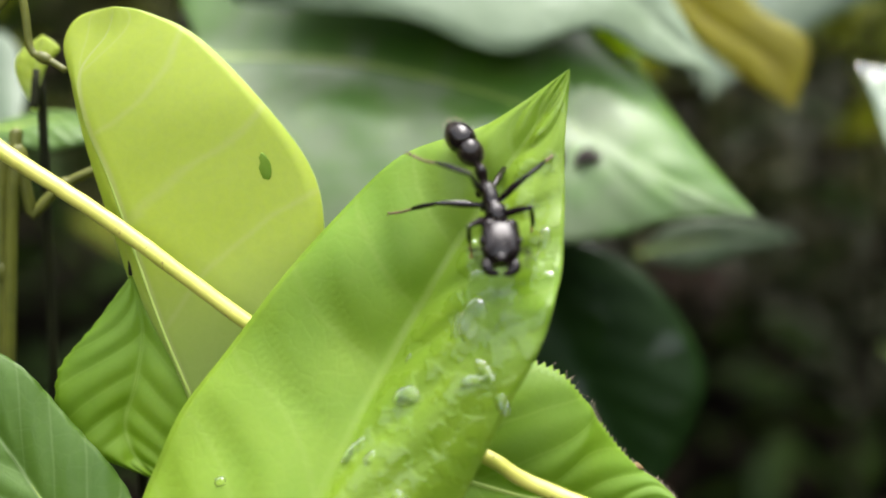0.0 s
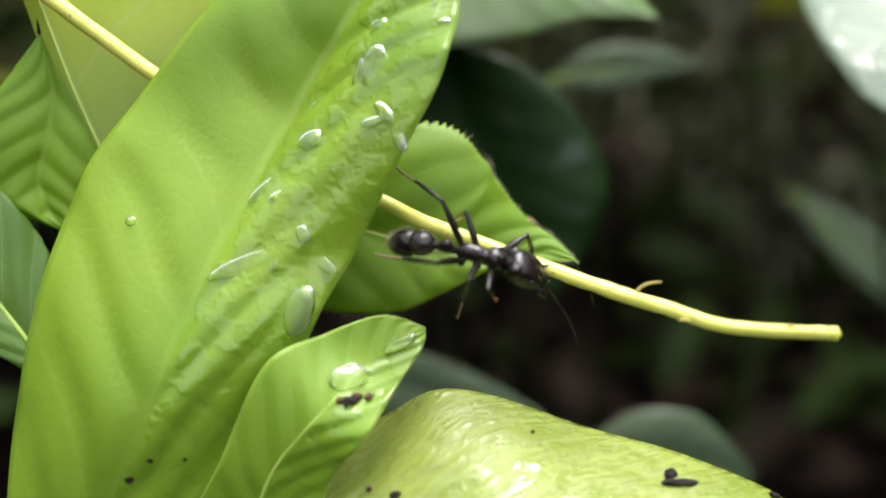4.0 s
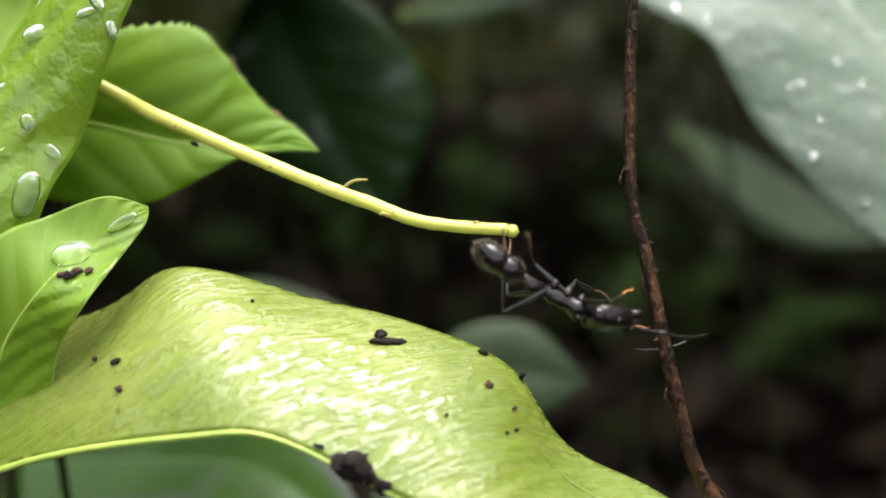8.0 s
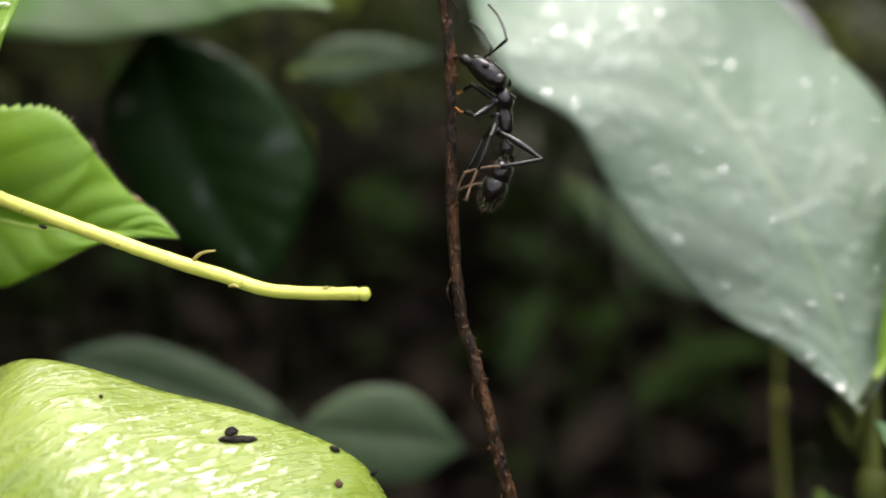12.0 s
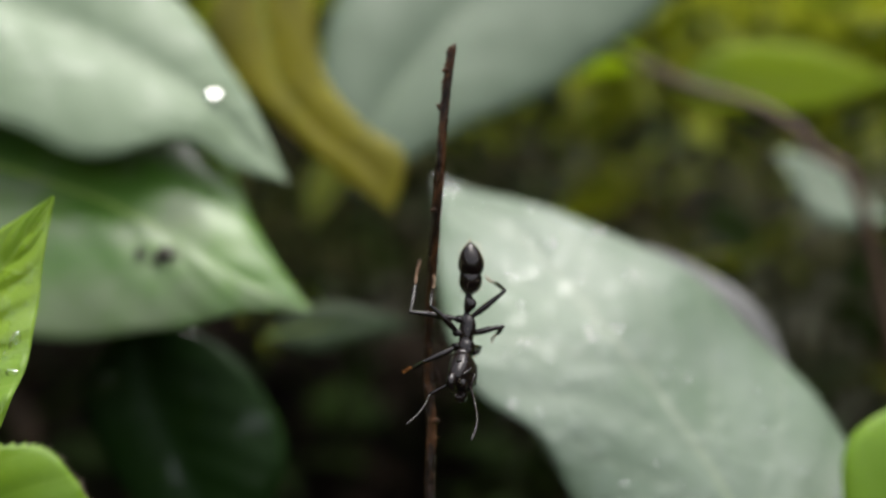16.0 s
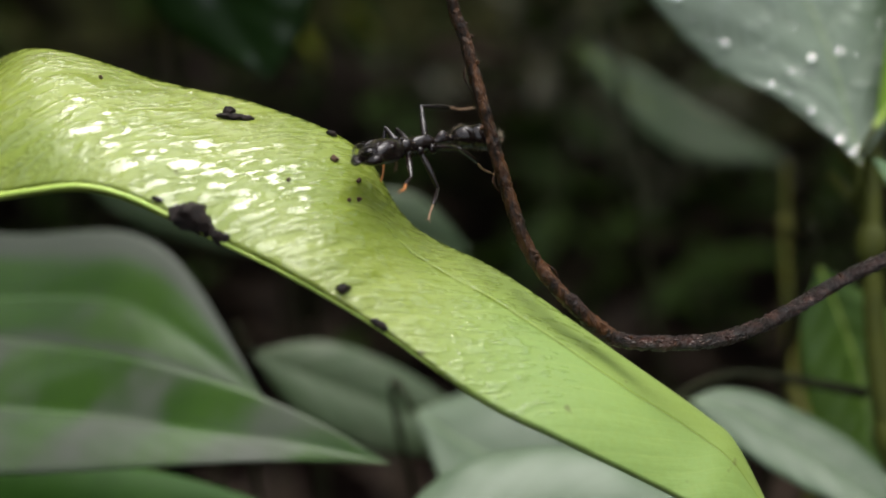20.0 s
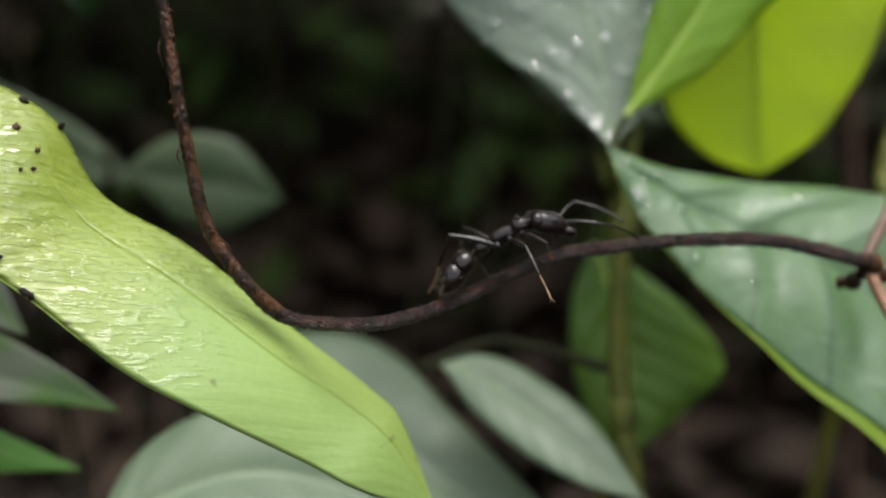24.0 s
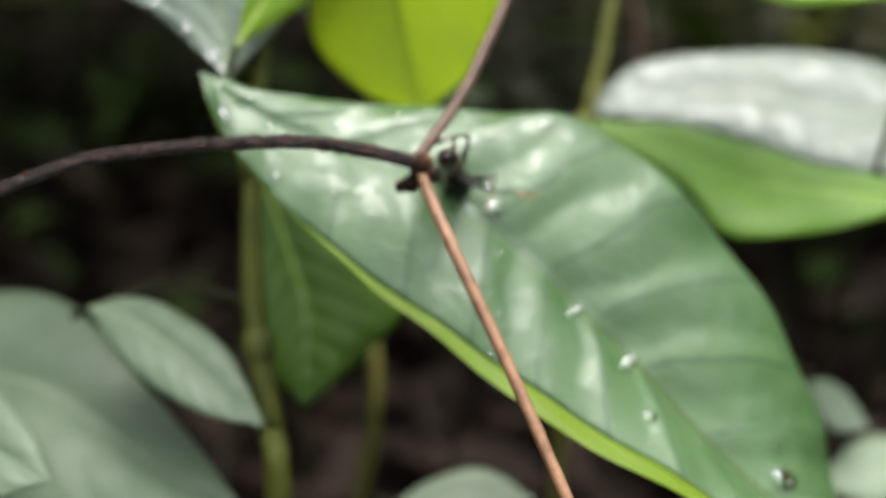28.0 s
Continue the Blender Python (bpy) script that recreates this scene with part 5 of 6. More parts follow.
for k, (x, z, size) in enumerate(((3.2, 325.9, 1.0), (4.1, 326.0, 1.3), (5.0, 326.4, 1.1), (4.6, 325.4, 0.8), (6.2, 327.0, 0.9), (3.6, 325.2, 0.6))):
    speck(LEAF_E, (x, 121.5, z), (size * 1.2, size * 0.8, 0.5), (1, 0, 0.4), "dirt_speck", "dark brown crumb of dirt beside a drop", "dirt", 4 + k, DIRT if k % 2 else BROWN_DIRT)
speck(LEAF_F, (9.7, 119.4, 314.5), (1.4, 1.0, 0.4), seed=6)
speck(LEAF_F, (43.2, 120.0, 314.0), (5.0, 0.9, 0.6), (1, 0.05, 0.1), "bark_flake", "dark flake of bark lying on a wet leaf", "debris", 7)
speck(LEAF_F, (42.4, 121.0, 315.4), (1.6, 1.1, 0.7), (1, 0, 0), "bark_flake", "dark flake of bark lying on a wet leaf", "debris", 8)
clod = random.Random(8)
for k in range(9):
    t = k / 8
    s = clod.uniform(1.4, 2.9) * (1.15 - 0.5 * t)
    place = (38.0 + 4.2 * t + clod.uniform(-0.6, 0.6), 104.2 - 1.6 * t, 305.6 - 4.2 * t + clod.uniform(-0.7, 0.7))
    speck(LEAF_F, place, (s * 1.3, s, s * 0.8), (1, 0, -0.6), "dirt_clump", "black crumb of dirt in a clump on a leaf edge", "dirt", 50 + k)
speck(LEAF_F, (56.3, 100.7, 296.8), (1.6, 1.1, 0.9), seed=11)
speck(LEAF_F, (60.0, 99.0, 293.0), (2.4, 0.8, 0.7), (1, 0, -0.9), seed=12)
speck(LEAF_F, (35.0, 105.0, 308.0), (1.4, 0.6, 0.4), (1, 0, -0.3), seed=13)
speck(LEAF_F, (60.4, 120.7, 309.2), (0.9, 0.7, 1.0), seed=14)
speck(LEAF_F, (56.0, 121.5, 312.6), (1.4, 0.6, 0.6), (1, 0, -0.6), seed=15)
for k, (x, y, z, s) in enumerate(((55.2, 117.4, 307.4, 1.1), (49.1, 113.6, 305.2, 0.5), (56.6, 115.9, 305.0, 0.7), (56.2, 114.6, 304.0, 0.6), (55.0, 113.6, 302.6, 0.5), (5.6, 120.9, 314.6, 0.8), (12.0, 118.0, 309.0, 1.0), (26.0, 125.0, 316.0, 0.5))):
    speck(LEAF_F, (x, y, z), (s, s * 0.8, 0.5), None, "dirt_speck", "brown speck of dirt on a wet leaf", "dirt", 20 + k, BROWN_DIRT)
speck(LEAF_A, (-20.5, 152.3, 381.2), (1.9, 3.6, 0.12), (1, 0, 0.3), "leaf_scar", "thin green scar in a pale leaf", "scar", 30, FRESH, ragged=0.3)
speck(LEAF_C, (28.6, 151.5, 341.7), (1.5, 0.7, 0.08), (1, 0, -0.8), "leaf_scar", "brownish orange withered spot on a leaf edge", "scar", 31, RUST, ragged=0.6)
# flat dark patch painted for the darkness seen through a hole
speck(LEAF_P, (28.4, 211.0, 383.2), (8.0, 5.0, 0.25), (1, 0.2, 0), "hole_patch", "dark patch standing in for a torn hole in a leaf", "hole", 40)
water_drop(LEAF_T, (38.6, 230.6, 414.5), (4.0, 3.4, 1.2))
rnd = random.Random(21)
for root, count, lo, hi in ((LEAF_G, 100, 0.8, 1.9), (LEAF_J, 44, 0.6, 1.3)):
    spots = FACES[root.name]
    for _ in range(count):
        p, n = spots[int(rnd.random() * len(spots))]
        s = lo + (hi - lo) * rnd.random() ** 2
        water_drop(root, tuple(p * 1000), (s * rnd.uniform(1, 1.4), s, s * 0.42))
for place, size, along in (((211.4, 117.2, 254.2), (7.0, 1.6, 0.4), (1, 0, 0.9)), ((204.6, 121.2, 264.5), (6.0, 1.2, 0.35), (1, 0, 0.7)), ((241.8, 107.4, 242.2), (6.0, 4.0, 0.7), None), ((195.4, 130.0, 282.4), (4.0, 2.4, 0.5), None), ((215.8, 110.6, 248.0), (3.0, 2.0, 0.5), None)):
    water_drop(LEAF_J, place, size, along)
# beads and runs of water on the wet half of the large leaf
spots = FACES[LEAF_B.name]
for _ in range(13):
    i, j = rnd.randint(18, 70), rnd.randint(22, 38)
    p, n = spots[i * 41 + j]
    s = rnd.uniform(0.6, 2.2)
    water_drop(LEAF_B, tuple(p * 1000), (s * rnd.uniform(1.2, 3.0), s * 0.9, s * 0.26), (rnd.uniform(-1, 1), 0, rnd.uniform(0, 1)))


# ---- the ant ----
def loft_data(stations, sides=24, square=2.4, steps=3):
    """A closed body along x. Each station: x, half breadth, height above, depth below, middle height, in mm."""
    n = len(stations)
    verts, faces = [], []
    count = (n - 1) * steps + 1
    for i in range(count):
        s = min(i / steps, n - 1)
        x, w, up, down, mid = (spline([Vector((st[c], 0, 0)) for st in stations], s).x for c in range(5))
        for k in range(sides):
            a = 2 * math.pi * k / sides
            c, d = math.cos(a), math.sin(a)
            y = math.copysign(abs(c) ** (2 / square), c) * w
            z = math.copysign(abs(d) ** (2 / square), d) * (up if d > 0 else down)
            verts.append(Vector((x, y, mid + z)) * 0.001)
    for i in range(count - 1):
        for k in range(sides):
            m = (k + 1) % sides
            faces.append((i * sides + k, (i + 1) * sides + k, (i + 1) * sides + m, i * sides + m))
    faces.append(tuple(range(sides)))
    faces.append(tuple(range((count - 1) * sides, count * sides))[::-1])
    return verts, faces


NECK, WAIST = Vector((4.4, 0, 0)), Vector((-4.7, 0, 0))
FEELER_SOCKET = Vector((4.6, 1.0, 0.8))
# each limb: where it joins the body, the length of its two joints and their ways at rest, on the left side
LIMB_PLAN = {
    "f": ((2.7, 0.75, -0.65), 5.0, 7.4, (2.6, 3.0, 1.6), (3.0, 1.6, -6.0)),
    "m": ((0.9, 0.75, -0.65), 5.4, 8.2, (-0.6, 4.2, 2.2), (-0.8, 3.2, -6.6)),
    "r": ((-1.0, 0.75, -0.6), 6.8, 9.6, (-4.0, 3.4, 3.4), (-4.6, 1.6, -7.4)),
    "a": ((9.0, 1.0, 0.8), 5.0, 7.6, (3.6, 2.8, 1.0), (5.4, 0.6, -3.2)),
}


def build_ant():
    """A black ant 23 mm long, head towards +x, back towards +z, its origin in the middle of its length."""
    ant = new("ant")
    tagged(ant, "large glossy black ant with long jointed legs and bent feelers", "ant")
    u = 0.001

    def put(name, data, material, parent=ant, at=(0, 0, 0), label=""):
        ob = piece(name, mesh_of(name, *data, material), parent, label)
        ob.location = Vector(at) * u
        return ob

    def ball(c, s, rz=0, ry=0, pinch=0.0, sides=16, rings=12):
        return ball_data(Vector(c) * u, [a * u for a in s], Euler((0, radians(ry), radians(rz))).to_matrix(), rings, sides, pinch)

    def chew(data, amount, scale, seed=0):
        """Uneven, pitted armour."""
        return [p + noise.noise_vector(p * scale + Vector((seed, 0, 0))) * amount * u for p in data[0]], data[1]

    def tube(points, radii, sides=8, steps=4):
        return tube_data([Vector(p) * u for p in points], [r * u for r in radii], sides, steps)

    def hairs(name, count, parent, boxes, seed, length=(0.3, 0.7)):
        rnd = random.Random(seed)
        hv, hf = [], []
        for _ in range(count):
            c, s = rnd.choice(boxes)
            a, b = rnd.uniform(0, 6.28), rnd.uniform(-0.95, 0.95)
            r = math.sqrt(1 - b * b)
            d = Vector((b, r * math.cos(a), r * math.sin(a)))
            p = Vector((c[0] + d.x * s[0], c[1] + d.y * s[1], c[2] + d.z * s[2]))
            q = p + (d + Vector((rnd.uniform(-0.7, 0.1), rnd.uniform(-0.3, 0.3), rnd.uniform(-0.3, 0.3)))).normalized() * rnd.uniform(*length)
            w = d.cross(Vector((1, 0.2, 0))).normalized() * 0.018
            k = len(hv)
            hv += [(p + w) * u, (p - w) * u, q * u, (p + d.cross(w)) * u]
            hf += [(k, k + 1, k + 2), (k + 1, k + 3, k + 2), (k + 3, k, k + 2)]
        put(name, (hv, hf), HAIR, parent)

    # the head, broad and nearly square, its origin at the neck
    skull = loft_data([(-0.1, 0.5, 0.5, 0.5, 0), (0.25, 1.5, 1.15, 1.1, 0.05), (0.9, 2.1, 1.6, 1.4, 0.1), (2.0, 2.3, 1.75, 1.5, 0.1), (3.3, 2.28, 1.7, 1.45, 0.05), (4.4, 2.1, 1.4, 1.3, 0), (5.2, 1.75, 1.0, 1.1, -0.1), (5.6, 1.2, 0.55, 0.7, -0.2)], 30, 2.7)
    lobes = [ball((0.75, side * 1.25, 0.35), (1.05, 0.95, 1.2)) for side in (1, -1)]
    ridges = [tube([(3.0, side * 0.5, 1.72), (4.0, side * 0.75, 1.5), (4.8, side * 1.1, 1.05)], [0.12, 0.22, 0.12]) for side in (1, -1)]
    head = put("head", chew(join_data(skull, *lobes, *ridges, ball((5.1, 0, 0.5), (0.9, 0.9, 0.55))), 0.07, 1300), CHITIN, ant, NECK)
    for side in (1, -1):
        put("eye", ball((3.0, side * 2.18, 0.75), (0.45, 0.28, 0.45)), CHITIN, head)
        jaw = [(5.0, side * 1.5, -0.35), (5.9, side * 1.55, -0.5), (6.5, side * 1.05, -0.65), (6.8, side * 0.3, -0.75)]
        teeth = [tube([(6.0 + 0.27 * k, side * (0.95 - 0.24 * k), -0.6), (6.1 + 0.25 * k, side * (0.62 - 0.2 * k), -0.68)], [0.2, 0.05], 6, 2) for k in range(3)]
        put("mandible", join_data(tube(jaw, [0.62, 0.72, 0.5, 0.1], 10, 5), *teeth), CHITIN, head, label="glossy black toothed jaw")
    hairs("head_hair", 110, head, [((2.4, 0, 0.1), (2.9, 2.25, 1.7)), ((5.6, 0, -0.3), (1.0, 1.4, 0.9))], 5, (0.2, 0.5))
    put("neck", ball((4.3, 0, 0), (0.8, 0.62, 0.6)), CHITIN)
    hips = [ball((x, side * 0.85, -0.75), (0.55, 0.5, 0.75)) for x in (2.7, 0.9, -1.0) for side in (1, -1)]
    knobs = [ball((3.3, side * 0.75, 1.25), (0.3, 0.24, 0.42), 0, -15) for side in (1, -1)]
    trunk = loft_data([(4.5, 0.55, 0.5, 0.5, 0.0), (4.1, 0.95, 0.9, 0.8, 0.1), (3.3, 1.35, 1.25, 0.95, 0.15), (2.4, 1.28, 1.25, 0.95, 0.2), (1.7, 0.98, 0.92, 0.95, 0.15), (0.9, 1.02, 1.12, 0.95, 0.15), (-0.2, 1.0, 1.2, 0.95, 0.15), (-1.2, 0.85, 1.0, 0.9, 0.1), (-1.8, 0.5, 0.55, 0.55, 0.0), (-2.0, 0.2, 0.2, 0.2, 0)], 26, 2.3)
    put("thorax", chew(join_data(trunk, *hips, *knobs), 0.11, 1500, 3), CHITIN)
    node = loft_data([(-1.7, 0.34, 0.34, 0.34, -0.1), (-2.2, 0.5, 0.5, 0.4, 0), (-2.9, 0.7, 1.15, 0.5, 0.05), (-3.6, 0.7, 1.15, 0.5, 0.05), (-4.2, 0.5, 0.6, 0.5, 0), (-4.8, 0.4, 0.4, 0.4, 0)], 20, 2.2)
    put("waist", chew(node, 0.06, 1500, 5), CHITIN)
    # the abdomen in two smooth segments, its origin at the waist
    first = loft_data([(0.1, 0.35, 0.35, 0.35, 0), (-0.3, 1.0, 1.0, 0.9, 0.05), (-1.2, 1.55, 1.55, 1.4, 0.1), (-2.2, 1.6, 1.6, 1.5, 0.1), (-2.7, 1.42, 1.42, 1.35, 0.08), (-2.9, 1.1, 1.1, 1.1, 0.08)], 28, 2.05)
    second = loft_data([(-2.6, 1.2, 1.2, 1.15, 0.06), (-2.85, 1.5, 1.5, 1.4, 0.06), (-3.6, 1.8, 1.78, 1.65, 0.03), (-4.7, 1.78, 1.72, 1.6, -0.03), (-5.7, 1.4, 1.3, 1.25, -0.12), (-6.5, 0.8, 0.72, 0.75, -0.22), (-6.95, 0.22, 0.2, 0.2, -0.3)], 28, 2.05)
    abdomen = put("abdomen", first, GASTER, ant, WAIST)
    put("abdomen_tip", second, GASTER, abdomen)
    put("sting", tube([(-6.8, 0, -0.3), (-7.2, 0, -0.36), (-7.5, 0, -0.45)], [0.13, 0.08, 0.02], 6, 2), TARSUS, abdomen, label="short brown sting")
    hairs("body_hair", 620, abdomen, [((-4.4, 0, 0), (2.5, 1.78, 1.7)), ((-4.9, 0, -0.1), (2.2, 1.6, 1.5)), ((-1.4, 0, 0.1), (1.4, 1.5, 1.5))], 3, (0.3, 0.75))
    hairs("back_hair", 120, ant, [((1.4, 0, 0.2), (3.2, 1.1, 1.2)), ((-3.2, 0, 0.2), (1.2, 0.7, 1.0))], 9, (0.25, 0.55))
    limbs = {}
    for name in ("fl", "ml", "rl", "fr", "mr", "rr", "al", "ar"):
        at, long, reach, _, _ = LIMB_PLAN[name[0]]
        side = 1 if name[1] == "l" else -1
        at = (at[0], at[1] * side, at[2])
        if name[0] == "a":
            # a feeler: a long first joint, then a whip of small joints
            upper = put("feeler", join_data(ball((0, 0, 0), (0.32, 0.28, 0.28)), tube([(0, 0, 0), (long * 0.4, 0, 0.18), (long, 0, 0)], [0.16, 0.17, 0.23])), LEGSKIN, ant, at)
            beads = [(q / 22 * reach, 0, 0.5 * math.sin(q / 22 * 3.0)) for q in range(23)]
            lower = put("feeler_whip", tube(beads, [0.14, 0.2] * 11 + [0.05], 7, 2), LEGSKIN, upper, (long, 0, 0))
        else:
            thigh = tube([(-0.1, 0, 0), (0.5, 0, 0.02), (long * 0.45, 0, 0.14), (long * 0.8, 0, 0.1), (long, 0, 0)], [0.3, 0.3, 0.45, 0.33, 0.24], 10, 4)
            upper = put("leg", join_data(thigh, ball((long, 0, 0), (0.3, 0.26, 0.26))), LEGSKIN, ant, at)
            ankle = reach * 0.54
            shin = tube([(0, 0, 0), (0.4, 0, 0.04), (ankle * 0.6, 0, 0.1), (ankle, 0, 0)], [0.22, 0.24, 0.31, 0.22], 9, 4)
            spur = tube([(ankle - 0.1, 0, -0.1), (ankle + 0.75, 0.12, -0.3)], [0.08, 0.02], 5, 2)
            toes, a = [], ankle
            for k, part in enumerate((0.46, 0.18, 0.12, 0.10, 0.14)):
                b = a + (reach - ankle) * part
                bow = lambda q: -0.25 * math.sin((q - ankle) / (reach - ankle) * 3.14)
                toes.append(tube([(a, 0, bow(a)), (a * 0.3 + b * 0.7, 0, bow(a * 0.3 + b * 0.7)), (b, 0, bow(b))], [0.12, 0.17, 0.13], 7, 2))
                a = b
            for w in (1, -1):
                toes.append(tube([(reach - 0.05, 0, 0), (reach + 0.3, w * 0.2, 0.05), (reach + 0.45, w * 0.32, -0.2)], [0.08, 0.06, 0.02], 5, 2))
            me = mesh_of("shin", *join_data(shin, spur, *toes), LEGSKIN)
            me.materials.append(ORANGE if name[0] == "f" else TARSUS)
            for q in range(len(shin[1]) + len(spur[1]), len(me.polygons)):
                me.polygons[q].material_index = 1
            lower = piece("shin", me, upper, "orange-tipped shin" if name[0] == "f" else "shin with a pale brown foot")
            lower.location = Vector((long, 0, 0)) * u
        limbs[name] = (upper, lower)
    return ant, head, abdomen, limbs


ANT, ANT_HEAD, ANT_ABDOMEN, ANT_LIMBS = build_ant()

# seconds, the middle of the body in mm, the way of the head, the way of the back
ANT_WAY = [
    (0.0, (9.1, 137.4, 378.5), (0.27, -0.58, -0.77), (0.06, -0.79, 0.61)),
    (0.5, (9.3, 136.7, 378.8), (0.37, -0.28, -0.89), (0.18, -0.91, 0.37)),
    (1.0, (8.5, 137.1, 378.9), (0.21, -0.56, -0.81), (0.13, -0.80, 0.59)),
    (1.5, (5.6, 135.0, 369.9), (-0.07, -0.25, -0.97), (0.14, -0.96, 0.24)),
    (2.0, (4.9, 130.6, 360.8), (0.05, -0.56, -0.83), (0.13, -0.82, 0.56)),
    (2.5, (6.8, 125.6, 351.3), (0.26, -0.41, -0.88), (0.12, -0.89, 0.45)),
    (3.5, (13.1, 127.1, 342.4), (0.89, -0.18, -0.42), (0.17, -0.73, 0.66)),
    (4.5, (24.6, 127.0, 342.0), (0.99, -0.13, -0.05), (-0.01, -0.40, 0.92)),
    (5.0, (29.7, 120.9, 342.9), (0.99, -0.05, 0.09), (-0.10, -0.36, 0.93)),
    (5.5, (38.0, 119.8, 341.9), (0.94, -0.27, -0.20), (0.11, -0.33, 0.94)),
    (6.0, (41.5, 120.2, 341.7), (0.93, -0.34, -0.16), (0.09, -0.24, 0.97)),
    (6.5, (41.8, 117.5, 335.1), (0.95, -0.23, -0.22), (-0.08, -0.84, 0.53)),
    (7.0, (48.0, 115.6, 328.7), (0.72, -0.69, -0.03), (-0.26, -0.24, -0.94)),
    (7.5, (59.2, 114.8, 324.7), (0.94, -0.13, -0.32), (-0.25, -0.45, -0.85)),
    (8.0, (64.2, 112.5, 322.6), (0.85, -0.17, -0.50), (-0.52, -0.48, -0.71)),
    (8.5, (69.0, 112.9, 316.9), (0.40, -0.05, -0.91), (0.61, -0.73, 0.31)),
    (9.0, (69.6, 114.7, 310.9), (0.03, -0.15, -0.99), (-0.98, -0.20, 0.00)),
    (9.5, (76.7, 114.9, 316.8), (0.79, -0.33, -0.52), (0.33, -0.49, 0.81)),
    (10.0, (77.8, 111.6, 319.6), (0.14, -0.99, 0.10), (-0.10, 0.09, 0.99)),
    (10.5, (78.0, 114.1, 323.7), (-0.68, -0.56, 0.48), (0.59, -0.03, 0.80)),
    (11.0, (79.9, 118.3, 327.8), (-0.18, -0.25, 0.95), (0.94, -0.34, 0.09)),
    (11.5, (76.9, 121.5, 338.9), (-0.10, 0.11, 0.99), (0.91, -0.38, 0.13)),
    (12.0, (78.3, 124.8, 354.9), (0.00, 0.21, 0.98), (0.91, -0.41, 0.09)),
    (12.5, (78.1, 129.6, 375.6), (0.07, 0.21, 0.97), (0.91, -0.41, 0.02)),
    (13.0, (76.6, 132.8, 390.5), (0.10, 0.12, 0.99), (0.90, -0.44, -0.03)),
    (13.5, (77.9, 135.3, 408.8), (-0.02, 0.07, 1.00), (0.90, -0.43, 0.05)),
    (14.1, (77.5, 134.3, 405.5), (-0.07, 0.07, 1.00), (0.90, -0.43, 0.09)),
    (14.7, (78.5, 129.8, 403.1), (0.05, -0.73, -0.69), (0.55, -0.55, 0.62)),
    (15.5, (78.5, 127.5, 395.5), (-0.27, -0.83, -0.49), (0.76, -0.50, 0.42)),
    (16.0, (76.3, 124.5, 377.4), (-0.10, -0.26, -0.96), (0.75, -0.66, 0.10)),
    (16.5, (77.4, 121.5, 354.8), (-0.12, -0.71, -0.69), (0.69, -0.56, 0.46)),
    (17.0, (81.8, 123.5, 340.3), (0.13, -0.64, -0.76), (0.84, -0.33, 0.42)),
    (17.5, (75.4, 123.0, 317.3), (0.30, -0.20, -0.93), (-0.40, 0.86, -0.31)),
    (18.0, (75.8, 122.3, 310.3), (-0.02, 0.51, -0.86), (-0.86, 0.44, 0.27)),
    (18.5, (82.3, 115.9, 306.2), (0.11, -0.34, -0.93), (0.93, -0.29, 0.22)),
    (19.0, (79.0, 120.7, 303.0), (-0.20, 0.40, -0.89), (-0.90, -0.44, 0.00)),
    (19.5, (75.1, 114.3, 308.8), (-0.64, -0.44, -0.63), (-0.59, -0.25, 0.77)),
    (20.0, (67.6, 117.4, 311.7), (-0.90, -0.42, -0.10), (-0.12, 0.03, 0.99)),
    (20.5, (73.1, 118.0, 311.5), (-0.63, -0.41, -0.66), (-0.54, -0.38, 0.75)),
    (21.0, (78.4, 117.0, 304.0), (0.20, -0.06, -0.98), (0.67, 0.73, 0.09)),
    (21.5, (80.3, 115.1, 304.0), (0.52, -0.28, -0.81), (0.63, 0.76, 0.14)),
    (22.5, (92.7, 109.0, 291.2), (0.96, -0.28, -0.03), (0.07, 0.14, 0.99)),
    (23.5, (107.3, 108.0, 290.9), (0.91, 0.08, 0.41), (-0.42, 0.08, 0.91)),
    (24.0, (121.4, 110.0, 298.4), (0.85, 0.06, 0.52), (-0.52, 0.13, 0.84)),
    (24.5, (133.1, 111.3, 301.5), (0.96, 0.11, 0.25), (-0.25, 0.01, 0.97)),
    (25.0, (148.7, 112.3, 297.5), (0.89, 0.45, -0.04), (0.29, -0.50, 0.81)),
    (25.5, (159.2, 114.8, 301.0), (1.00, 0.00, -0.01), (0.01, -0.02, 1.00)),
    (26.0, (174.1, 117.3, 302.7), (1.00, -0.01, 0.03), (-0.03, -0.02, 1.00)),
    (26.5, (180.3, 110.1, 296.6), (0.81, -0.50, -0.32), (0.26, -0.19, 0.95)),
    (27.0, (185.8, 109.3, 295.1), (0.43, -0.71, -0.56), (0.56, -0.28, 0.78)),
    (27.5, (184.7, 108.8, 291.7), (0.55, -0.49, -0.68), (0.55, -0.40, 0.73)),
    (28.0, (187.7, 125.7, 289.5), (0.30, 0.85, -0.42), (0.26, 0.35, 0.90)),
]
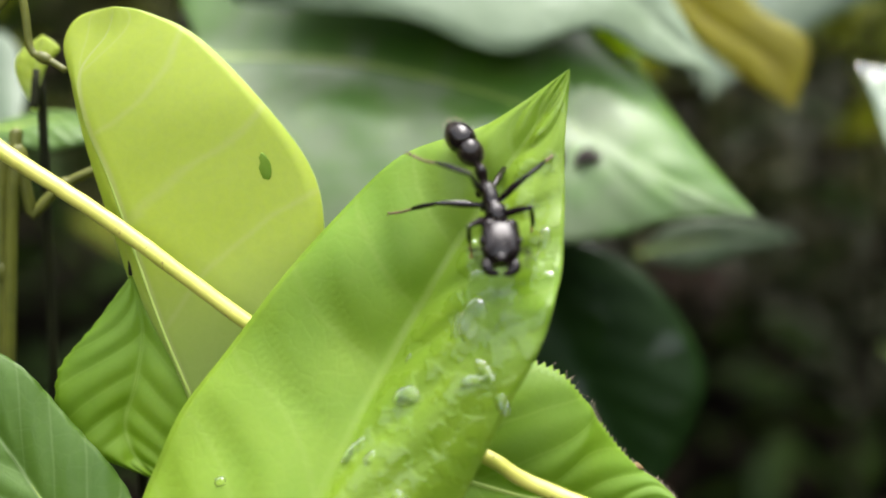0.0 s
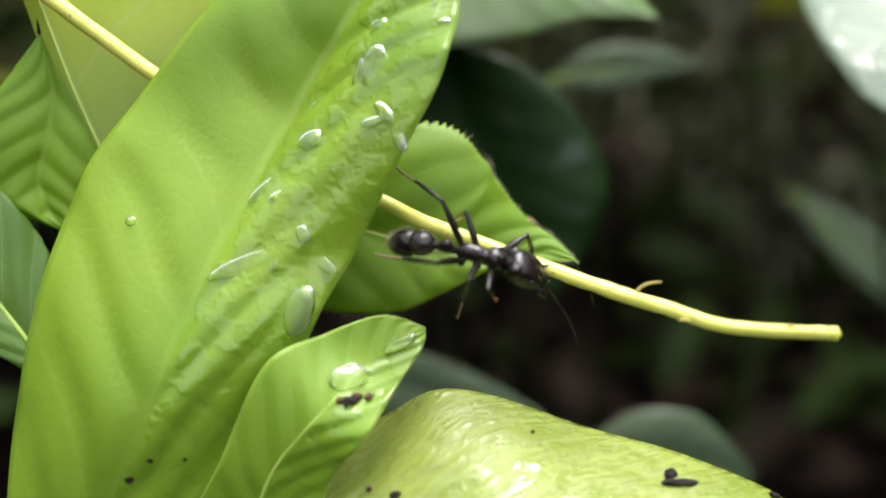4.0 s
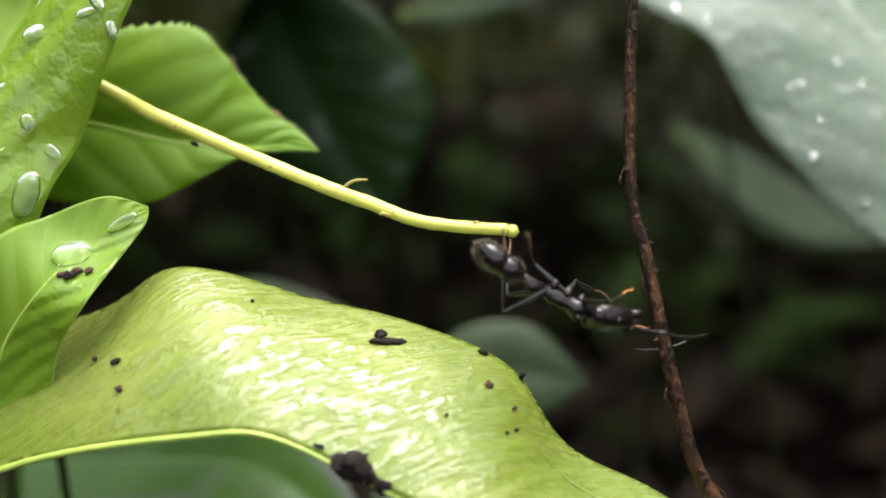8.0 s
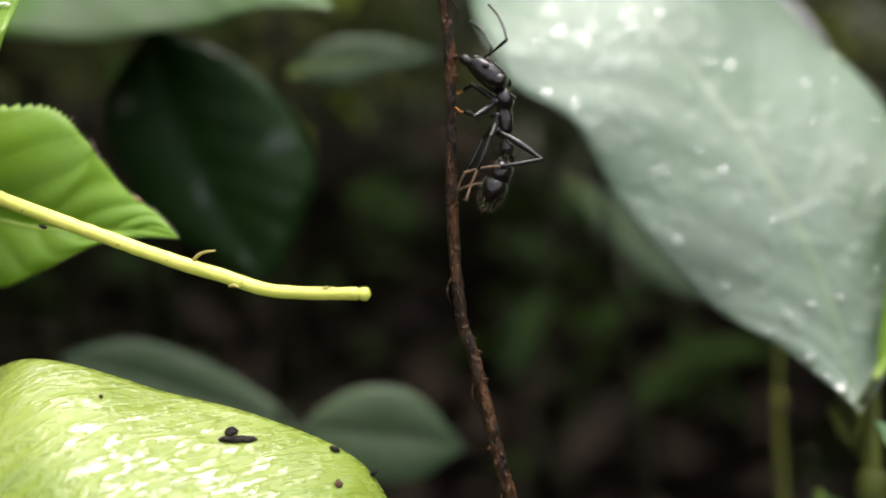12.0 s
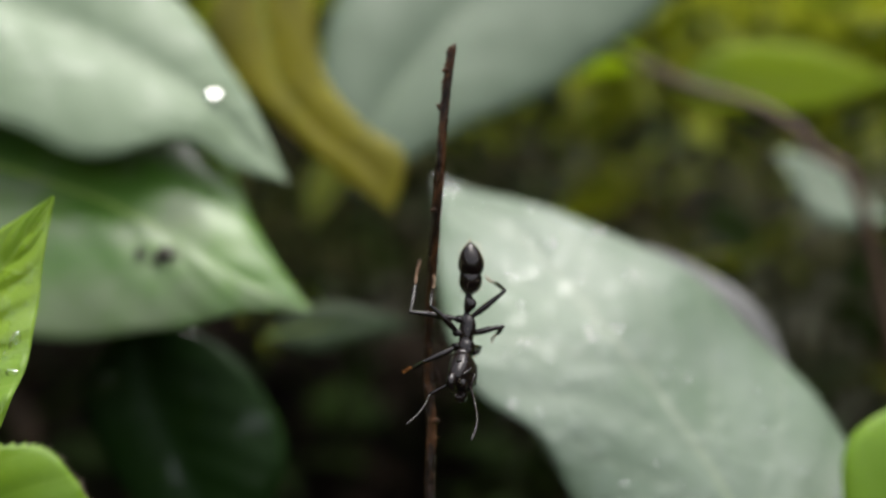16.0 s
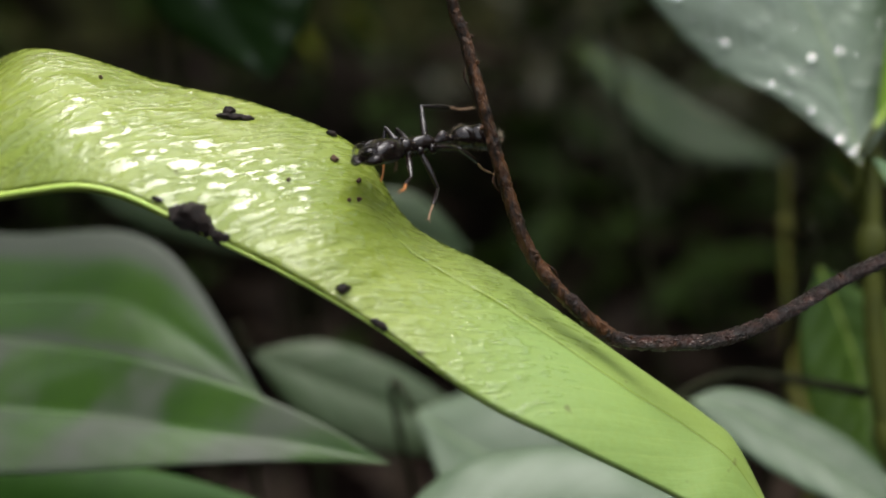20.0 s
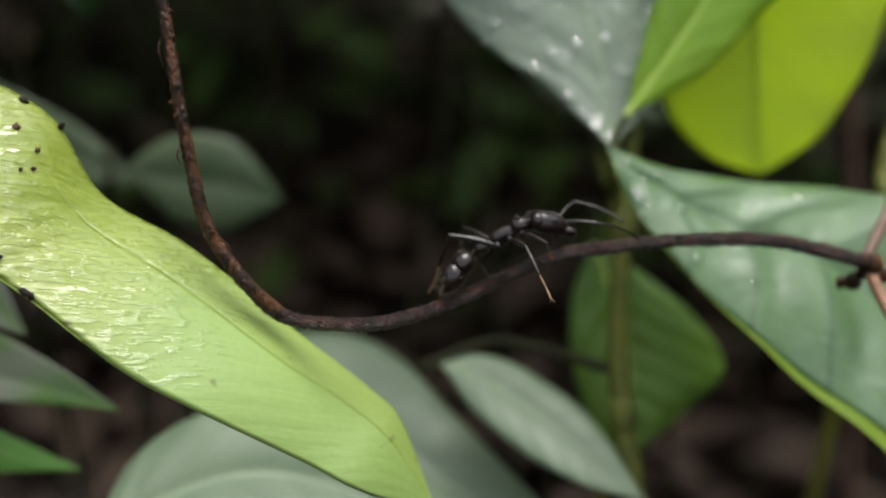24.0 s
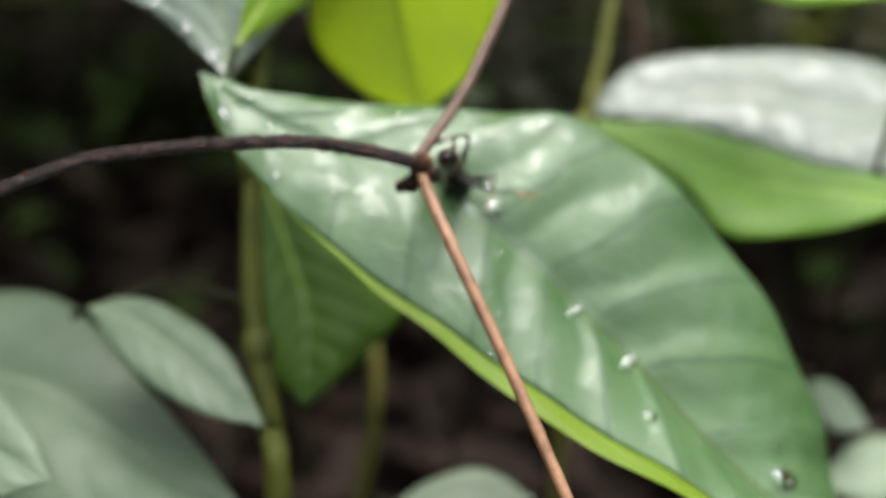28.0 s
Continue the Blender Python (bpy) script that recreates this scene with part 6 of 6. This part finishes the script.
# seconds, the way of the head from the neck, the way of the abdomen towards the waist, in the ant's space
HEAD_WAY = [
    (0.0, (0.95, -0.28, 0.17), (0.97, 0.23, -0.03)),
    (1.0, (0.99, -0.06, -0.10), (0.97, 0.22, 0.08)),
    (2.0, (1.00, 0.03, -0.02), (0.98, 0.06, -0.16)),
    (5.0, (0.71, 0.28, -0.65), (0.68, -0.35, 0.64)),
    (6.0, (0.82, -0.55, -0.17), (0.94, -0.16, 0.30)),
    (7.0, (0.95, 0.26, 0.14), (0.98, 0.17, -0.08)),
    (8.0, (0.88, -0.23, -0.41), (1.00, -0.00, 0.06)),
    (9.0, (0.86, -0.51, 0.08), (0.97, -0.09, -0.22)),
    (10.0, (0.98, 0.17, -0.13), (1.00, 0.00, 0.00)),
    (11.0, (0.67, 0.44, -0.60), (0.73, -0.54, 0.42)),
    (12.0, (0.71, -0.05, -0.71), (0.93, -0.07, 0.36)),
    (13.0, (0.81, 0.33, -0.49), (0.97, -0.01, 0.23)),
    (16.0, (0.72, -0.61, 0.33), (0.97, 0.21, -0.11)),
    (16.5, (1.00, -0.01, -0.01), (0.78, 0.56, -0.29)),
    (17.0, (0.97, -0.22, 0.01), (0.81, 0.53, 0.26)),
    (18.0, (0.92, 0.40, -0.03), (0.80, 0.57, -0.21)),
    (19.0, (0.99, -0.15, -0.05), (0.97, 0.17, -0.17)),
    (20.0, (0.90, 0.43, 0.08), (0.97, -0.20, 0.16)),
    (21.0, (0.82, 0.26, 0.52), (0.99, -0.02, -0.13)),
    (24.0, (0.76, 0.18, -0.62), (0.94, 0.11, 0.32)),
    (25.0, (0.99, -0.16, 0.05), (0.82, -0.21, 0.53)),
    (26.0, (0.63, 0.02, -0.77), (0.96, -0.01, 0.29)),
    (27.0, (0.81, -0.54, -0.25), (0.77, 0.58, 0.26)),
    (28.0, (0.88, 0.36, -0.31), (1.00, 0.00, -0.08)),
]
LIMB_WAY = {
    "fl": [
        (0.0, (0.41, 0.51, 0.75), (0.01, 0.16, -0.99)),
        (1.0, (0.77, 0.53, 0.37), (-0.23, 0.03, -0.97)),
        (2.0, (0.45, 0.36, 0.82), (-0.23, 0.08, -0.97)),
        (5.0, (0.47, 0.88, 0.09), (0.18, 0.23, -0.96)),
        (6.0, (0.31, 0.44, -0.84), (0.02, 0.46, -0.89)),
        (7.0, (0.84, 0.50, -0.22), (0.80, 0.20, -0.57)),
        (8.0, (0.52, 0.86, -0.01), (0.35, -0.69, -0.64)),
        (9.0, (0.48, 0.85, 0.22), (0.24, -0.19, -0.95)),
        (10.0, (0.57, 0.53, -0.63), (0.34, -0.89, -0.31)),
        (11.0, (0.53, 0.83, -0.18), (0.33, 0.77, -0.54)),
        (12.0, (-0.43, 0.83, -0.36), (0.25, -0.80, -0.54)),
        (13.0, (0.40, 0.90, -0.16), (-0.01, -0.68, -0.73)),
        (16.0, (-0.18, 0.98, -0.03), (0.16, 0.75, -0.64)),
        (17.0, (0.24, 0.69, -0.68), (0.11, -0.27, -0.96)),
        (18.0, (-0.24, -0.49, -0.84), (-0.35, 0.87, -0.35)),
        (19.0, (-0.13, 0.77, 0.62), (0.81, -0.21, -0.54)),
        (20.0, (0.42, 0.76, -0.49), (0.64, 0.76, -0.01)),
        (21.0, (-0.34, 0.67, 0.66), (0.17, -0.57, -0.80)),
        (24.0, (0.84, 0.06, -0.54), (0.15, 0.66, -0.74)),
        (25.0, (0.55, 0.70, 0.45), (0.61, -0.03, -0.79)),
    ],
    "ml": [
        (0.0, (-0.07, 0.66, 0.74), (-0.58, 0.70, -0.43)),
        (1.0, (-0.15, 0.75, 0.65), (-0.58, 0.71, -0.39)),
        (2.0, (0.20, 0.75, 0.63), (0.16, 0.58, -0.80)),
        (5.0, (-0.51, 0.48, 0.71), (-0.05, 0.45, -0.89)),
        (6.0, (-0.50, 0.65, 0.57), (0.02, 0.25, -0.97)),
        (7.0, (-0.55, 0.83, -0.13), (0.83, 0.04, -0.56)),
        (8.0, (-0.97, 0.01, -0.23), (-0.35, 0.94, 0.04)),
        (9.0, (0.13, 0.88, -0.46), (-0.07, 0.99, 0.09)),
        (10.0, (0.33, 0.87, -0.37), (-0.99, 0.00, -0.12)),
        (11.0, (-0.36, 0.03, 0.93), (0.24, 0.83, -0.50)),
        (12.0, (-0.55, 0.83, 0.05), (-0.92, 0.09, -0.37)),
        (13.0, (0.20, 0.93, -0.30), (-0.03, 1.00, -0.03)),
        (16.0, (-0.29, 0.42, 0.86), (0.10, 0.78, -0.61)),
        (16.5, (-0.16, 0.83, 0.53), (-0.68, 0.29, -0.68)),
        (17.0, (-0.33, 0.49, -0.81), (-0.21, 0.52, -0.83)),
        (18.0, (-0.67, 0.34, -0.65), (-0.49, 0.77, -0.40)),
        (19.0, (-0.04, 0.69, -0.72), (0.94, 0.01, -0.35)),
        (20.0, (-0.18, 0.31, -0.94), (0.64, 0.71, -0.27)),
        (21.0, (-0.64, 0.69, -0.34), (-0.01, 0.79, -0.62)),
        (24.0, (-0.91, 0.29, -0.30), (0.02, 0.76, -0.65)),
        (26.0, (-0.52, 0.82, -0.23), (-0.22, 0.47, -0.86)),
        (27.0, (-0.71, 0.52, 0.47), (0.05, 0.86, -0.50)),
        (28.0, (0.72, 0.70, -0.05), (-0.87, -0.01, -0.48)),
    ],
    "rl": [
        (0.0, (-0.73, 0.52, -0.44), (-0.90, -0.04, -0.44)),
        (1.0, (0.10, 0.20, 0.97), (-0.83, -0.02, -0.56)),
        (2.0, (-0.46, 0.46, 0.76), (-0.91, 0.38, -0.15)),
        (5.0, (-0.83, 0.29, 0.48), (-0.82, 0.54, -0.22)),
        (6.0, (-0.34, 0.81, 0.47), (-0.23, -0.01, -0.97)),
        (7.0, (-0.75, 0.66, -0.03), (-0.69, 0.01, -0.72)),
        (8.0, (-0.55, -0.30, 0.78), (-0.49, 0.31, -0.81)),
        (9.0, (-0.36, 0.93, 0.01), (-0.34, -0.80, -0.49)),
        (10.0, (0.13, 0.70, 0.71), (-0.77, 0.57, -0.28)),
        (11.0, (-0.56, 0.16, 0.81), (-0.28, 0.39, -0.88)),
        (12.0, (-0.57, -0.02, 0.82), (-0.15, 0.27, -0.95)),
        (13.0, (-0.78, -0.21, 0.58), (-0.28, -0.61, -0.74)),
        (16.0, (-0.66, 0.25, 0.71), (-0.37, 0.63, -0.68)),
        (16.5, (-0.91, 0.23, 0.35), (-0.95, 0.18, -0.24)),
        (17.0, (-0.80, -0.31, 0.51), (-0.74, -0.56, -0.37)),
        (19.0, (-0.98, 0.10, -0.18), (0.51, -0.86, -0.05)),
        (20.0, (0.01, 1.00, 0.04), (-0.74, -0.46, -0.50)),
        (21.0, (-0.80, 0.47, 0.36), (-0.61, -0.56, -0.56)),
        (24.0, (-0.40, 0.79, 0.47), (-0.27, 0.76, -0.59)),
        (25.0, (-0.76, 0.45, 0.47), (0.11, 0.27, -0.96)),
        (26.0, (-0.84, 0.23, 0.50), (-0.22, 0.86, -0.47)),
        (27.0, (-0.59, 0.02, 0.81), (-0.56, 0.58, -0.60)),
    ],
    "fr": [
        (0.0, (0.46, -0.67, 0.59), (-0.03, 0.11, -0.99)),
        (1.0, (0.74, -0.62, 0.26), (-0.02, -0.16, -0.99)),
        (2.0, (0.76, -0.58, 0.30), (0.42, -0.07, -0.90)),
        (5.0, (0.06, -0.97, 0.25), (0.34, 0.67, -0.66)),
        (6.0, (0.47, -0.86, 0.21), (-0.23, -0.00, -0.97)),
        (7.0, (-0.64, -0.76, -0.11), (0.85, 0.41, -0.34)),
        (8.0, (0.97, 0.10, 0.21), (0.63, -0.56, -0.54)),
        (9.0, (0.85, -0.45, -0.27), (0.69, -0.71, -0.14)),
        (10.0, (0.33, -0.57, 0.75), (0.71, -0.70, -0.05)),
        (11.0, (-0.58, -0.71, -0.40), (-0.51, -0.53, -0.68)),
        (12.0, (0.56, -0.25, -0.79), (-0.02, -0.86, -0.51)),
        (13.0, (0.14, -0.44, -0.88), (0.85, -0.14, -0.51)),
        (16.0, (0.50, -0.50, -0.71), (0.12, 0.59, -0.80)),
        (17.0, (0.70, -0.49, -0.52), (0.63, -0.77, 0.05)),
        (18.0, (0.62, -0.46, 0.64), (0.86, -0.48, 0.20)),
        (20.0, (-0.03, -0.78, 0.63), (0.29, 0.04, -0.96)),
        (24.0, (0.39, -0.85, -0.36), (0.04, 0.84, -0.54)),
        (25.0, (-0.57, -0.67, 0.48), (0.78, 0.14, -0.61)),
        (26.0, (0.62, -0.62, -0.48), (0.07, 0.79, -0.61)),
        (27.0, (0.40, -0.91, -0.01), (0.17, -0.98, 0.12)),
    ],
    "mr": [
        (0.0, (-0.31, -0.95, -0.01), (-0.42, -0.62, -0.66)),
        (1.0, (-0.02, -0.94, 0.35), (-0.35, -0.54, -0.77)),
        (2.0, (-0.26, -0.92, 0.30), (-0.36, -0.88, -0.31)),
        (5.0, (-0.31, -0.88, 0.37), (-0.13, 0.50, -0.86)),
        (6.0, (0.02, -0.99, 0.10), (-0.06, 0.63, -0.77)),
        (7.0, (-0.94, -0.10, -0.32), (-0.34, -0.91, -0.24)),
        (8.0, (0.16, -0.67, -0.73), (0.65, -0.70, -0.29)),
        (9.0, (0.10, -0.51, -0.85), (0.17, -0.73, -0.66)),
        (10.0, (0.56, -0.80, 0.19), (-0.92, 0.04, -0.38)),
        (11.0, (-0.69, -0.63, -0.36), (-0.77, -0.30, -0.56)),
        (12.0, (-0.42, -0.69, -0.60), (-0.88, 0.09, -0.46)),
        (13.0, (-0.87, 0.04, -0.49), (-0.49, -0.85, -0.21)),
        (16.5, (-0.43, -0.78, -0.46), (-0.52, 0.75, -0.41)),
        (17.0, (-0.52, -0.85, 0.10), (0.36, -0.72, -0.59)),
        (18.0, (-0.50, -0.07, 0.87), (-0.94, 0.17, -0.30)),
        (19.0, (-0.15, -0.70, 0.70), (0.74, -0.65, 0.17)),
        (20.0, (-0.10, -0.88, 0.47), (-0.19, -0.62, -0.77)),
        (21.0, (-0.67, -0.57, 0.48), (-0.12, -0.16, -0.98)),
        (24.0, (0.20, -0.97, -0.12), (-0.09, -0.58, -0.81)),
        (25.0, (-0.62, -0.77, 0.14), (0.68, 0.00, -0.74)),
        (26.0, (0.03, -0.98, -0.21), (-0.27, -0.96, -0.01)),
        (27.0, (0.32, -0.92, 0.24), (-0.77, 0.37, -0.52)),
        (28.0, (0.04, -0.95, 0.30), (-0.61, -0.12, -0.78)),
    ],
    "rr": [
        (0.0, (0.21, -0.30, 0.93), (-0.74, -0.55, -0.38)),
        (1.0, (0.23, -0.25, 0.94), (-0.70, -0.52, -0.49)),
        (2.0, (0.16, -0.36, 0.92), (-0.82, -0.53, -0.21)),
        (5.0, (-0.27, -0.86, 0.44), (-0.45, 0.68, -0.58)),
        (6.0, (-0.44, -0.68, 0.58), (-0.56, 0.30, -0.77)),
        (7.0, (-0.74, 0.63, -0.22), (-0.87, -0.28, -0.40)),
        (8.0, (-0.58, -0.79, 0.22), (-0.40, -0.14, -0.91)),
        (9.0, (-0.14, -0.89, 0.44), (-0.63, 0.22, -0.75)),
        (10.0, (-0.83, -0.22, 0.51), (-0.97, 0.18, -0.15)),
        (11.0, (-0.91, 0.10, 0.41), (-0.55, -0.38, -0.74)),
        (12.0, (-0.73, -0.68, 0.12), (-0.24, -0.24, -0.94)),
        (13.0, (-0.14, -0.81, -0.58), (-0.32, -0.62, -0.72)),
        (16.0, (-0.05, -0.57, -0.82), (-0.84, 0.49, -0.25)),
        (16.5, (-0.21, -0.74, -0.64), (-0.92, -0.33, 0.23)),
        (17.0, (0.03, -0.91, 0.41), (-0.59, -0.54, -0.60)),
        (18.0, (-0.59, -0.17, 0.79), (-0.84, 0.42, -0.34)),
        (20.0, (-0.35, -0.59, 0.72), (-0.96, -0.20, -0.19)),
        (21.0, (-0.64, 0.03, 0.77), (-0.81, -0.16, -0.56)),
        (24.0, (-0.74, 0.14, 0.65), (-0.66, 0.36, -0.66)),
        (25.0, (-0.92, -0.31, -0.23), (-0.44, 0.63, -0.64)),
        (26.0, (-0.35, -0.55, 0.76), (-0.51, -0.19, -0.84)),
        (27.0, (0.08, -0.87, 0.49), (-0.65, 0.51, -0.56)),
        (28.0, (-0.22, -0.03, 0.97), (-0.91, 0.24, -0.33)),
    ],
    "al": [
        (0.0, (0.54, 0.19, 0.82), (0.65, -0.35, 0.68)),
        (1.0, (0.42, 0.28, 0.87), (-0.11, -0.01, -0.99)),
        (2.0, (0.34, 0.83, 0.44), (0.35, 0.49, -0.80)),
        (5.0, (0.81, 0.43, -0.39), (0.48, -0.32, -0.82)),
        (6.0, (0.64, -0.75, -0.15), (0.36, -0.87, -0.34)),
        (7.0, (0.93, 0.37, -0.03), (0.81, 0.56, -0.18)),
        (8.0, (0.82, 0.58, -0.06), (0.73, -0.44, -0.52)),
        (9.0, (-0.16, 0.60, 0.78), (0.56, -0.74, -0.38)),
        (10.0, (0.99, -0.10, 0.09), (0.90, -0.33, -0.30)),
        (11.0, (0.85, -0.42, 0.33), (0.79, 0.34, -0.51)),
        (12.0, (0.37, 0.43, 0.82), (0.73, -0.52, -0.45)),
        (13.0, (0.75, 0.66, 0.04), (0.72, -0.42, -0.55)),
        (16.0, (0.59, -0.58, 0.57), (0.61, -0.70, 0.37)),
        (17.0, (0.08, 0.88, -0.46), (0.70, -0.71, 0.08)),
        (18.0, (-0.72, 0.63, 0.31), (0.97, -0.19, -0.16)),
        (19.0, (-0.42, -0.04, -0.90), (0.65, -0.44, -0.61)),
        (20.0, (0.69, 0.70, 0.18), (0.60, 0.80, -0.08)),
        (21.0, (0.10, 0.70, 0.71), (0.46, 0.72, 0.52)),
        (24.0, (0.75, 0.66, 0.05), (0.59, -0.31, -0.75)),
        (25.0, (0.76, 0.57, -0.31), (0.73, 0.64, -0.23)),
        (26.0, (0.77, 0.57, -0.29), (0.44, -0.40, -0.80)),
    ],
    "ar": [
        (0.0, (0.20, -0.72, 0.67), (0.69, -0.02, 0.72)),
        (1.0, (0.42, -0.31, 0.85), (-0.07, 0.19, -0.98)),
        (2.0, (0.91, -0.35, 0.24), (0.59, -0.04, -0.81)),
        (5.0, (0.26, 0.24, -0.93), (0.53, -0.12, -0.84)),
        (6.0, (0.76, -0.65, -0.03), (0.71, -0.70, -0.01)),
        (7.0, (0.78, 0.57, -0.26), (0.79, 0.60, 0.08)),
        (8.0, (0.77, -0.64, 0.08), (0.76, -0.11, -0.64)),
        (9.0, (-0.52, -0.84, 0.17), (-0.17, -0.97, -0.19)),
        (10.0, (-0.11, -0.84, -0.52), (-0.14, -0.98, -0.13)),
        (11.0, (0.69, 0.41, -0.60), (0.48, -0.51, -0.71)),
        (12.0, (0.53, -0.85, 0.00), (0.62, -0.54, -0.57)),
        (13.0, (0.76, -0.04, -0.64), (0.63, -0.55, -0.55)),
        (16.0, (0.59, -0.39, -0.71), (0.59, -0.80, 0.10)),
        (17.0, (0.58, -0.30, -0.75), (0.43, -0.88, -0.21)),
        (18.0, (0.15, -0.35, 0.92), (0.25, 0.16, 0.96)),
        (19.0, (0.40, -0.92, -0.01), (0.73, -0.30, -0.62)),
        (20.0, (0.47, 0.84, 0.26), (0.60, 0.80, -0.06)),
        (21.0, (0.06, -0.62, 0.79), (0.72, -0.58, 0.38)),
        (24.0, (0.83, -0.25, -0.50), (0.57, 0.31, -0.76)),
        (25.0, (-0.28, 0.09, 0.96), (0.87, 0.44, 0.24)),
        (26.0, (0.12, -0.80, 0.59), (0.56, 0.45, -0.70)),
    ],
}


def ant_pose(place, ahead, back):
    x = Vector(ahead).normalized()
    z = Vector(back)
    z = (z - x * z.dot(x)).normalized()
    m = Matrix((x, z.cross(x), z)).transposed().to_4x4()
    m.translation = mm(place)
    return m


def between(rows, t):
    """The directions of a table at t, eased from row to row, and how far t is from its rows."""
    if t <= rows[0][0]:
        return [Vector(d).normalized() for d in rows[0][1:]], 0.0
    for a, b in zip(rows, rows[1:]):
        if t <= b[0]:
            f = (t - a[0]) / (b[0] - a[0])
            e = f * f * (3 - 2 * f)
            made = []
            for p, q in zip(a[1:], b[1:]):
                p, q = Vector(p).normalized(), Vector(q).normalized()
                made.append(Quaternion().slerp(p.rotation_difference(q), e) @ p)
            return made, math.sin(math.pi * f)
    return [Vector(d).normalized() for d in rows[-1][1:]], 0.0


def limb_turn(rest, way):
    """The turn that lays a limb's x from its rest way to the given one without needless twist."""
    rest = Vector(rest).normalized()
    up = Vector((0, 0, 1)) - rest * rest.z
    up.normalize()
    base = Matrix((rest, up.cross(rest), up)).transposed().to_quaternion()
    return rest.rotation_difference(Vector(way).normalized()) @ base


STEM_SAG = [(0, 0, 0), (5.5, 0, 0), (6, 2.2, 2.5), (6.5, 5.0, 4.5), (7, 5.5, 4), (7.5, 6.5, 3.5), (8, 7.2, 7), (8.5, 5.0, 5.5), (9, 0.3, 2), (9.5, 0.2, 0.5), (10, 0, 0), (28, 0, 0)]
SHOOT_SWAY = [(0, 4.0), (5, 4.0), (8, 3.1), (8.5, 1.8), (9, 0.1), (9.5, 0), (10, -0.5), (11, -1.3), (12, -1.0), (12.5, -1.7), (13, -2.4), (13.5, -2.0), (14.5, -1.0), (15.5, 0), (16, -0.4), (16.5, -0.9), (17, -0.2), (17.5, -0.9), (18, -1.5), (18.5, -0.5), (20, -1.5), (23.5, -0.5), (24, 0.3), (28, 0)]


def placed(turn, at):
    m = turn.to_matrix().to_4x4()
    m.translation = Vector(at) * 0.001
    return m


def motions():
    o = YELLOW_STEM.location.copy()
    walk(YELLOW_STEM, [(t, pose(*o, 0, a, b)) for t, a, b in STEM_SAG])
    o2 = SHOOT.location.copy()
    walk(SHOOT, [(t, pose(*o2, 0, a, 0)) for t, a in SHOOT_SWAY])
    walk(ANT, [(t, ant_pose(p, a, b)) for t, p, a, b in ANT_WAY])
    times = [i * 0.25 for i in range(113)]
    neck_turns = []
    heads, tails = [], []
    for t in times:
        (h, g), _ = between(HEAD_WAY, t)
        neck_turns.append(limb_turn((1, 0, 0), h))
        heads.append((t, placed(neck_turns[-1], NECK)))
        tails.append((t, placed(limb_turn((1, 0, 0), g), WAIST)))
    walk(ANT_HEAD, heads)
    walk(ANT_ABDOMEN, tails)
    step = {"fl": 0.0, "mr": 0.0, "rl": 0.0, "fr": 3.14, "ml": 3.14, "rr": 3.14, "al": 0.8, "ar": 2.6}
    for name, (upper, lower) in ANT_LIMBS.items():
        at, long, reach, rest1, rest2 = LIMB_PLAN[name[0]]
        side = 1 if name[1] == "l" else -1
        flip = Vector((1, side, 1))
        rest1, rest2 = Vector(rest1) * flip, Vector(rest2) * flip
        ups, lows = [], []
        for t, neck in zip(times, neck_turns):
            (d1, d2), away = between(LIMB_WAY[name], t)
            # the gait: a step forward and up between the known stances
            s, c = math.sin(t * 11.3 + step[name]), math.cos(t * 11.3 + step[name])
            swing = (0.10 if name[0] == "a" else 0.28) * away
            d1 = d1 + Vector((s, 0, max(0.0, c) * 0.8)) * swing
            d2 = d2 + Vector((s, 0, max(0.0, c) * 0.6)) * swing
            q1, q2 = limb_turn(rest1, d1), limb_turn(rest2, d2)
            spot = NECK + neck @ (FEELER_SOCKET * flip) if name[0] == "a" else Vector(at) * flip
            ups.append((t, placed(q1, spot)))
            lows.append((t, placed(q1.inverted() @ q2, (long, 0, 0))))
        walk(upper, ups)
        walk(lower, lows)


motions()
